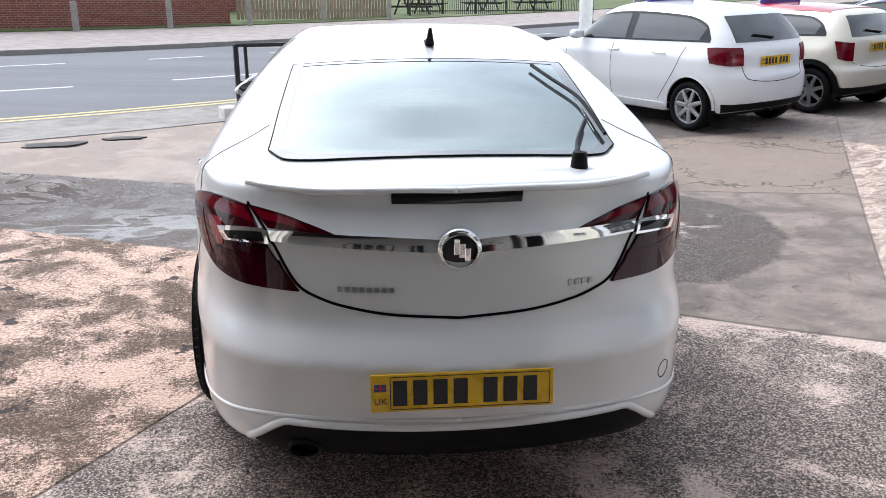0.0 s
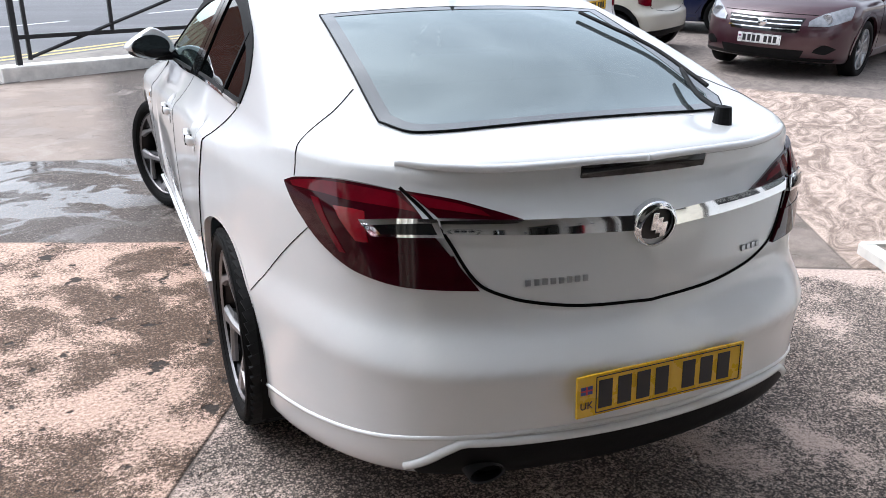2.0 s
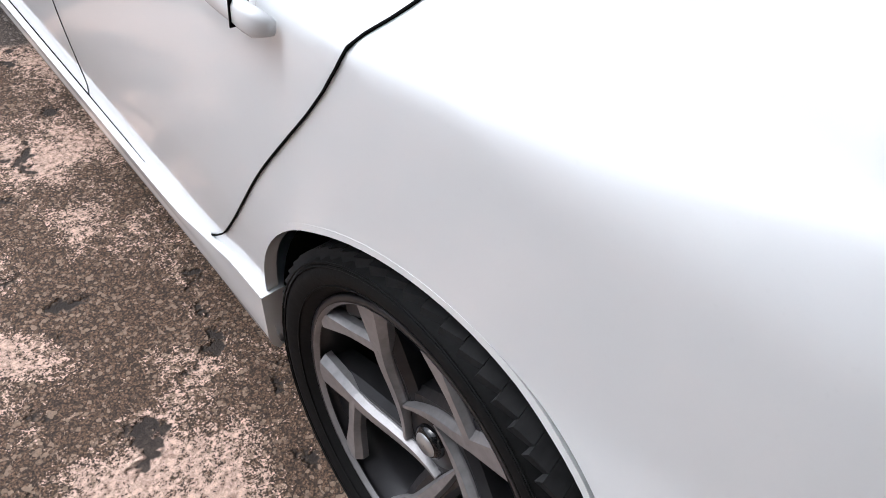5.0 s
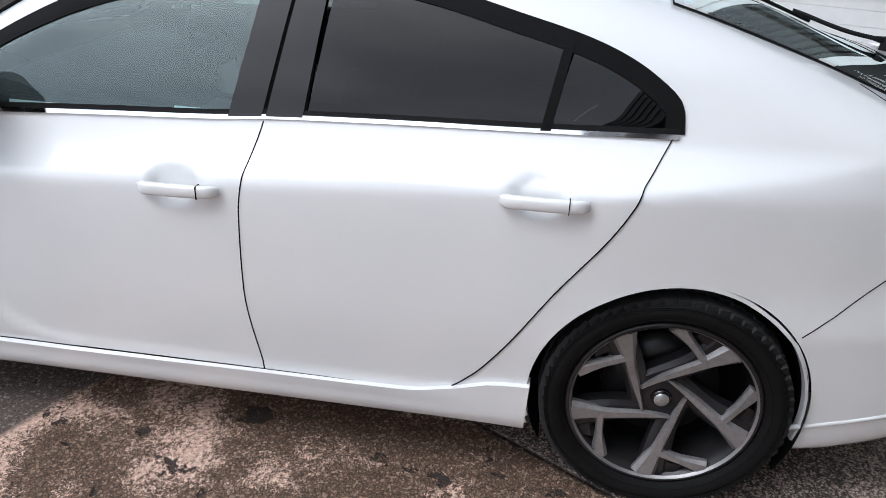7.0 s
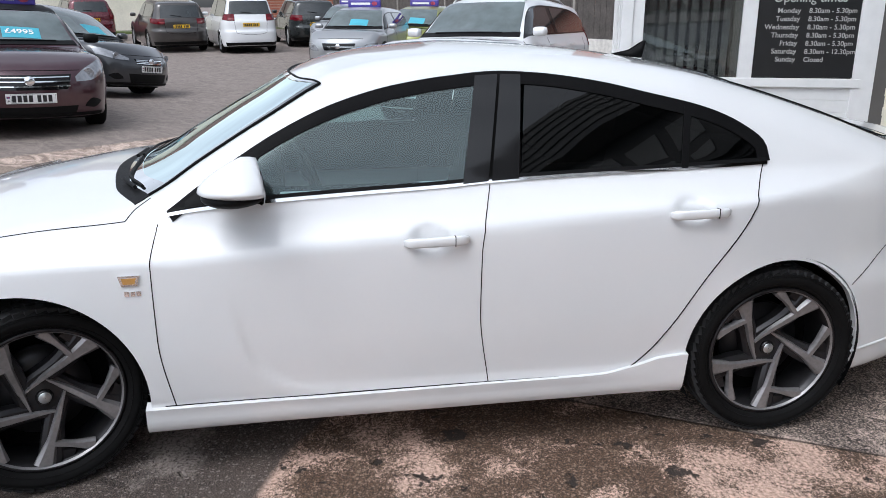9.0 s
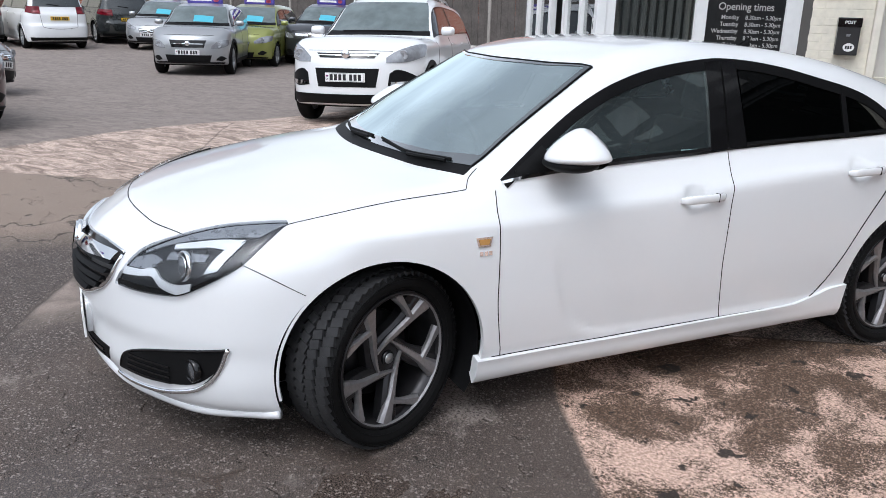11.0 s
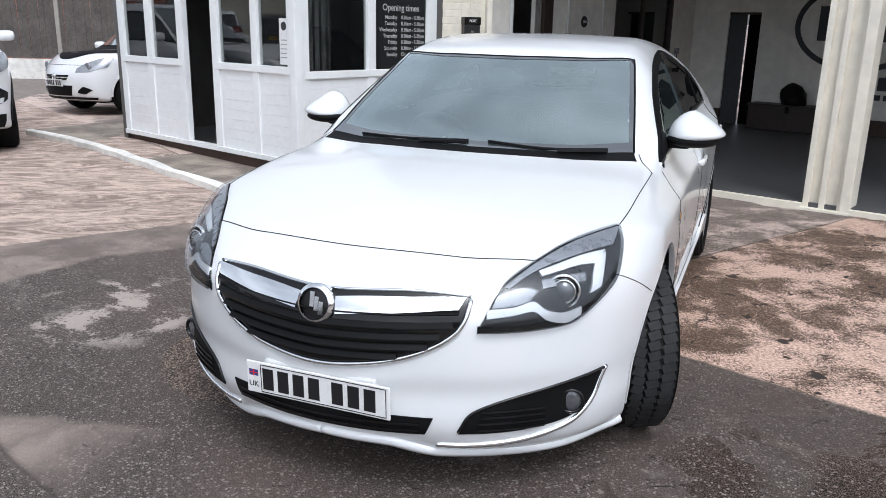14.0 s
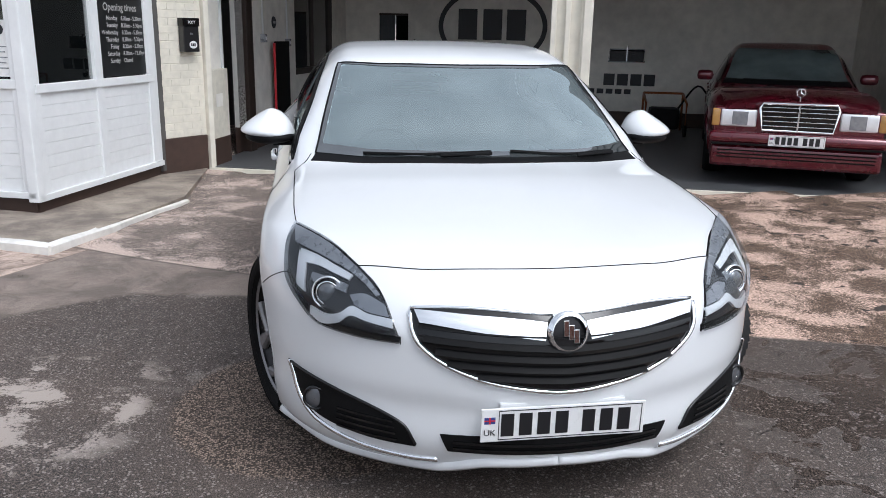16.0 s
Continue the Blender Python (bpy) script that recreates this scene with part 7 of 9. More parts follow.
for x in (-0.3, 0.3):
    b = lathe([(0.001, -0.02), (0.09, -0.02), (0.09, 0.02), (0.001, 0.02)], 20)
    bmesh.ops.transform(b, matrix=Matrix.Translation((x, -0.25, 0.09)), verts=b.verts)
    part("trolley_wheel", b, RUBBER, gen)
bench = thing("storage_chest", FG @ Matrix.Translation((1.75, 5.48, 0.07)), "low dark chest against the back wall", "chest")
part("chest_body", boxed(-0.60, 0.60, -0.19, 0.19, 0.0, 0.36, 0.012), DARKWOOD, bench)
part("chest_lid", boxed(-0.62, 0.62, -0.205, 0.20, 0.36, 0.40, 0.010), DARKWOOD, bench)
part("hasp", boxed(-0.03, 0.03, -0.212, -0.205, 0.28, 0.38, 0.003), BLACK, bench)
b = bmesh.new()
bmesh.ops.create_icosphere(b, subdivisions=3, radius=0.2)
for v in b.verts:
    v.co *= 1 + 0.3 * noise.noise(v.co * 6)
    v.co.z = max(v.co.z * 1.1, -0.1)
bmesh.ops.transform(b, matrix=Matrix.Translation((0.0, 0.0, 0.10)), verts=b.verts)
lump = thing("machine_cover", FG @ Matrix.Translation((1.77, 5.47, 0.47)), "black lumpy cover over a machine on the chest", "cover")
part("cover_cloth", b, BLACK, lump, "", True)

# ---- fence, road edge and the far side of the road ----
def brick_material(name, a, b, mortar, scale=1.0, axis=(1, 0)):
    k = Nodes(name)
    sep = k.add("SeparateXYZ", {0: k.place()})
    run = k.math("ADD", k.math("MULTIPLY", sep.outputs[0], axis[0]), k.math("MULTIPLY", sep.outputs[1], axis[1]))
    at = k.add("CombineXYZ", {0: run, 1: sep.outputs[2], 2: 0.0}).outputs[0]
    n = k.add("TexBrick", {"Vector": at, "Color1": (*a, 1), "Color2": (*b, 1), "Mortar": (*mortar, 1), "Scale": 1.0, "Mortar Size": 0.011, "Brick Width": 0.225, "Row Height": 0.075, "Bias": -0.1})
    v = k.noise(k.place(), 9.0, 5.0)
    c = k.mix(k.ramp(v, (0.3, 0.0), (0.7, 0.6)), n.outputs[0], tuple(0.55 * q for q in a))
    return k.surface(c, 0.85, 0.0, k.bump(n.outputs["Fac"], -0.6, 0.01))


BRICK = brick_material("red_brick", lin("8a4a3c"), lin("6f3a32"), lin("9a8a7e"), 1.0, (0.8174, 0.5754))
BRICK2 = brick_material("orange_brick", lin("a8614a"), lin("8f4c3a"), lin("b3a294"), 1.0, (0.94, 0.33))
TIMBER = plain("weathered_fence_timber", (0.085, 0.075, 0.068), 0.85, 0, 18, 0.35, 0.5)
TIMBER2 = plain("slatted_fence_timber", (0.30, 0.23, 0.16), 0.8, 0, 18, 0.3, 0.4)
CONC_POST = plain("grey_concrete", (0.30, 0.28, 0.255), 0.85, 0, 20, 0.2, 0.5)
IRON = plain("black_iron_paint", (0.014, 0.015, 0.017), 0.4, 0, 20, 0.3, 0.1)
KERBSTONE = plain("kerb_stone", (0.26, 0.24, 0.225), 0.85, 0, 12, 0.2, 0.5)
GRASS = plain("verge_grass", (0.085, 0.11, 0.035), 0.9, 0, 8, 0.4, 0.6)
SLATE = plain("brown_roof_tiles", (0.10, 0.06, 0.05), 0.8, 0, 8, 0.25, 0.4)

along_road("kerb_far", 17.2, 17.42, -0.05, 0.12, -45, 70, KERBSTONE, "grey kerb along the far side of the road", "kerb")
along_road("kerb_near", 7.62, 7.80, -0.06, 0.015, -30, -0.4, KERBSTONE, "dropped kerb at the edge of the road", "kerb")
along_road("drain_channel", 6.44, 6.58, -0.05, 0.008, -14, 3.0, KERBSTONE, "slotted drain across the entrance", "drain")
along_road("verge", 25.3, 60.0, 0.0, 0.03, -60, 90, GRASS, "grass verge behind the far footway", "grass", 3.0)
along_road("wall_brick_far", 26.4, 26.8, 0.0, 2.6, -45, 12.4, BRICK, "red brick wall on the far side of the road", "wall")

# potholes in the entrance
for x, y, a, b in ((*entry(-3.51, 4.90), 0.34, 0.17), (*entry(-2.85, 5.31), 0.24, 0.10)):
    rng = random.Random(int(a * 100))
    pts = [(x + a * (1 + rng.uniform(-0.25, 0.25)) * math.cos(t) * 0.9 - b * math.sin(t) * 0.3, y + b * (1 + rng.uniform(-0.3, 0.3)) * math.sin(t) + 0.3 * a * math.cos(t)) for t in np.linspace(0, 2 * math.pi, 18)[:-1]]
    z = lie(x, y)
    tagged(part("pothole", slab(pts, z - 0.03, z + 0.014), plain("wet_pothole", (0.012, 0.011, 0.011), 0.3, 0, 15, 0.4, 0.6), None), "dark wet broken patch in the tar", "pothole", "", "structure")

post = thing("wooden_bollard", Matrix.Translation(at_road(25.0, 9.0)), "weathered square bollard on the far verge", "bollard", "bollards along the verge")
part("bollard_post", boxed(-0.09, 0.09, -0.09, 0.09, -0.1, 0.95, 0.02), CONC_POST, post)
for t in (2.6, 5.8, 12.1, 15.4, 18.7):
    copy_thing(post, Matrix.Translation(at_road(25.0, t)))
# slatted fence and iron railing of the garden opposite
fence = thing("slatted_fence", frame_at(at_road(27.0, 12.6), U, at_road(27.0, 16).z), "brown slatted timber fence across the road", "fence")
for i in range(44):
    part("slat", boxed(0.17 * i, 0.17 * i + 0.125, 0, 0.025, 0.05, 1.75), TIMBER2, fence)
for z in (0.35, 1.35):
    part("rail", boxed(0, 7.5, 0.025, 0.07, z, z + 0.09), TIMBER2, fence)
rail = thing("garden_railing", frame_at(at_road(25.6, 20.2), U, at_road(25.6, 27).z), "black iron railing round a garden across the road", "railing")
for i in range(95):
    part("bar", boxed(0.13 * i, 0.13 * i + 0.018, 0, 0.018, 0.0, 1.15), IRON, rail)
for i in range(7):
    part("railing_post", boxed(2.05 * i - 0.03, 2.05 * i + 0.03, -0.02, 0.04, 0.0, 1.25), IRON, rail)
for z in (0.12, 1.05):
    part("rail", boxed(0, 12.4, 0, 0.02, z, z + 0.04), IRON, rail)


def picnic_table(m, material, label):
    t = thing("picnic_table", m, label, "picnic table", "picnic tables in the garden")
    for y in (-0.3, -0.15, 0, 0.15, 0.3):
        part("top_plank", boxed(-0.85, 0.85, y - 0.065, y + 0.065, 0.70, 0.745, 0.005), material, t)
    for y in (-0.72, 0.72):
        part("bench_plank", boxed(-0.85, 0.85, y - 0.13, y + 0.13, 0.42, 0.46, 0.005), material, t)
    for x in (-0.6, 0.6):
        for s in (-1, 1):
            part("table_leg", boxed(-0.035, 0.035, -0.02, 0.02, 0, 0.86, 0, Matrix.Translation((x, s * 0.62, 0)) @ pose(0, 0, 0, s * 32, 0, 0)), material, t)
        part("bearer", boxed(x - 0.03, x + 0.03, -0.82, 0.82, 0.36, 0.42), material, t)
    return t


for t, s in ((22.0, 27.6), (24.6, 29.8), (27.6, 28.6), (30.4, 27.6)):
    picnic_table(frame_at(at_road(s, t), U, at_road(s, t).z), DARKWOOD if t < 30 else TRIM, "dark wooden picnic table with benches")

# railing on a white plinth at the entrance
RB = Vector((*entry(-1.72, 6.60), 0))
RD = Vector((0.9172, 0.4006, 0))
FRL = frame_at(RB, RD, 0.13)
pl = tagged(part("plinth_wall", boxed(-0.15, 6.2, -0.02, 0.30, -0.15, 0.17, 0.02, FRL), WHITEWASH, None), "low white-painted concrete plinth", "plinth", "", "structure")
er = thing("entrance_railing", FRL, "black square-tube barrier on a white plinth at the entrance", "railing")
for i, x in enumerate((0.10, 2.6, 5.4)):
    part("railing_post", boxed(x - 0.03, x + 0.03, 0.09, 0.15, 0.15, 0.98, 0.004), IRON, er)
    part("railing_post", boxed(x + 0.11, x + 0.15, 0.10, 0.14, 0.22, 0.96, 0.004), IRON, er)
for z in (0.97, 0.48):
    part("rail", boxed(0.10, 5.9, 0.095, 0.145, z - 0.025, z + 0.025, 0.004), IRON, er)
for x in (1.25, 3.9):
    part("upright", boxed(x - 0.02, x + 0.02, 0.10, 0.14, 0.48, 0.96, 0.004), IRON, er)
    part("brace", tube([(x - 1.0, 0.12, 0.25), (x + 1.1, 0.12, 0.93)], 0.022, 6), IRON, er)
# feather banner
bn = thing("feather_banner", stand(*entry(4.1, 9.6), 0.333, -0.99), "white feather banner with a grey emblem on a pole", "banner")
bm = bmesh.new()
rows = []
for i in range(13):
    z = 0.35 + 0.16 * i
    w = 0.26 if i < 9 else 0.26 * math.cos((i - 8) / 5 * 1.3)
    rows.append([bm.verts.new((-0.02 + w * q * 2 * 0.5, 0.02 * math.sin(3 * q + z), z)) for q in (0, 0.25, 0.5, 0.75, 1.0)])
for r, s in zip(rows, rows[1:]):
    for j in range(4):
        bm.faces.new((r[j], r[j + 1], s[j + 1], s[j]))
bmesh.ops.solidify(bm, geom=bm.faces, thickness=0.002)
part("cloth", bm, PLATE_W, bn, "", True)
part("pole", tube([(-0.03, 0, 0.0), (-0.03, 0, 2.2), (0.05, 0, 2.5), (0.2, 0, 2.55)], 0.012, 8), GAP, bn)
part("emblem_patch", slab([(0.11 + 0.08 * math.cos(a), 0.75 + 0.15 * math.sin(a)) for a in np.linspace(0, 2 * math.pi, 21)[:-1]], 0.0, 0.012, pose(0, -0.024, 0, 90, 0, 0)), GREYPL, bn)
part("base_plate", boxed(-0.2, 0.2, -0.2, 0.2, 0, 0.02, 0.004), GAP, bn)

# timber fence on a white plinth behind the yard
F0, FD = Vector((13.73, -11.94, 0)), Vector((0.9135, 0.4067, 0))
for i in range(19):
    o = F0 + FD * (1.93 * i)
    z = lie(o.x, o.y) + 0.15
    t = thing("fence_panel", frame_at(o, FD, z), "weathered grey timber fence panel with concrete posts", "fence", "fence panels behind the yard")
    if i == 0:
        first = t
    zz = lie(*(o + FD * 1.93).to_2d()) + 0.15 - z
    tagged(part("plinth_wall", slab([(0, 0), (1.93, 0), (1.93, 0.2), (0, 0.2)], -0.4, 0.34 + zz / 2), WHITEWASH, None), "white-painted low wall under the fence", "wall", "", "structure").matrix_world = frame_at(o, FD, z)
    part("concrete_post", boxed(-0.05, 0.05, 0.02, 0.14, 0.30, 2.15, 0.01), CONC_POST, t)
    rng = random.Random(i)
    for j in range(14):
        x = 0.06 + 0.132 * j
        part("board", boxed(x, x + 0.126, 0.075 + 0.006 * (j % 2), 0.095 + 0.006 * (j % 2), 0.36, 2.08 + rng.uniform(-0.012, 0.012), 0, Matrix.Rotation(rng.uniform(-0.006, 0.006), 4, "Y")), TIMBER, t)
    for q in (0.55, 1.25, 1.85):
        part("arris_rail", boxed(0.05, 1.9, 0.03, 0.075, q, q + 0.07), TIMBER, t)

# houses and a van beyond the yard
PANE_FAR = plain("far_window_glass", (0.03, 0.035, 0.04), 0.12, 0, 5, 0.3, 0, 0.5)


def house(o, d, w, depth, eaves, ridge, wallmat, label, windows, doors=()):
    h = thing("house", frame_at(o, d, lie(o[0], o[1])), label, "house")
    part("wall", boxed(0, w, 0, depth, -0.3, eaves), wallmat, h)
    bm = bmesh.new()
    v = [bm.verts.new(q) for q in ((-0.3, -0.35, eaves - 0.1), (w + 0.3, -0.35, eaves - 0.1), (w + 0.3, depth / 2, ridge), (-0.3, depth / 2, ridge), (w + 0.3, depth + 0.35, eaves - 0.1), (-0.3, depth + 0.35, eaves - 0.1))]
    for f in ((0, 1, 2, 3), (3, 2, 4, 5), (0, 3, 5), (1, 4, 2), (0, 5, 4, 1)):
        bm.faces.new([v[i] for i in f])
    part("roof", bm, SLATE, h)
    for x, z, ww, hh in windows:
        win = part("window", boxed(x, x + ww, -0.05, 0.05, z, z + hh, 0.01), UPVC, h)
        n = 2 if ww > 1 else 1
        for j in range(n):
            part("pane", boxed(x + 0.07 + j * ww / n, x + (j + 1) * ww / n - 0.05, -0.056, -0.05, z + 0.07, z + hh - 0.07), PANE_FAR, win)
    for x in doors:
        dd = part("door", boxed(x, x + 0.95, -0.05, 0.05, 0, 2.05, 0.01), UPVC, h)
        part("door_panel", boxed(x + 0.15, x + 0.8, -0.058, -0.05, 0.2, 1.85, 0.01), UPVC, dd)
    return h


house((29.0, -10.5), (-0.9135, -0.4067), 14.0, 7, 5.2, 7.5, BRICK2, "orange brick house wall above the fence", [(2.0, 2.8, 1.2, 1.2), (7.5, 2.8, 1.2, 1.2)])
house((47.0, -3.5), (-0.22, 0.97), 9.0, 7, 4.8, 7.2, BRICK2, "far orange brick house with white windows", [(0.8, 0.9, 1.6, 1.2), (5.6, 0.9, 1.8, 1.2), (0.8, 3.1, 1.4, 1.1), (5.6, 3.1, 1.4, 1.1)], (3.5,))
house((46.0, 8.0), (-0.22, 0.97), 9.0, 7, 4.8, 7.2, CREAM, "far cream rendered house with white windows", [(0.8, 0.9, 1.6, 1.2), (5.6, 0.9, 1.8, 1.2), (0.8, 3.1, 1.4, 1.1), (5.6, 3.1, 1.4, 1.1)], (3.5,))
house((44.0, 20.0), (-0.3, 0.95), 9.0, 7, 4.8, 7.2, CREAM, "far pale house with a yellow door", [(0.8, 0.9, 1.6, 1.2), (5.6, 0.9, 1.8, 1.2), (0.8, 3.1, 1.4, 1.1), (5.6, 3.1, 1.4, 1.1)], (3.5,))
house(tuple(at_road(36, 2).to_2d()), (0.8174, 0.5754), 16.0, 8, 5.5, 8.5, BRICK, "red brick building behind the far wall", [(1.5, 3.0, 1.2, 1.3), (6, 3.0, 1.2, 1.3), (11, 3.0, 1.2, 1.3)])
grass2 = tagged(part("verge_strip", slab([(34, -2.5), (36.5, -2.5), (38, 14), (35.5, 14)], lie(36, 3) - 0.05, lie(36, 3) + 0.06), GRASS, None), "strip of grass behind the far cars", "grass", "", "structure")


# caravan standing behind the fence
cv = thing("caravan", stand(31.6, -7.1, 0.9135, 0.4067), "white caravan with dark windows standing behind the fence", "caravan")
part("body", boxed(-1.1, 1.1, -3.4, 3.4, 0.45, 2.65, 0.22), UPVC, cv, "", True)
for y in (-2.3, 0.0, 2.2):
    part("window", boxed(-1.125, -1.095, y - 0.55, y + 0.55, 1.35, 2.15, 0.01), PANE_FAR, cv)
part("front_window", boxed(-0.8, 0.8, 3.39, 3.43, 1.35, 2.2, 0.01), PANE_FAR, cv)
part("skirt", boxed(-1.05, 1.05, -3.2, 3.2, 0.30, 0.47, 0.02), GREYPL, cv)
for x in (-0.95, 0.95):
    w = lathe([(0.001, -0.08), (0.2, -0.08), (0.31, -0.07), (0.33, 0.0), (0.31, 0.07), (0.001, 0.08)], 24)
    bmesh.ops.transform(w, matrix=Matrix.Translation((x, -0.2, 0.33)), verts=w.verts)
    part("wheel", w, RUBBER, cv, "", True)

# ---- the other cars ----
FARGLASS = plain("dark_car_glass", (0.020, 0.024, 0.025), 0.06, 0, 6, 0.4, 0, 1.0)
SCREEN = plain("greyish_windscreen", (0.10, 0.125, 0.125), 0.07, 0, 4, 0.35, 0, 1.0)
CARD = plain("turquoise_price_card", (0.06, 0.36, 0.46), 0.5, 0, 15, 0.1)
SIGNBLUE = plain("violet_roof_sign", (0.07, 0.05, 0.30), 0.4, 0, 10, 0.1)
SIGNPINK = plain("pink_sign_blob", (0.55, 0.09, 0.16), 0.4)
WHEELS = {}


def road_wheel(parent, m, r, side, material):
    """A plain alloy wheel, its outer face towards -x; the meshes are shared."""
    key = (round(r, 3), material.name)
    if key not in WHEELS:
        k = r / 0.32
        made = []
        rim = 0.225 * k
        for n, prof, mt in (("tyre", [(rim, -0.07), (rim + 0.02, -0.095), (r - 0.03, -0.10), (r - 0.006, -0.08), (r, -0.04), (r, 0.04), (r - 0.006, 0.08), (r - 0.03, 0.1), (rim, 0.08)], RUBBER),
                            ("rim", [(rim - 0.012, -0.074), (rim + 0.004, -0.082), (rim + 0.004, -0.07), (rim - 0.02, -0.05), (rim - 0.03, 0.06), (0.001, 0.06)], material),
                            ("hub", [(0.001, -0.066), (0.03, -0.066), (0.055, -0.05), (0.06, 0.0)], material)):
            b = lathe(prof, 36)
            me = bpy.data.meshes.new(n)
            b.to_mesh(me)
            b.free()
            me.materials.append(mt)
            me.polygons.foreach_set("use_smooth", [True] * len(me.polygons))
            made.append((n, me, Matrix()))
        b = boxed(-0.078, -0.045, -0.024, 0.024, 0.03, rim - 0.005, 0.008)
        for v in b.verts:
            v.co.y *= 1.3 - 0.9 * (v.co.z / rim) * 0.5
        me = bpy.data.meshes.new("spoke")
        b.to_mesh(me)
        b.free()
        me.materials.append(material)
        for i in range(7):
            made.append(("spoke", me, Matrix.Rotation(2 * math.pi * i / 7, 4, "X")))
        # black disc in place of the shade between the spokes
        b = lathe([(0.001, 0.02), (rim - 0.03, 0.02)], 24)
        me = bpy.data.meshes.new("wheel_back")
        b.to_mesh(me)
        b.free()
        me.materials.append(GAP)
        made.append(("wheel_back", me, Matrix()))
        WHEELS[key] = made
    w = new("wheel")
    w.empty_display_size = 0.1
    w.parent = parent
    w.matrix_basis = m @ Matrix.Diagonal((side, 1, 1, 1))
    for n, me, mm in WHEELS[key]:
        o = new(n, me)
        o.parent, o.matrix_basis = w, mm


def car_shape(L, W, H, wb, fo, nose_z, cowl, head, rear_top, tail_pts, r, roof_mid=0.0, belt=0.95, clear=0.19, hood_bow=0.05, boot=None):
    h = L / 2
    back = [(-h - 0.5, H - 0.22), (-h + 0.15, H - 0.13), (rear_top, H - 0.055)]
    if boot:
        by, bz = boot
        back = [(-h - 0.5, bz - 0.05), (-h + 0.05, bz), (by, bz + 0.02), (rear_top, H - 0.07)]
    top = back + [(roof_mid, H), (head, H - 0.075), (cowl[0], cowl[1]), (cowl[0] + 0.14, cowl[1] - 0.045), ((cowl[0] + h) / 2 + 0.1, (cowl[1] + nose_z) / 2 + hood_bow), (h - 0.12, nose_z), (h + 0.5, nose_z - 0.35)]
    w = W / 2
    return dict(top=top, low=[(-h, clear + 0.06), (-h + 0.7, clear), (h - 0.7, clear), (h, clear + 0.02)],
                plan=[(-h, w * 0.95), (-h + 0.6, w * 0.99), (0, w), (h - 0.7, w * 0.99), (h, w * 0.93)],
                section=[(0.1, w * 0.92), (0.35, w * 0.97), (0.6, w), (belt - 0.15, w * 0.985), (belt, w * 0.915), (belt + 0.12, w * 0.86), (H - 0.1, w * 0.70), (H + 0.2, w * 0.55)],
                section_full=w,
                nose=[(0.1, h - 0.10), (0.3, h - 0.005), (0.5, h), (nose_z - 0.08, h - 0.03), (nose_z + 0.06, h - 0.10), (1.3, h - 0.3)],
                tail=[(z, -h + d) for z, d in tail_pts],
                arches=[(h - fo, r + 0.01, r + 0.055), (h - fo - wb, r + 0.01, r + 0.055)], arch_in=w - 0.30,
                mid=-0.1, bend_front=0.20, bend_rear=0.08, crown=0.06, lean=lambda y: 0.9, edge=0.10, edge_front=0.16, edge_rear=0.12,
                nose_round=0.42, nose_corner=0.06, tail_round=0.14, tail_corner=0.05, half=w + 0.03, ends=(-h - 0.05, h + 0.05), floor=0.08, roof=H + 0.02)


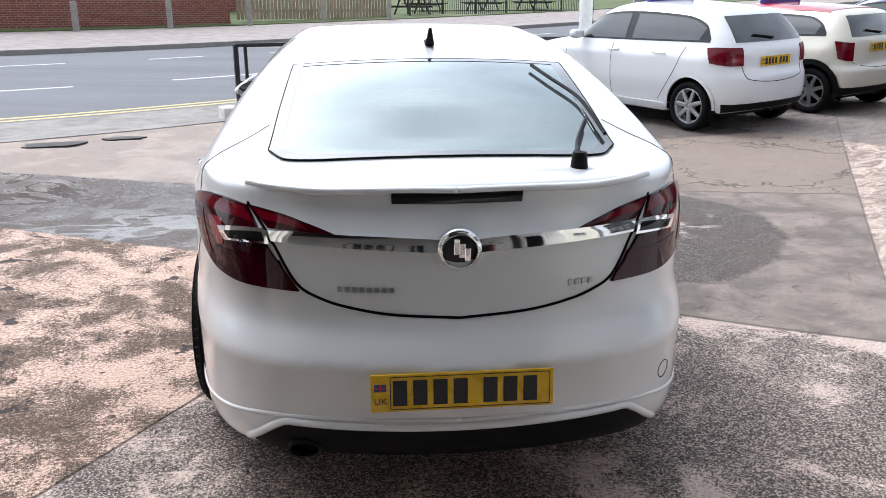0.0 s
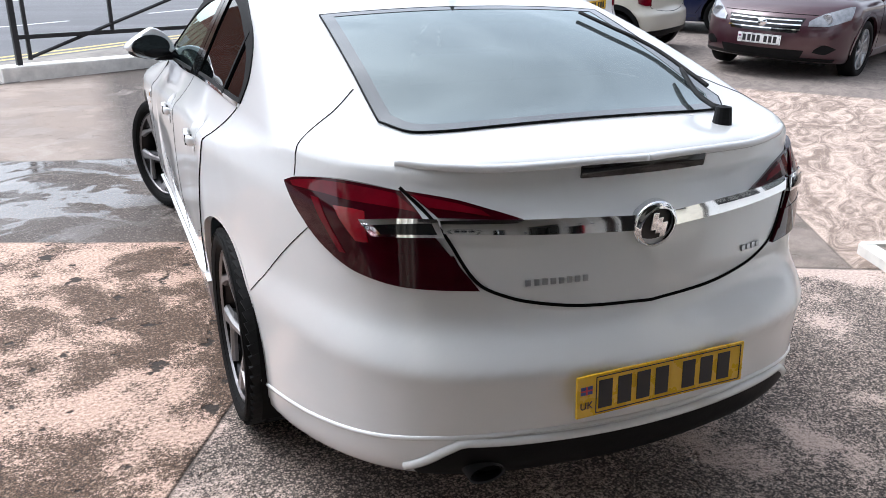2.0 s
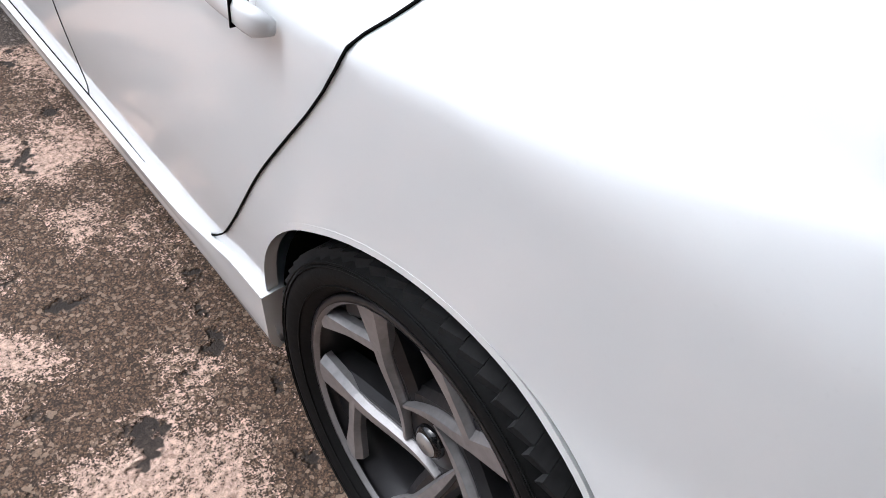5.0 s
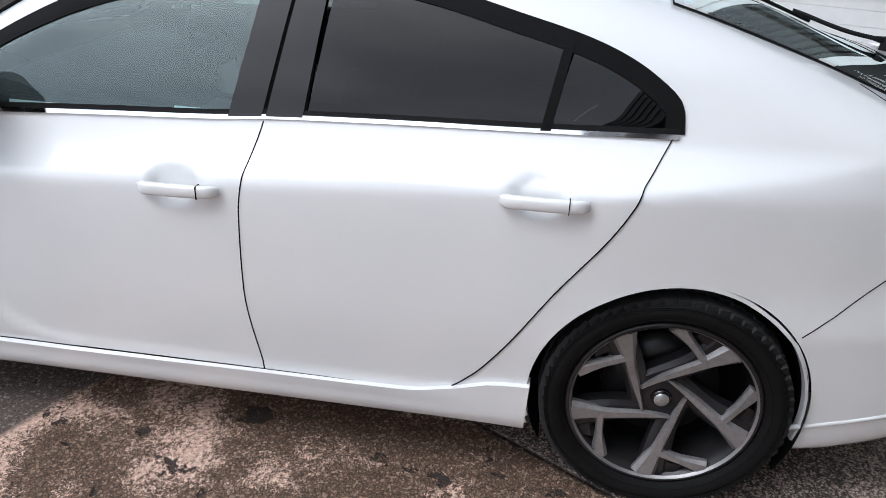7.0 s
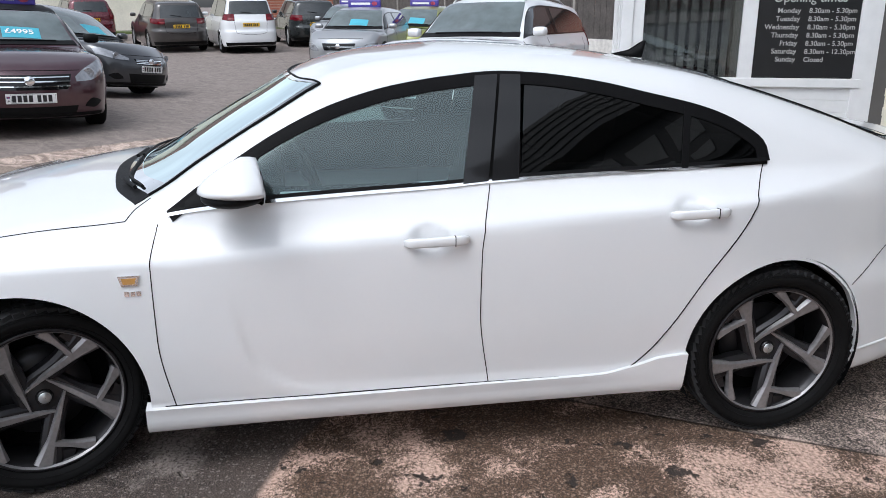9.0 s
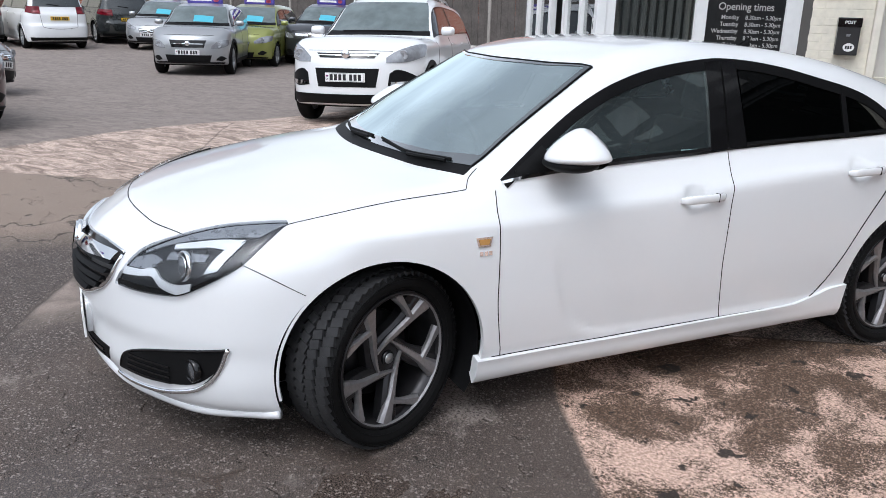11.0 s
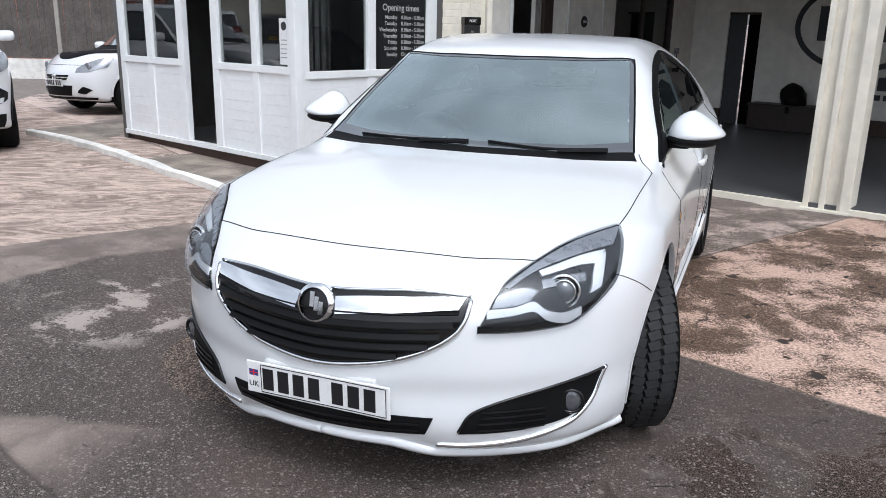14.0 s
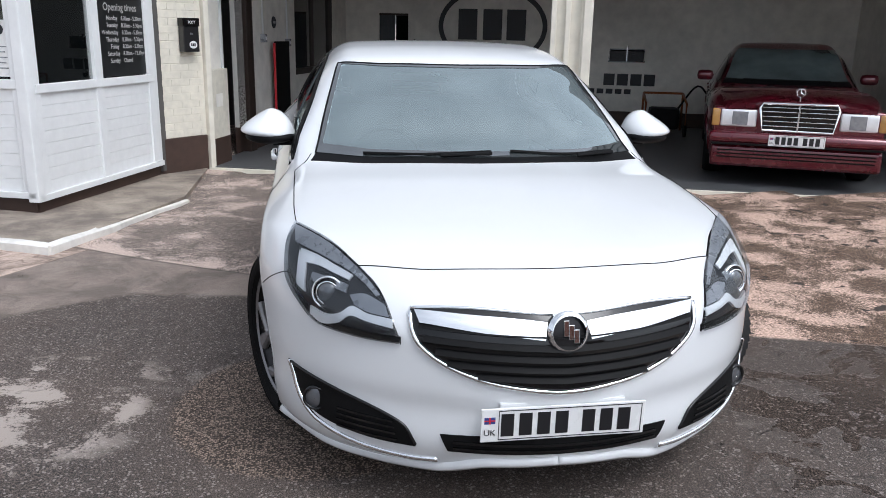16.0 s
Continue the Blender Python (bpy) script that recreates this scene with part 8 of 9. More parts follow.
def motor_car(name, m, label, material, L=4.2, W=1.76, H=1.5, wb=2.6, fo=0.85, nose_z=0.78, cowl=(0.95, 1.02), head=0.30, rear_top=-1.3, tail=None, r=0.32, roof_mid=-0.2, belt=0.97, clear=0.20,
              boot=None, res=0.04, grille=(0.32, 0.50, 0.66), low_grille=(0.42, 0.27, 0.40), lamp=(0.42, 0.78, 0.62, 0.80), rlamp=(0.52, 0.80, 0.75, 0.98), rglass=(0.58, 1.02, 1.34), plate_z=(0.48, 0.85),
              alloy=None, cladding=False, rails=False, sign=False, card=None, roof_paint=None, bars=3, chrome_bar=True, lamp_material=None, bonnet=None, fog=None, chin=0.0):
    tail = tail or [(0.1, 0.12), (0.25, 0.05), (0.5, 0.0), (0.65, 0.01), (0.75, 0.05), (0.95, 0.07), (1.05, 0.12), (H - 0.1, 0.42), (H + 0.3, 0.6)]
    spec = car_shape(L, W, H, wb, fo, nose_z, cowl, head, rear_top, tail, r, roof_mid, belt, clear, 0.05, boot)
    sh = Shell(spec)
    root = thing(name, m, label, "car", "cars parked in the yard")
    d = Dress(sh, root)
    h, w = L / 2, W / 2

    def flank(y, z):
        return (-float(sh.plan(y) * sh.sec(z) / w), y, z)

    def upper(x, y):
        b = spec["bend_front"] if y > spec["mid"] else -spec["bend_rear"]
        return (x, y, float(sh.top(y + b * min(abs(y - spec["mid"]) / 0.5, 1) * x * x)) - spec["crown"] * x * x)

    def nosed(x, z):
        return (x, float(sh.nose(z)) - 0.42 * x * x - 0.06 * (abs(x) / 0.8) ** 8, z)

    def tailed(x, z):
        return (x, float(sh.tail(z)) + 0.14 * x * x + 0.05 * (abs(x) / 0.7) ** 8, z)
    V, Q = sh.mesh(res)
    mesh_object("body", V, Q, material, root)
    xs = np.linspace(-1, 1, 9)
    # windscreen and roof
    ws = d.patch("windscreen", [upper(x * w * 0.63, head + 0.03 - 0.10 * x * x) for x in xs], [upper(x * w * 0.79, cowl[0] + 0.02 - 0.17 * x * x) for x in xs], SCREEN, 0.006, 0.012, 24, 8)
    d.patch("screen_edge", [upper(x * w * 0.79, cowl[0] - 0.03 - 0.17 * x * x) for x in xs], [upper(x * w * 0.82, cowl[0] + 0.07 - 0.17 * x * x) for x in xs], BLACK, 0.009, 0.012, 24, 3, ws)
    for x0, x1 in ((0.55, 0.0), (0.0, -0.55)):
        part("wiper", tube([(p[0], p[1], p[2] + 0.02) for p in (upper(x * w, cowl[0] - 0.02 - 0.16 * (x * 1.2) ** 2) for x in np.linspace(x0, x1, 6))], 0.009, 5), BLACK, ws)
    if roof_paint:
        d.patch("roof_panel", [upper(x * w * 0.66, head - 0.02) for x in xs], [upper(x * w * 0.66, rear_top - 0.15) for x in xs], roof_paint, 0.006, 0.02, 20, 10, None, "red painted roof")
    # side glass
    yf, yr = cowl[0] - 0.10, -h + 0.42
    zt = H - 0.125
    for s in (False, True):
        A = [(yf, belt + 0.035), ((yf + head) / 2, (belt + zt) / 2 + 0.06), (head - 0.04, zt - 0.03), (roof_mid, zt), (rear_top + 0.1, zt - 0.03), (yr + 0.12, (zt + belt) / 2 + 0.06), (yr, belt + 0.10)]
        B = [(yf, belt + 0.02), (roof_mid, belt + 0.035), (yr, belt + 0.06)]
        if boot:
            A[-2:] = [(rear_top - 0.25, zt - 0.16), (rear_top - 0.45, belt + 0.08)]
            B[-1] = (rear_top - 0.45, belt + 0.05)
        d.patch("window_surround", [flank(*q) for q in A], [flank(*q) for q in B], GLOSS, 0.004, 0.012, 40, 6, None, "", s)
        la, lb = smooth_line(A, 60), smooth_line(B, 60)
        for n, a, b in (("front_side_window", 0.06, 0.44), ("rear_side_window", 0.48, 0.94)):
            i, j = int(a * 60), int(b * 60)
            lo = [q + (0, 0.018) for q in lb[i:j]]
            hi = [(y, max(z - 0.028, l[1] + 0.012)) for (y, z), l in zip(la[i:j], lo)]
            d.patch(n, [flank(*q) for q in hi], [flank(*q) for q in lo], FARGLASS, 0.008, 0.006, 20, 6, None, "", s)
        d.seam("panel_gap", [flank(0.02, belt), flank(0.0, 0.6), flank(-0.02, clear + 0.12)], 0.007, None, None, s, 0.002, 20)
        d.seam("panel_gap", [flank(cowl[0] - 0.05, belt - 0.02), flank(cowl[0] + 0.02, 0.6), flank(cowl[0] - 0.04, clear + 0.12)], 0.007, None, None, s, 0.002, 20)
        d.seam("panel_gap", [flank(-h + 0.75, belt), flank(-h + 0.85, 0.75), flank(-h + 1.12, clear + 0.14)], 0.007, None, None, s, 0.002, 20)
        d.patch("sill", [flank(q, clear + 0.10) for q in np.linspace(h - fo - r - 0.1, h - fo - wb + r + 0.1, 6)], [flank(q, clear - 0.01) for q in np.linspace(h - fo - r - 0.1, h - fo - wb + r + 0.1, 6)], BLACK if cladding else material, 0.012, 0.02, 16, 3, None, "", s)
        for ay, az, ar in spec["arches"]:
            aa = np.linspace(radians(-5), radians(185), 30)
            d.patch("arch_lip", [flank(ay + (ar + (0.055 if cladding else 0.022)) * math.cos(a), az + (ar + (0.055 if cladding else 0.022)) * math.sin(a)) for a in aa],
                    [flank(ay + (ar - 0.015) * math.cos(a), az + (ar - 0.015) * math.sin(a)) for a in aa], BLACK if cladding else material, 0.008, 0.03, 30, 3, None, "", s)
            k = 1 if s else -1
            ln = lathe([(ar - 0.015, k * (w - 0.03)), (ar - 0.015, k * (w - 0.29)), (0.02, k * (w - 0.29))], 28)
            bmesh.ops.delete(ln, geom=[f for f in ln.faces if f.calc_center_median().z < -0.06], context="FACES")
            bmesh.ops.transform(ln, matrix=Matrix.Translation((0, ay, az)), verts=ln.verts)
            part("arch_liner", ln, BLACK, root, "", True)
            road_wheel(root, Matrix.Translation((k * (w - 0.115), ay, r)) @ pose(0, 0, 0, 20 + 30 * (ay > 0), 0, 0), r, -k, alloy or SILVER)
        k = 1 if s else -1
        b = boxed(k * (w - 0.05), k * (w + 0.14), yf - 0.27, yf - 0.13, belt + 0.02, belt + 0.14, 0.05)
        part("door_mirror", b, roof_paint or material, root, "", True)
        for yy in (0.12 - 0.05, -0.75):
            q = d.onto(np.array([flank(yy, belt - 0.10), flank(yy - 0.2, belt - 0.095)]) * (-k, 1, 1) * (1, 1, 1), 0.022)
            part("door_handle", tube([tuple(q[0]), tuple(q[1])], 0.013, 6), material, root)
        # lamps
        x0, x1, z0, z1 = lamp
        lm = d.patch("headlamp", [nosed(-x0, z0 + 0.30 * (z1 - z0)), nosed(-(x0 + x1) / 2, z1 - 0.02), (-x1, nosed(-x1, z1)[1] - 0.14, z1)], [nosed(-x0, z0), nosed(-(x0 + x1) / 2, z0 + 0.005), (-x1, nosed(-x1, z0)[1] - 0.10, z0 + 0.35 * (z1 - z0))],
                     lamp_material or CLEARLAMP, 0.010, 0.02, 18, 6, None, "clear headlamp", s)
        c = d.onto(np.array([nosed(-(x0 + x1) / 2, (z0 + z1) / 2 - 0.01)]) * (k * -1, 1, 1), 0.014)[0]
        lens = lathe([(0.062, -0.01), (0.058, 0.01), (0.05, 0.004), (0.001, 0.012)], 20)
        bmesh.ops.transform(lens, matrix=Matrix.Translation(c) @ pose(0, 0, 0, 0, 0, 90), verts=lens.verts)
        part("projector", lens, GREYPL, lm, "", True)
        x0, x1, z0, z1 = rlamp
        rl = d.patch("tail_lamp", [tailed(-x0, z1), tailed(-(x0 + x1) / 2, z1 + 0.005), (-x1, tailed(-x1, z1)[1] + 0.10, z1 + 0.01)], [tailed(-x0, z0), tailed(-(x0 + x1) / 2, z0), (-x1, tailed(-x1, z0)[1] + 0.06, z0 + 0.03)], RED, 0.012, 0.02, 16, 6, None, "red rear lamp", s)
        d.patch("lamp_strip", [tailed(-x0 - 0.02, z0 + 0.45 * (z1 - z0)), tailed(-(x0 + x1) / 2, z0 + 0.45 * (z1 - z0))], [tailed(-x0 - 0.02, z0 + 0.2 * (z1 - z0)), tailed(-(x0 + x1) / 2, z0 + 0.2 * (z1 - z0))], BRIGHT_RED, 0.015, 0.006, 8, 3, rl, "", s)
        xf = low_grille[0]
        f0, f1, g0, g1 = fog or (xf + 0.08, xf + 0.30, 0.33, 0.44)
        fp = d.patch("fog_pocket", [nosed(-f0 - 0.02, g1 - 0.05), nosed(-f0 - 0.10, g1), nosed(-f1, g0 + 0.55 * (g1 - g0))], [nosed(-f0, g0 + 0.02), nosed(-(f0 + f1) / 2, g0), nosed(-f1 + 0.02, g0 + 0.05)], BLACK, 0.006, 0.012, 14, 5, None, "", s)
        if fog:
            d.patch("fog_lens", [nosed(-f0 - 0.04, g0 + 0.07), nosed(-f1 + 0.06, g0 + 0.075)], [nosed(-f0 - 0.03, g0 + 0.02), nosed(-f1 + 0.08, g0 + 0.02)], CHROME, 0.010, 0.01, 10, 4, fp, "chrome fog lamp", s)
        if rails:
            part("roof_rail", tube([(k * w * 0.60, y, upper(w * 0.6, y)[2] + q) for y, q in ((head - 0.1, -0.01), (head - 0.25, 0.045), (roof_mid, 0.05), (rear_top + 0.1, 0.045), (rear_top - 0.1, -0.01))], 0.014, 6), SILVER, root, "", True)
    # front face
    gx, g0, g1 = grille
    gr = d.patch("grille", [nosed(x * gx, g1) for x in xs], [nosed(x * gx * 0.86, g0) for x in xs], GLOSS, 0.006, 0.012, 24, 5, None, "dark radiator grille")
    for i in range(bars):
        z = g0 + (i + 0.7) / (bars + 0.4) * (g1 - g0)
        d.seam("grille_bar", [nosed(x * gx * 0.93, z) for x in xs], 0.014, CHROME if chrome_bar else BLACK, gr, False, 0.012, 20)
    mark = lathe([(0.001, 0.016), (0.045, 0.014), (0.055, 0.0)], 22)
    bmesh.ops.transform(mark, matrix=Matrix.Translation((0, float(sh.nose((g0 + g1) / 2)) + 0.006, (g0 + g1) / 2 + 0.01)) @ pose(0, 0, 0, 0, 0, 90), verts=mark.verts)
    part("emblem", mark, CHROME, gr, "", True)
    lx, l0, l1 = low_grille
    d.patch("lower_grille", [nosed(x * lx, l1) for x in xs], [nosed(x * lx * 0.9, l0) for x in xs], BLACK, 0.005, 0.012, 20, 4, None, "black lower intake")
    d.patch("front_lip", [nosed(x * (w - 0.12), clear + 0.07 + chin) for x in xs], [nosed(x * (w - 0.14), clear + 0.02) for x in xs], BLACK, 0.012, 0.03, 24, 3)
    d.seam("panel_gap", [nosed(x * w * 0.62, nose_z + 0.01 - 0.02 * x * x) for x in xs], 0.007, None, None, False, 0.002, 24)
    if bonnet:
        d.patch("bonnet_panel", [upper(x * w * 0.80, cowl[0] + 0.09 - 0.16 * x * x) for x in xs], [upper(x * w * 0.66, h - 0.20 - 0.30 * x * x) for x in xs], bonnet, 0.005, 0.01, 20, 10, None, "black bonnet")
    # rear face
    bx, b0, b1 = rglass
    rg = d.patch("rear_window", [tailed(x * bx * 0.90, b1) for x in xs], [tailed(x * bx, b0) for x in xs], FARGLASS, 0.006, 0.012, 24, 6)
    if boot:
        rg.data.transform(Matrix.Translation((0, 0, 0)))
    part("rear_wiper", tube([tuple(q) for q in d.onto(np.array([tailed(0.02, b0 + 0.03), tailed(-0.30, b0 + 0.07)]), 0.02)], 0.011, 5), BLACK, rg)
    d.patch("rear_lip", [tailed(x * (w - 0.10), clear + 0.16) for x in xs], [tailed(x * (w - 0.12), clear + 0.05) for x in xs], BLACK, 0.010, 0.02, 24, 3)
    d.seam("panel_gap", [tailed(-rlamp[0] - 0.02, rlamp[2]), tailed(-rlamp[0] + 0.03, 0.66), tailed(0, 0.60), tailed(rlamp[0] - 0.03, 0.66), tailed(rlamp[0] + 0.02, rlamp[2])], 0.008, None, None, False, 0.002, 40)
    number_plate(root, Matrix.Translation((0, float(sh.nose(plate_z[0])) + 0.012, plate_z[0])) @ pose(0, 0, 0, 0, 0, 180), PLATE_W, "white front number plate")
    number_plate(root, Matrix.Translation((0, float(sh.tail(plate_z[1])) - 0.014, plate_z[1])), PLATE_Y, "yellow rear number plate")
    part("underbody", boxed(-w + 0.25, w - 0.25, -h + 0.3, h - 0.4, clear - 0.02, clear + 0.1), BLACK, root)
    if sign:
        sg = part("roof_sign", boxed(-0.42, 0.42, roof_mid - 0.05, roof_mid + 0.05, H - 0.02, H + 0.17, 0.03), SIGNBLUE, root, "violet roof sign with pale lettering bars", True)
        for f in (-1, 1):
            part("sign_bar", boxed(-0.16, 0.34, roof_mid + f * 0.052, roof_mid + f * 0.055, H + 0.045, H + 0.10), PLATE_W, sg)
            part("sign_blob", slab([(-0.27 + 0.07 * math.cos(a), 0.05 * math.sin(a)) for a in np.linspace(0, 6.28, 15)[:-1]], -0.056, 0.056, Matrix.Translation((0, roof_mid, H + 0.075)) @ pose(0, 0, 0, 90, 0, 0)), SIGNPINK, sg)
    if card:
        cx = -0.10
        A = [upper(q, (head * 0.45 + cowl[0] * 0.55)) for q in (cx - 0.24, cx + 0.20)]
        B = [upper(q, (head * 0.12 + cowl[0] * 0.88) - 0.02) for q in (cx - 0.24, cx + 0.20)]
        pc = d.patch("price_card", A, B, CARD, 0.010, 0.004, 8, 6, ws, "turquoise windscreen price card")
        if card != "plain":
            a0, b0_ = Vector(A[0]), Vector(B[0])
            dirx, up = -(Vector(A[1]) - a0).normalized(), (a0 - b0_).normalized()
            nrm = dirx.cross(up)
            o = Vector(A[1]).lerp(Vector(B[1]), 0.62) + nrm * 0.02 + dirx * 0.03
            mm = Matrix(((dirx.x, up.x, nrm.x, o.x), (dirx.y, up.y, nrm.y, o.y), (dirx.z, up.z, nrm.z, o.z), (0, 0, 0, 1)))
            writing("price_letters", card, 0.135, PLATE_W, pc, mm, 0.001, "LEFT", "", 0.002)
    return root


MAROON = paint("maroon_lacquer", (0.045, 0.010, 0.018), 0.35, 0.28, 0.5)
CHARCOAL = paint("charcoal_lacquer", (0.030, 0.032, 0.037), 0.4, 0.28, 0.5)
CREAMP = paint("cream_lacquer", (0.66, 0.62, 0.52), 0.0, 0.3, 0.3)
REDROOF = paint("red_lacquer", (0.36, 0.012, 0.022), 0.1, 0.3, 0.4)
NAVYP = paint("navy_lacquer", (0.012, 0.020, 0.075), 0.3, 0.28, 0.4)
SILVERP = paint("silver_lacquer", (0.36, 0.37, 0.38), 0.6, 0.30, 0.4)
GREENP = paint("olive_green_lacquer", (0.22, 0.24, 0.05), 0.4, 0.30, 0.4)
BROWNP = paint("dark_brown_lacquer", (0.040, 0.035, 0.033), 0.45, 0.28, 0.4)
BLACKP = paint("black_green_lacquer", (0.014, 0.018, 0.018), 0.3, 0.25, 0.4)
WINE = paint("wine_red_lacquer", (0.11, 0.006, 0.016), 0.35, 0.26, 0.3)
TAIL_FLAT = [(0.1, 0.14), (0.25, 0.05), (0.5, 0.0), (0.68, 0.0), (0.75, 0.04), (1.0, 0.06), (1.08, 0.10), (1.45, 0.24), (1.9, 0.36)]

RA = Vector((0.92, 0.39))
motor_car("hatchback_car", stand(*entry(4.1, 6.52), -0.44, 0.896, 1.25), "small white five-door hatchback with silver wheels seen from behind", WHITE, L=3.95, W=1.70, H=1.51, wb=2.51, fo=0.82, nose_z=0.80, cowl=(0.95, 1.05), head=0.35, rear_top=-1.15,
          r=0.30, belt=1.0, rlamp=(0.52, 0.80, 0.80, 1.0), rglass=(0.58, 1.06, 1.36), plate_z=(0.45, 0.84), sign=True, res=0.035, alloy=SILVER)
motor_car("small_hatchback", stand(*entry(6.12, 7.3), -0.46, 0.885, 1.2), "small cream hatchback with a red roof seen from behind", CREAMP, L=3.72, W=1.68, H=1.41, wb=2.47, fo=0.72, nose_z=0.82, cowl=(0.85, 0.98), head=0.42, rear_top=-1.2,
          tail=[(0.1, 0.14), (0.25, 0.03), (0.45, 0.0), (0.58, 0.01), (0.64, 0.06), (0.95, 0.08), (1.02, 0.12), (1.35, 0.30), (1.8, 0.45)], r=0.30, belt=0.95, rlamp=(0.55, 0.70, 0.70, 0.93), rglass=(0.56, 1.0, 1.28), plate_z=(0.42, 0.86), sign=True, roof_paint=REDROOF, cladding=True, alloy=SILVER)
motor_car("hatchback_car", stand(*entry(8.9, 8.25), -0.548, 0.832, 1.25), "dark blue hatchback with silver wheels in the row", NAVYP, L=3.97, W=1.68, H=1.46, wb=2.47, fo=0.83, r=0.31, rlamp=(0.50, 0.78, 0.80, 1.0), rglass=(0.56, 1.03, 1.33), alloy=SILVER)
motor_car("convertible_car", stand(6.36 + 1.95, 3.72 + 0.87, -0.92, -0.40, 1.3), "maroon convertible with a chrome-winged grille and black roof", MAROON, L=4.70, W=1.84, H=1.44, wb=2.70, fo=0.98, nose_z=0.80, cowl=(0.88, 1.00), head=0.20, rear_top=-0.9, r=0.34,
          boot=(-1.5, 1.02), belt=0.96, grille=(0.46, 0.56, 0.74), low_grille=(0.50, 0.23, 0.37), lamp=(0.50, 0.82, 0.64, 0.84), plate_z=(0.47, 0.85), sign=True, card="\u00a34995", rglass=(0.5, 1.05, 1.2), roof_paint=BLACK, res=0.032)
motor_car("estate_car", stand(12.5, 5.25, -0.50, -0.87, 1.3), "dark grey hatchback with white headlamps facing the yard", CHARCOAL, L=4.31, W=1.78, H=1.47, wb=2.65, fo=0.90, nose_z=0.78, cowl=(0.95, 1.0), head=0.22, r=0.32, grille=(0.34, 0.60, 0.70), lamp=(0.44, 0.82, 0.66, 0.82),
          low_grille=(0.46, 0.28, 0.44), plate_z=(0.53, 0.85), card="plain", alloy=GUNMETAL)
motor_car("compact_suv", stand(17.2, -0.75, -0.94, 0.34, 1.2), "silver compact crossover with round lamps and a price card", SILVERP, L=4.13, W=1.77, H=1.57, wb=2.53, fo=0.85, nose_z=0.92, cowl=(0.92, 1.10), head=0.30, r=0.34, belt=1.05, grille=(0.40, 0.62, 0.78), lamp=(0.50, 0.78, 0.60, 0.78),
          low_grille=(0.5, 0.28, 0.46), plate_z=(0.52, 0.9), sign=True, card="plain", cladding=True, bars=1, rglass=(0.55, 1.12, 1.42), clear=0.23)
motor_car("suv_car", stand(8.12, -2.12, -0.80, 0.60, 1.3), "white family SUV with a three-part black front and roof rails", WHITE, L=4.52, W=1.84, H=1.68, wb=2.69, fo=0.90, nose_z=0.98, cowl=(0.90, 1.17), head=0.28, r=0.355, belt=1.12, grille=(0.42, 0.86, 0.935), lamp=(0.50, 0.88, 0.80, 1.02),
          low_grille=(0.42, 0.50, 0.73), plate_z=(0.62, 0.95), fog=(0.52, 0.86, 0.50, 0.72), chin=0.10, rails=True, cladding=True, bars=1, rlamp=(0.55, 0.83, 0.95, 1.25), rglass=(0.6, 1.2, 1.55), clear=0.24, res=0.032)
motor_car("hatchback_car", stand(8.66, -7.00, 0.27, 0.96, 1.2), "small white hatchback with a black bonnet behind the cabin", WHITE, L=3.98, W=1.73, H=1.49, wb=2.51, fo=0.83, nose_z=0.80, r=0.30, grille=(0.34, 0.54, 0.62), lamp=(0.46, 0.80, 0.66, 0.86), low_grille=(0.40, 0.30, 0.46), plate_z=(0.50, 0.85), bonnet=SEAL, bars=1)
motor_car("suv_car", stand(19.9, -4.70, -0.85, 0.53, 1.3), "dark grey compact SUV by the fence with price cards", CHARCOAL, L=4.20, W=1.80, H=1.60, wb=2.60, fo=0.85, nose_z=0.95, cowl=(0.90, 1.12), head=0.28, r=0.33, belt=1.08, grille=(0.45, 0.78, 0.86), lamp=(0.48, 0.82, 0.72, 0.88), plate_z=(0.60, 0.9), sign=True, card="plain", cladding=True)
motor_car("hatchback_car", stand(19.6, -2.55, -0.88, 0.47, 1.3), "olive green hatchback with a price card", GREENP, L=4.0, W=1.72, H=1.55, wb=2.5, fo=0.82, nose_z=0.88, cowl=(0.92, 1.07), r=0.31, belt=1.02, sign=True, card="plain")
motor_car("people_carrier", stand(26.2, 5.5, 0.94, 0.35, 1.3), "dark brown people carrier seen from behind", BROWNP, L=4.78, W=1.90, H=1.66, wb=2.85, fo=0.92, r=0.345, belt=1.05, rlamp=(0.50, 0.86, 0.90, 1.06), rglass=(0.62, 1.10, 1.48), plate_z=(0.5, 0.83), tail=TAIL_FLAT, rear_top=-1.7)
motor_car("people_carrier", stand(25.6, 3.05, 0.965, 0.26, 1.3), "tall white people carrier with a dark rear window", WHITE, L=4.80, W=1.80, H=1.78, wb=2.95, fo=0.90, nose_z=0.92, cowl=(1.25, 1.12), head=0.55, r=0.335, belt=1.08, rlamp=(0.50, 0.84, 1.02, 1.22), rglass=(0.66, 1.22, 1.62), plate_z=(0.5, 0.90), tail=TAIL_FLAT, rear_top=-1.9)
motor_car("suv_car", stand(28.0, 0.85, 0.97, 0.22, 1.3), "black family SUV with red rear lamps and a roof sign", BLACKP, L=4.50, W=1.84, H=1.66, wb=2.65, fo=0.92, r=0.35, belt=1.08, rlamp=(0.50, 0.86, 0.92, 1.10), rglass=(0.60, 1.14, 1.46), plate_z=(0.5, 0.80), tail=TAIL_FLAT, rear_top=-1.6, sign=True)
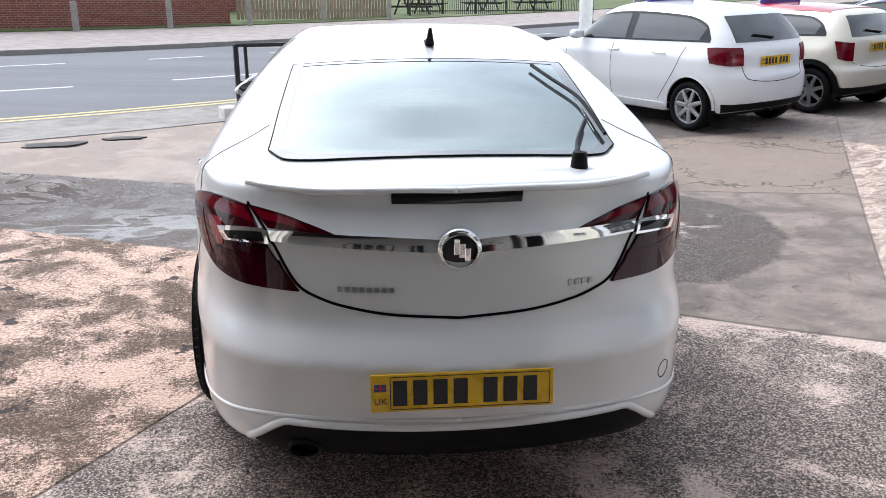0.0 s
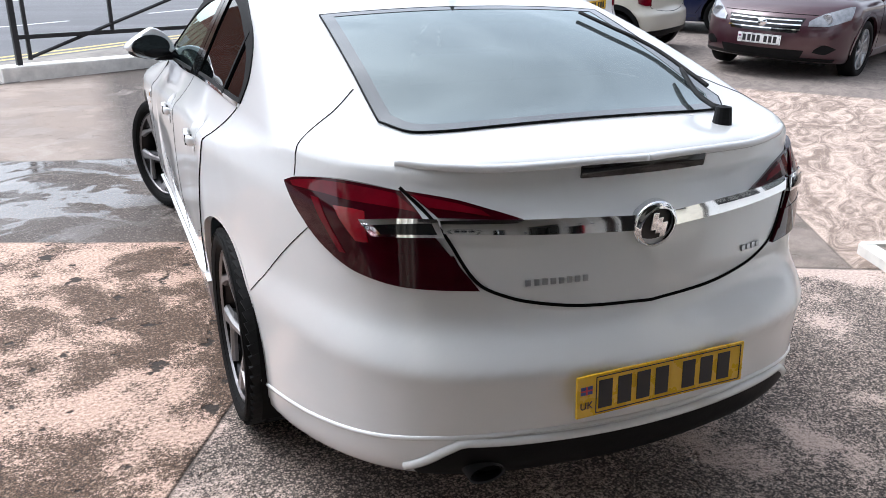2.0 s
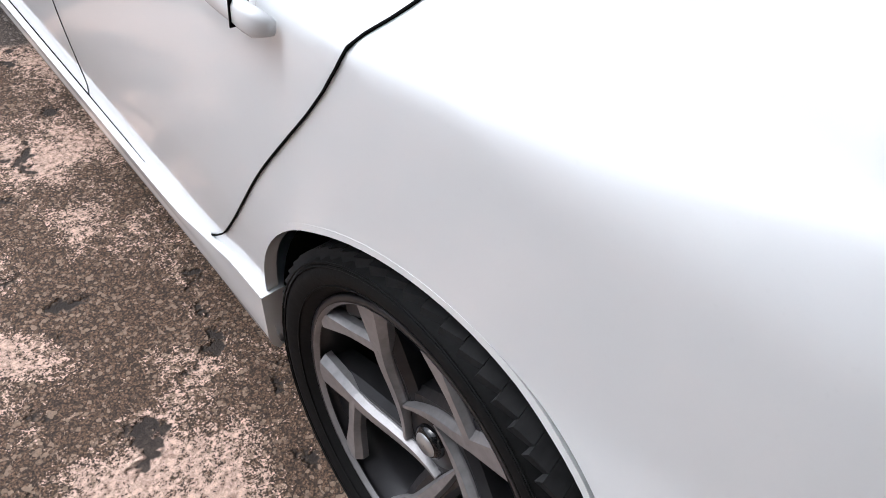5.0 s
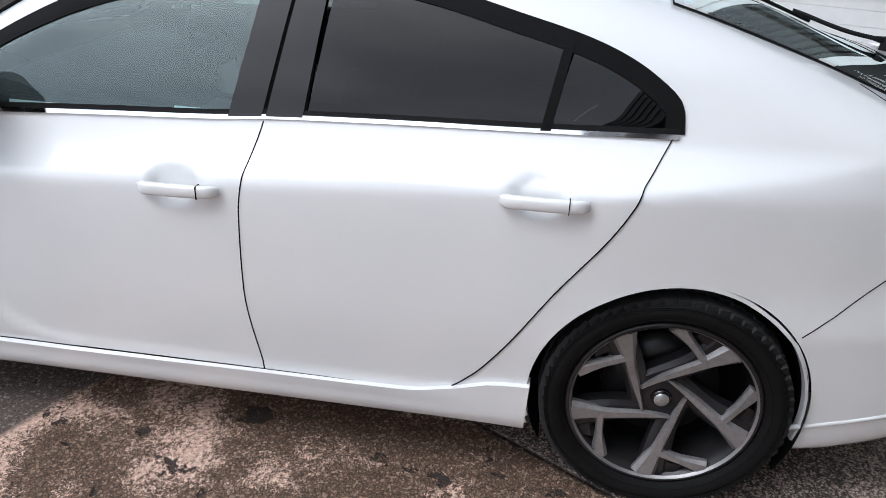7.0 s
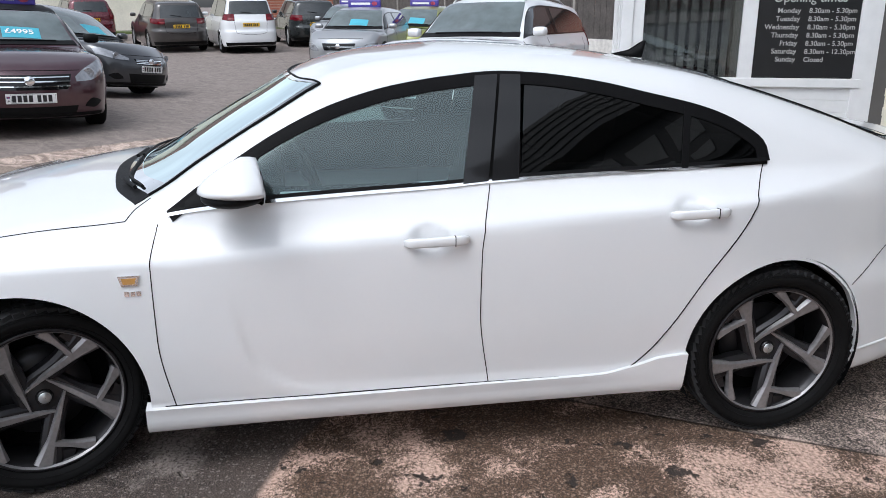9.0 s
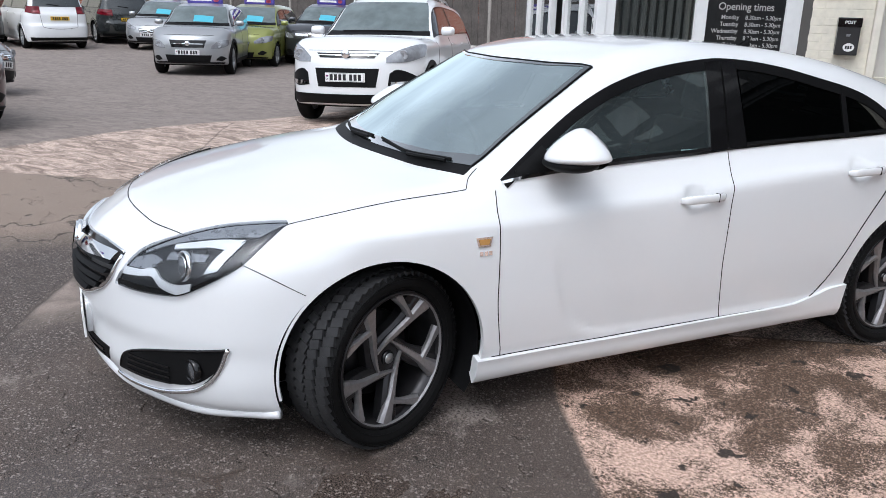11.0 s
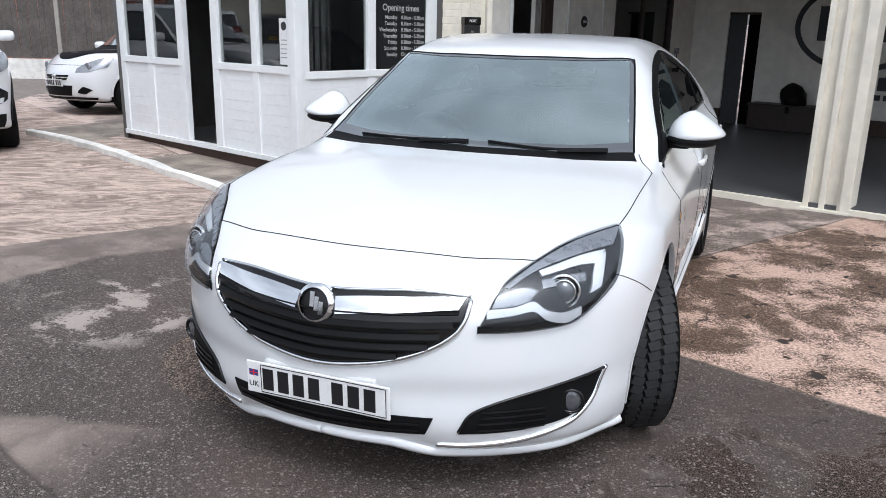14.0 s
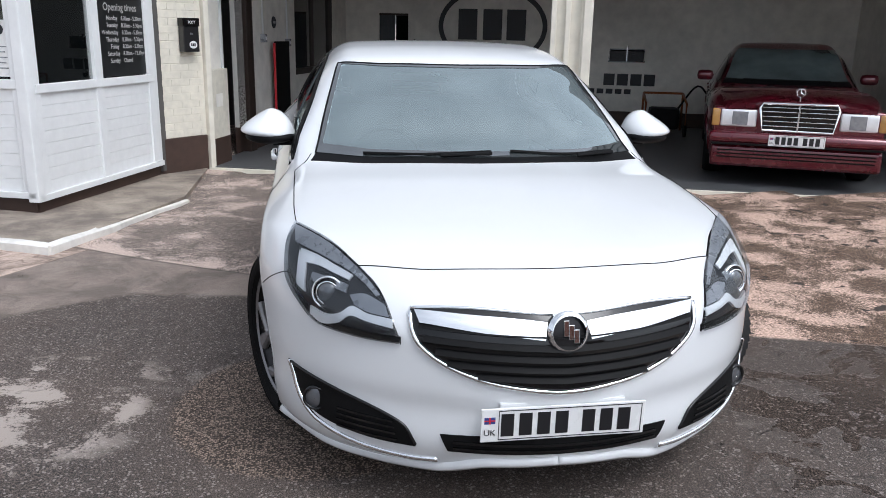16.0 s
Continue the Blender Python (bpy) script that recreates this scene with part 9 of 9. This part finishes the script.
motor_car("people_carrier", stand(31.5, 9.7, 0.90, 0.42, 1.3), "dark red people carrier beyond the row", WINE, L=4.60, W=1.83, H=1.66, wb=2.75, fo=0.92, r=0.33, belt=1.05, rlamp=(0.62, 0.84, 0.85, 1.20), rglass=(0.6, 1.12, 1.5), plate_z=(0.5, 0.83), tail=TAIL_FLAT, rear_top=-1.6)
motor_car("hatchback_car", stand(*entry(14.5, 31.0), 0.811, 0.577, 1.3), "dark hatchback passing-side parked across the road", CHARCOAL, L=4.0, W=1.7, H=1.45, res=0.05)
motor_car("hatchback_car", stand(25.0, -0.75, -0.92, 0.39, 1.2), "pale grey hatchback with a roof sign facing the yard", SILVERP, L=4.0, W=1.72, H=1.50, wb=2.5, fo=0.82, res=0.05, sign=True, card="plain")
MERC = P0 + GA * 6.45 + GB * 2.55
saloon = motor_car("saloon_car", Matrix.Translation((MERC.x, MERC.y, 0.07)) @ Matrix.Rotation(radians(-27), 4, "Z"), "glossy wine-red classic saloon with upright chrome grille in the garage", WINE, L=4.65, W=1.74, H=1.43, wb=2.80, fo=0.86, nose_z=0.86, cowl=(0.78, 0.98), head=0.12, rear_top=-0.85,
                   boot=(-1.35, 1.0), r=0.315, belt=0.95, grille=(0.28, 0.60, 0.84), low_grille=(0.6, 0.25, 0.33), lamp=(0.36, 0.80, 0.62, 0.80), plate_z=(0.50, 0.8), bars=7, rglass=(0.5, 1.05, 1.2), res=0.035, lamp_material=GREYPL)
for o in [q for q in saloon.children if q.name.split(".")[0] in ("headlamp", "grille", "lower_grille", "fog_pocket", "front_lip", "emblem")] + [q for q in saloon.children if q.get("label") == "white front number plate"]:
    for c in (*o.children_recursive, o):
        bpy.data.objects.remove(c)
part("front_panel", boxed(-0.80, 0.80, 1.98, 2.335, 0.50, 0.80, 0.035), WINE, saloon, "", True)
hood = bmesh.new()
for y, z, w in ((1.55, 0.955, 0.74), (2.0, 0.925, 0.74), (2.25, 0.885, 0.72), (2.345, 0.84, 0.70), (2.345, 0.79, 0.70)):
    for x in (-w, -0.30, 0.30, w):
        hood.verts.new((x, y, z + (0.012 if abs(x) < 0.4 else -0.025)))
hood.verts.ensure_lookup_table()
for i in range(4):
    for j in range(3):
        hood.faces.new([hood.verts[q] for q in (4 * i + j, 4 * i + j + 1, 4 * i + j + 5, 4 * i + j + 4)])
bmesh.ops.solidify(hood, geom=hood.faces, thickness=0.03)
bmesh.ops.recalc_face_normals(hood, faces=hood.faces)
part("bonnet", hood, WINE, saloon, "flat wine-red bonnet with a raised middle", True)
for k in (-1, 1):
    lm = part("headlamp", boxed(*sorted((k * 0.385, k * 0.73)), 2.27, 2.350, 0.60, 0.775, 0.02), LAMP_WHITE, saloon, "large upright rectangular headlamp", True)
    part("reflector_bowl", boxed(*sorted((k * 0.47, k * 0.62)), 2.345, 2.356, 0.62, 0.755, 0.004), CLEARLAMP, lm)
    part("indicator", boxed(*sorted((k * 0.735, k * 0.815)), 2.22, 2.340, 0.60, 0.775, 0.015), AMBER, lm, "amber and white indicator", True)
gr = part("grille", slab([(-0.33, 0.575), (0.33, 0.575), (0.365, 0.80), (0.34, 0.845), (-0.34, 0.845), (-0.365, 0.80)], -2.375, -2.32, pose(0, 0, 0, 90, 0, 0)), GLOSS, saloon, "upright radiator grille with chrome bars")
part("grille_frame", tube([(x, 2.372, z) for x, z in ((-0.33, 0.575), (0.33, 0.575), (0.365, 0.80), (0.34, 0.845), (-0.34, 0.845), (-0.365, 0.80))], 0.014, 8, True), CHROME, gr, "", True)
for z in (0.625, 0.672, 0.719, 0.766, 0.808):
    part("grille_bar", boxed(-0.345, 0.345, 2.372, 2.380, z - 0.004, z + 0.004, 0.002), CHROME, gr)
part("grille_bar", boxed(-0.008, 0.008, 2.372, 2.384, 0.58, 0.84, 0.003), CHROME, gr)
part("bonnet_star", tube([(0, 2.30, 0.87), (0, 2.30, 0.915)], 0.006, 6), CHROME, saloon)
part("star_ring", tube([(0.040 * math.cos(a), 2.30, 0.955 + 0.040 * math.sin(a)) for a in np.linspace(0, 2 * math.pi, 17)[:-1]], 0.005, 5, True), CHROME, saloon)
for i in range(3):
    a = radians(90 + 120 * i)
    part("star_arm", tube([(0, 2.30, 0.955), (0.040 * math.cos(a), 2.30, 0.955 + 0.040 * math.sin(a))], [0.007, 0.002], 5), CHROME, saloon)
bumper = part("front_bumper", boxed(-0.835, 0.835, 2.10, 2.44, 0.43, 0.555, 0.05), WINE, saloon, "wine-red bumper with a rubbing strip", True)
part("rubbing_strip", boxed(-0.80, 0.80, 2.432, 2.446, 0.425, 0.447, 0.004), BLACK, bumper)
part("front_apron", boxed(-0.80, 0.80, 2.08, 2.40, 0.20, 0.425, 0.04), WINE, saloon, "", True)
for z in (0.29, 0.325, 0.36):
    part("apron_slot", boxed(-0.74, 0.74, 2.395, 2.403, z, z + 0.014, 0.002), BLACK, saloon)
number_plate(saloon, Matrix.Translation((0, 2.452, 0.49)) @ pose(0, 0, 0, 0, 0, 180), PLATE_W, "white front number plate")
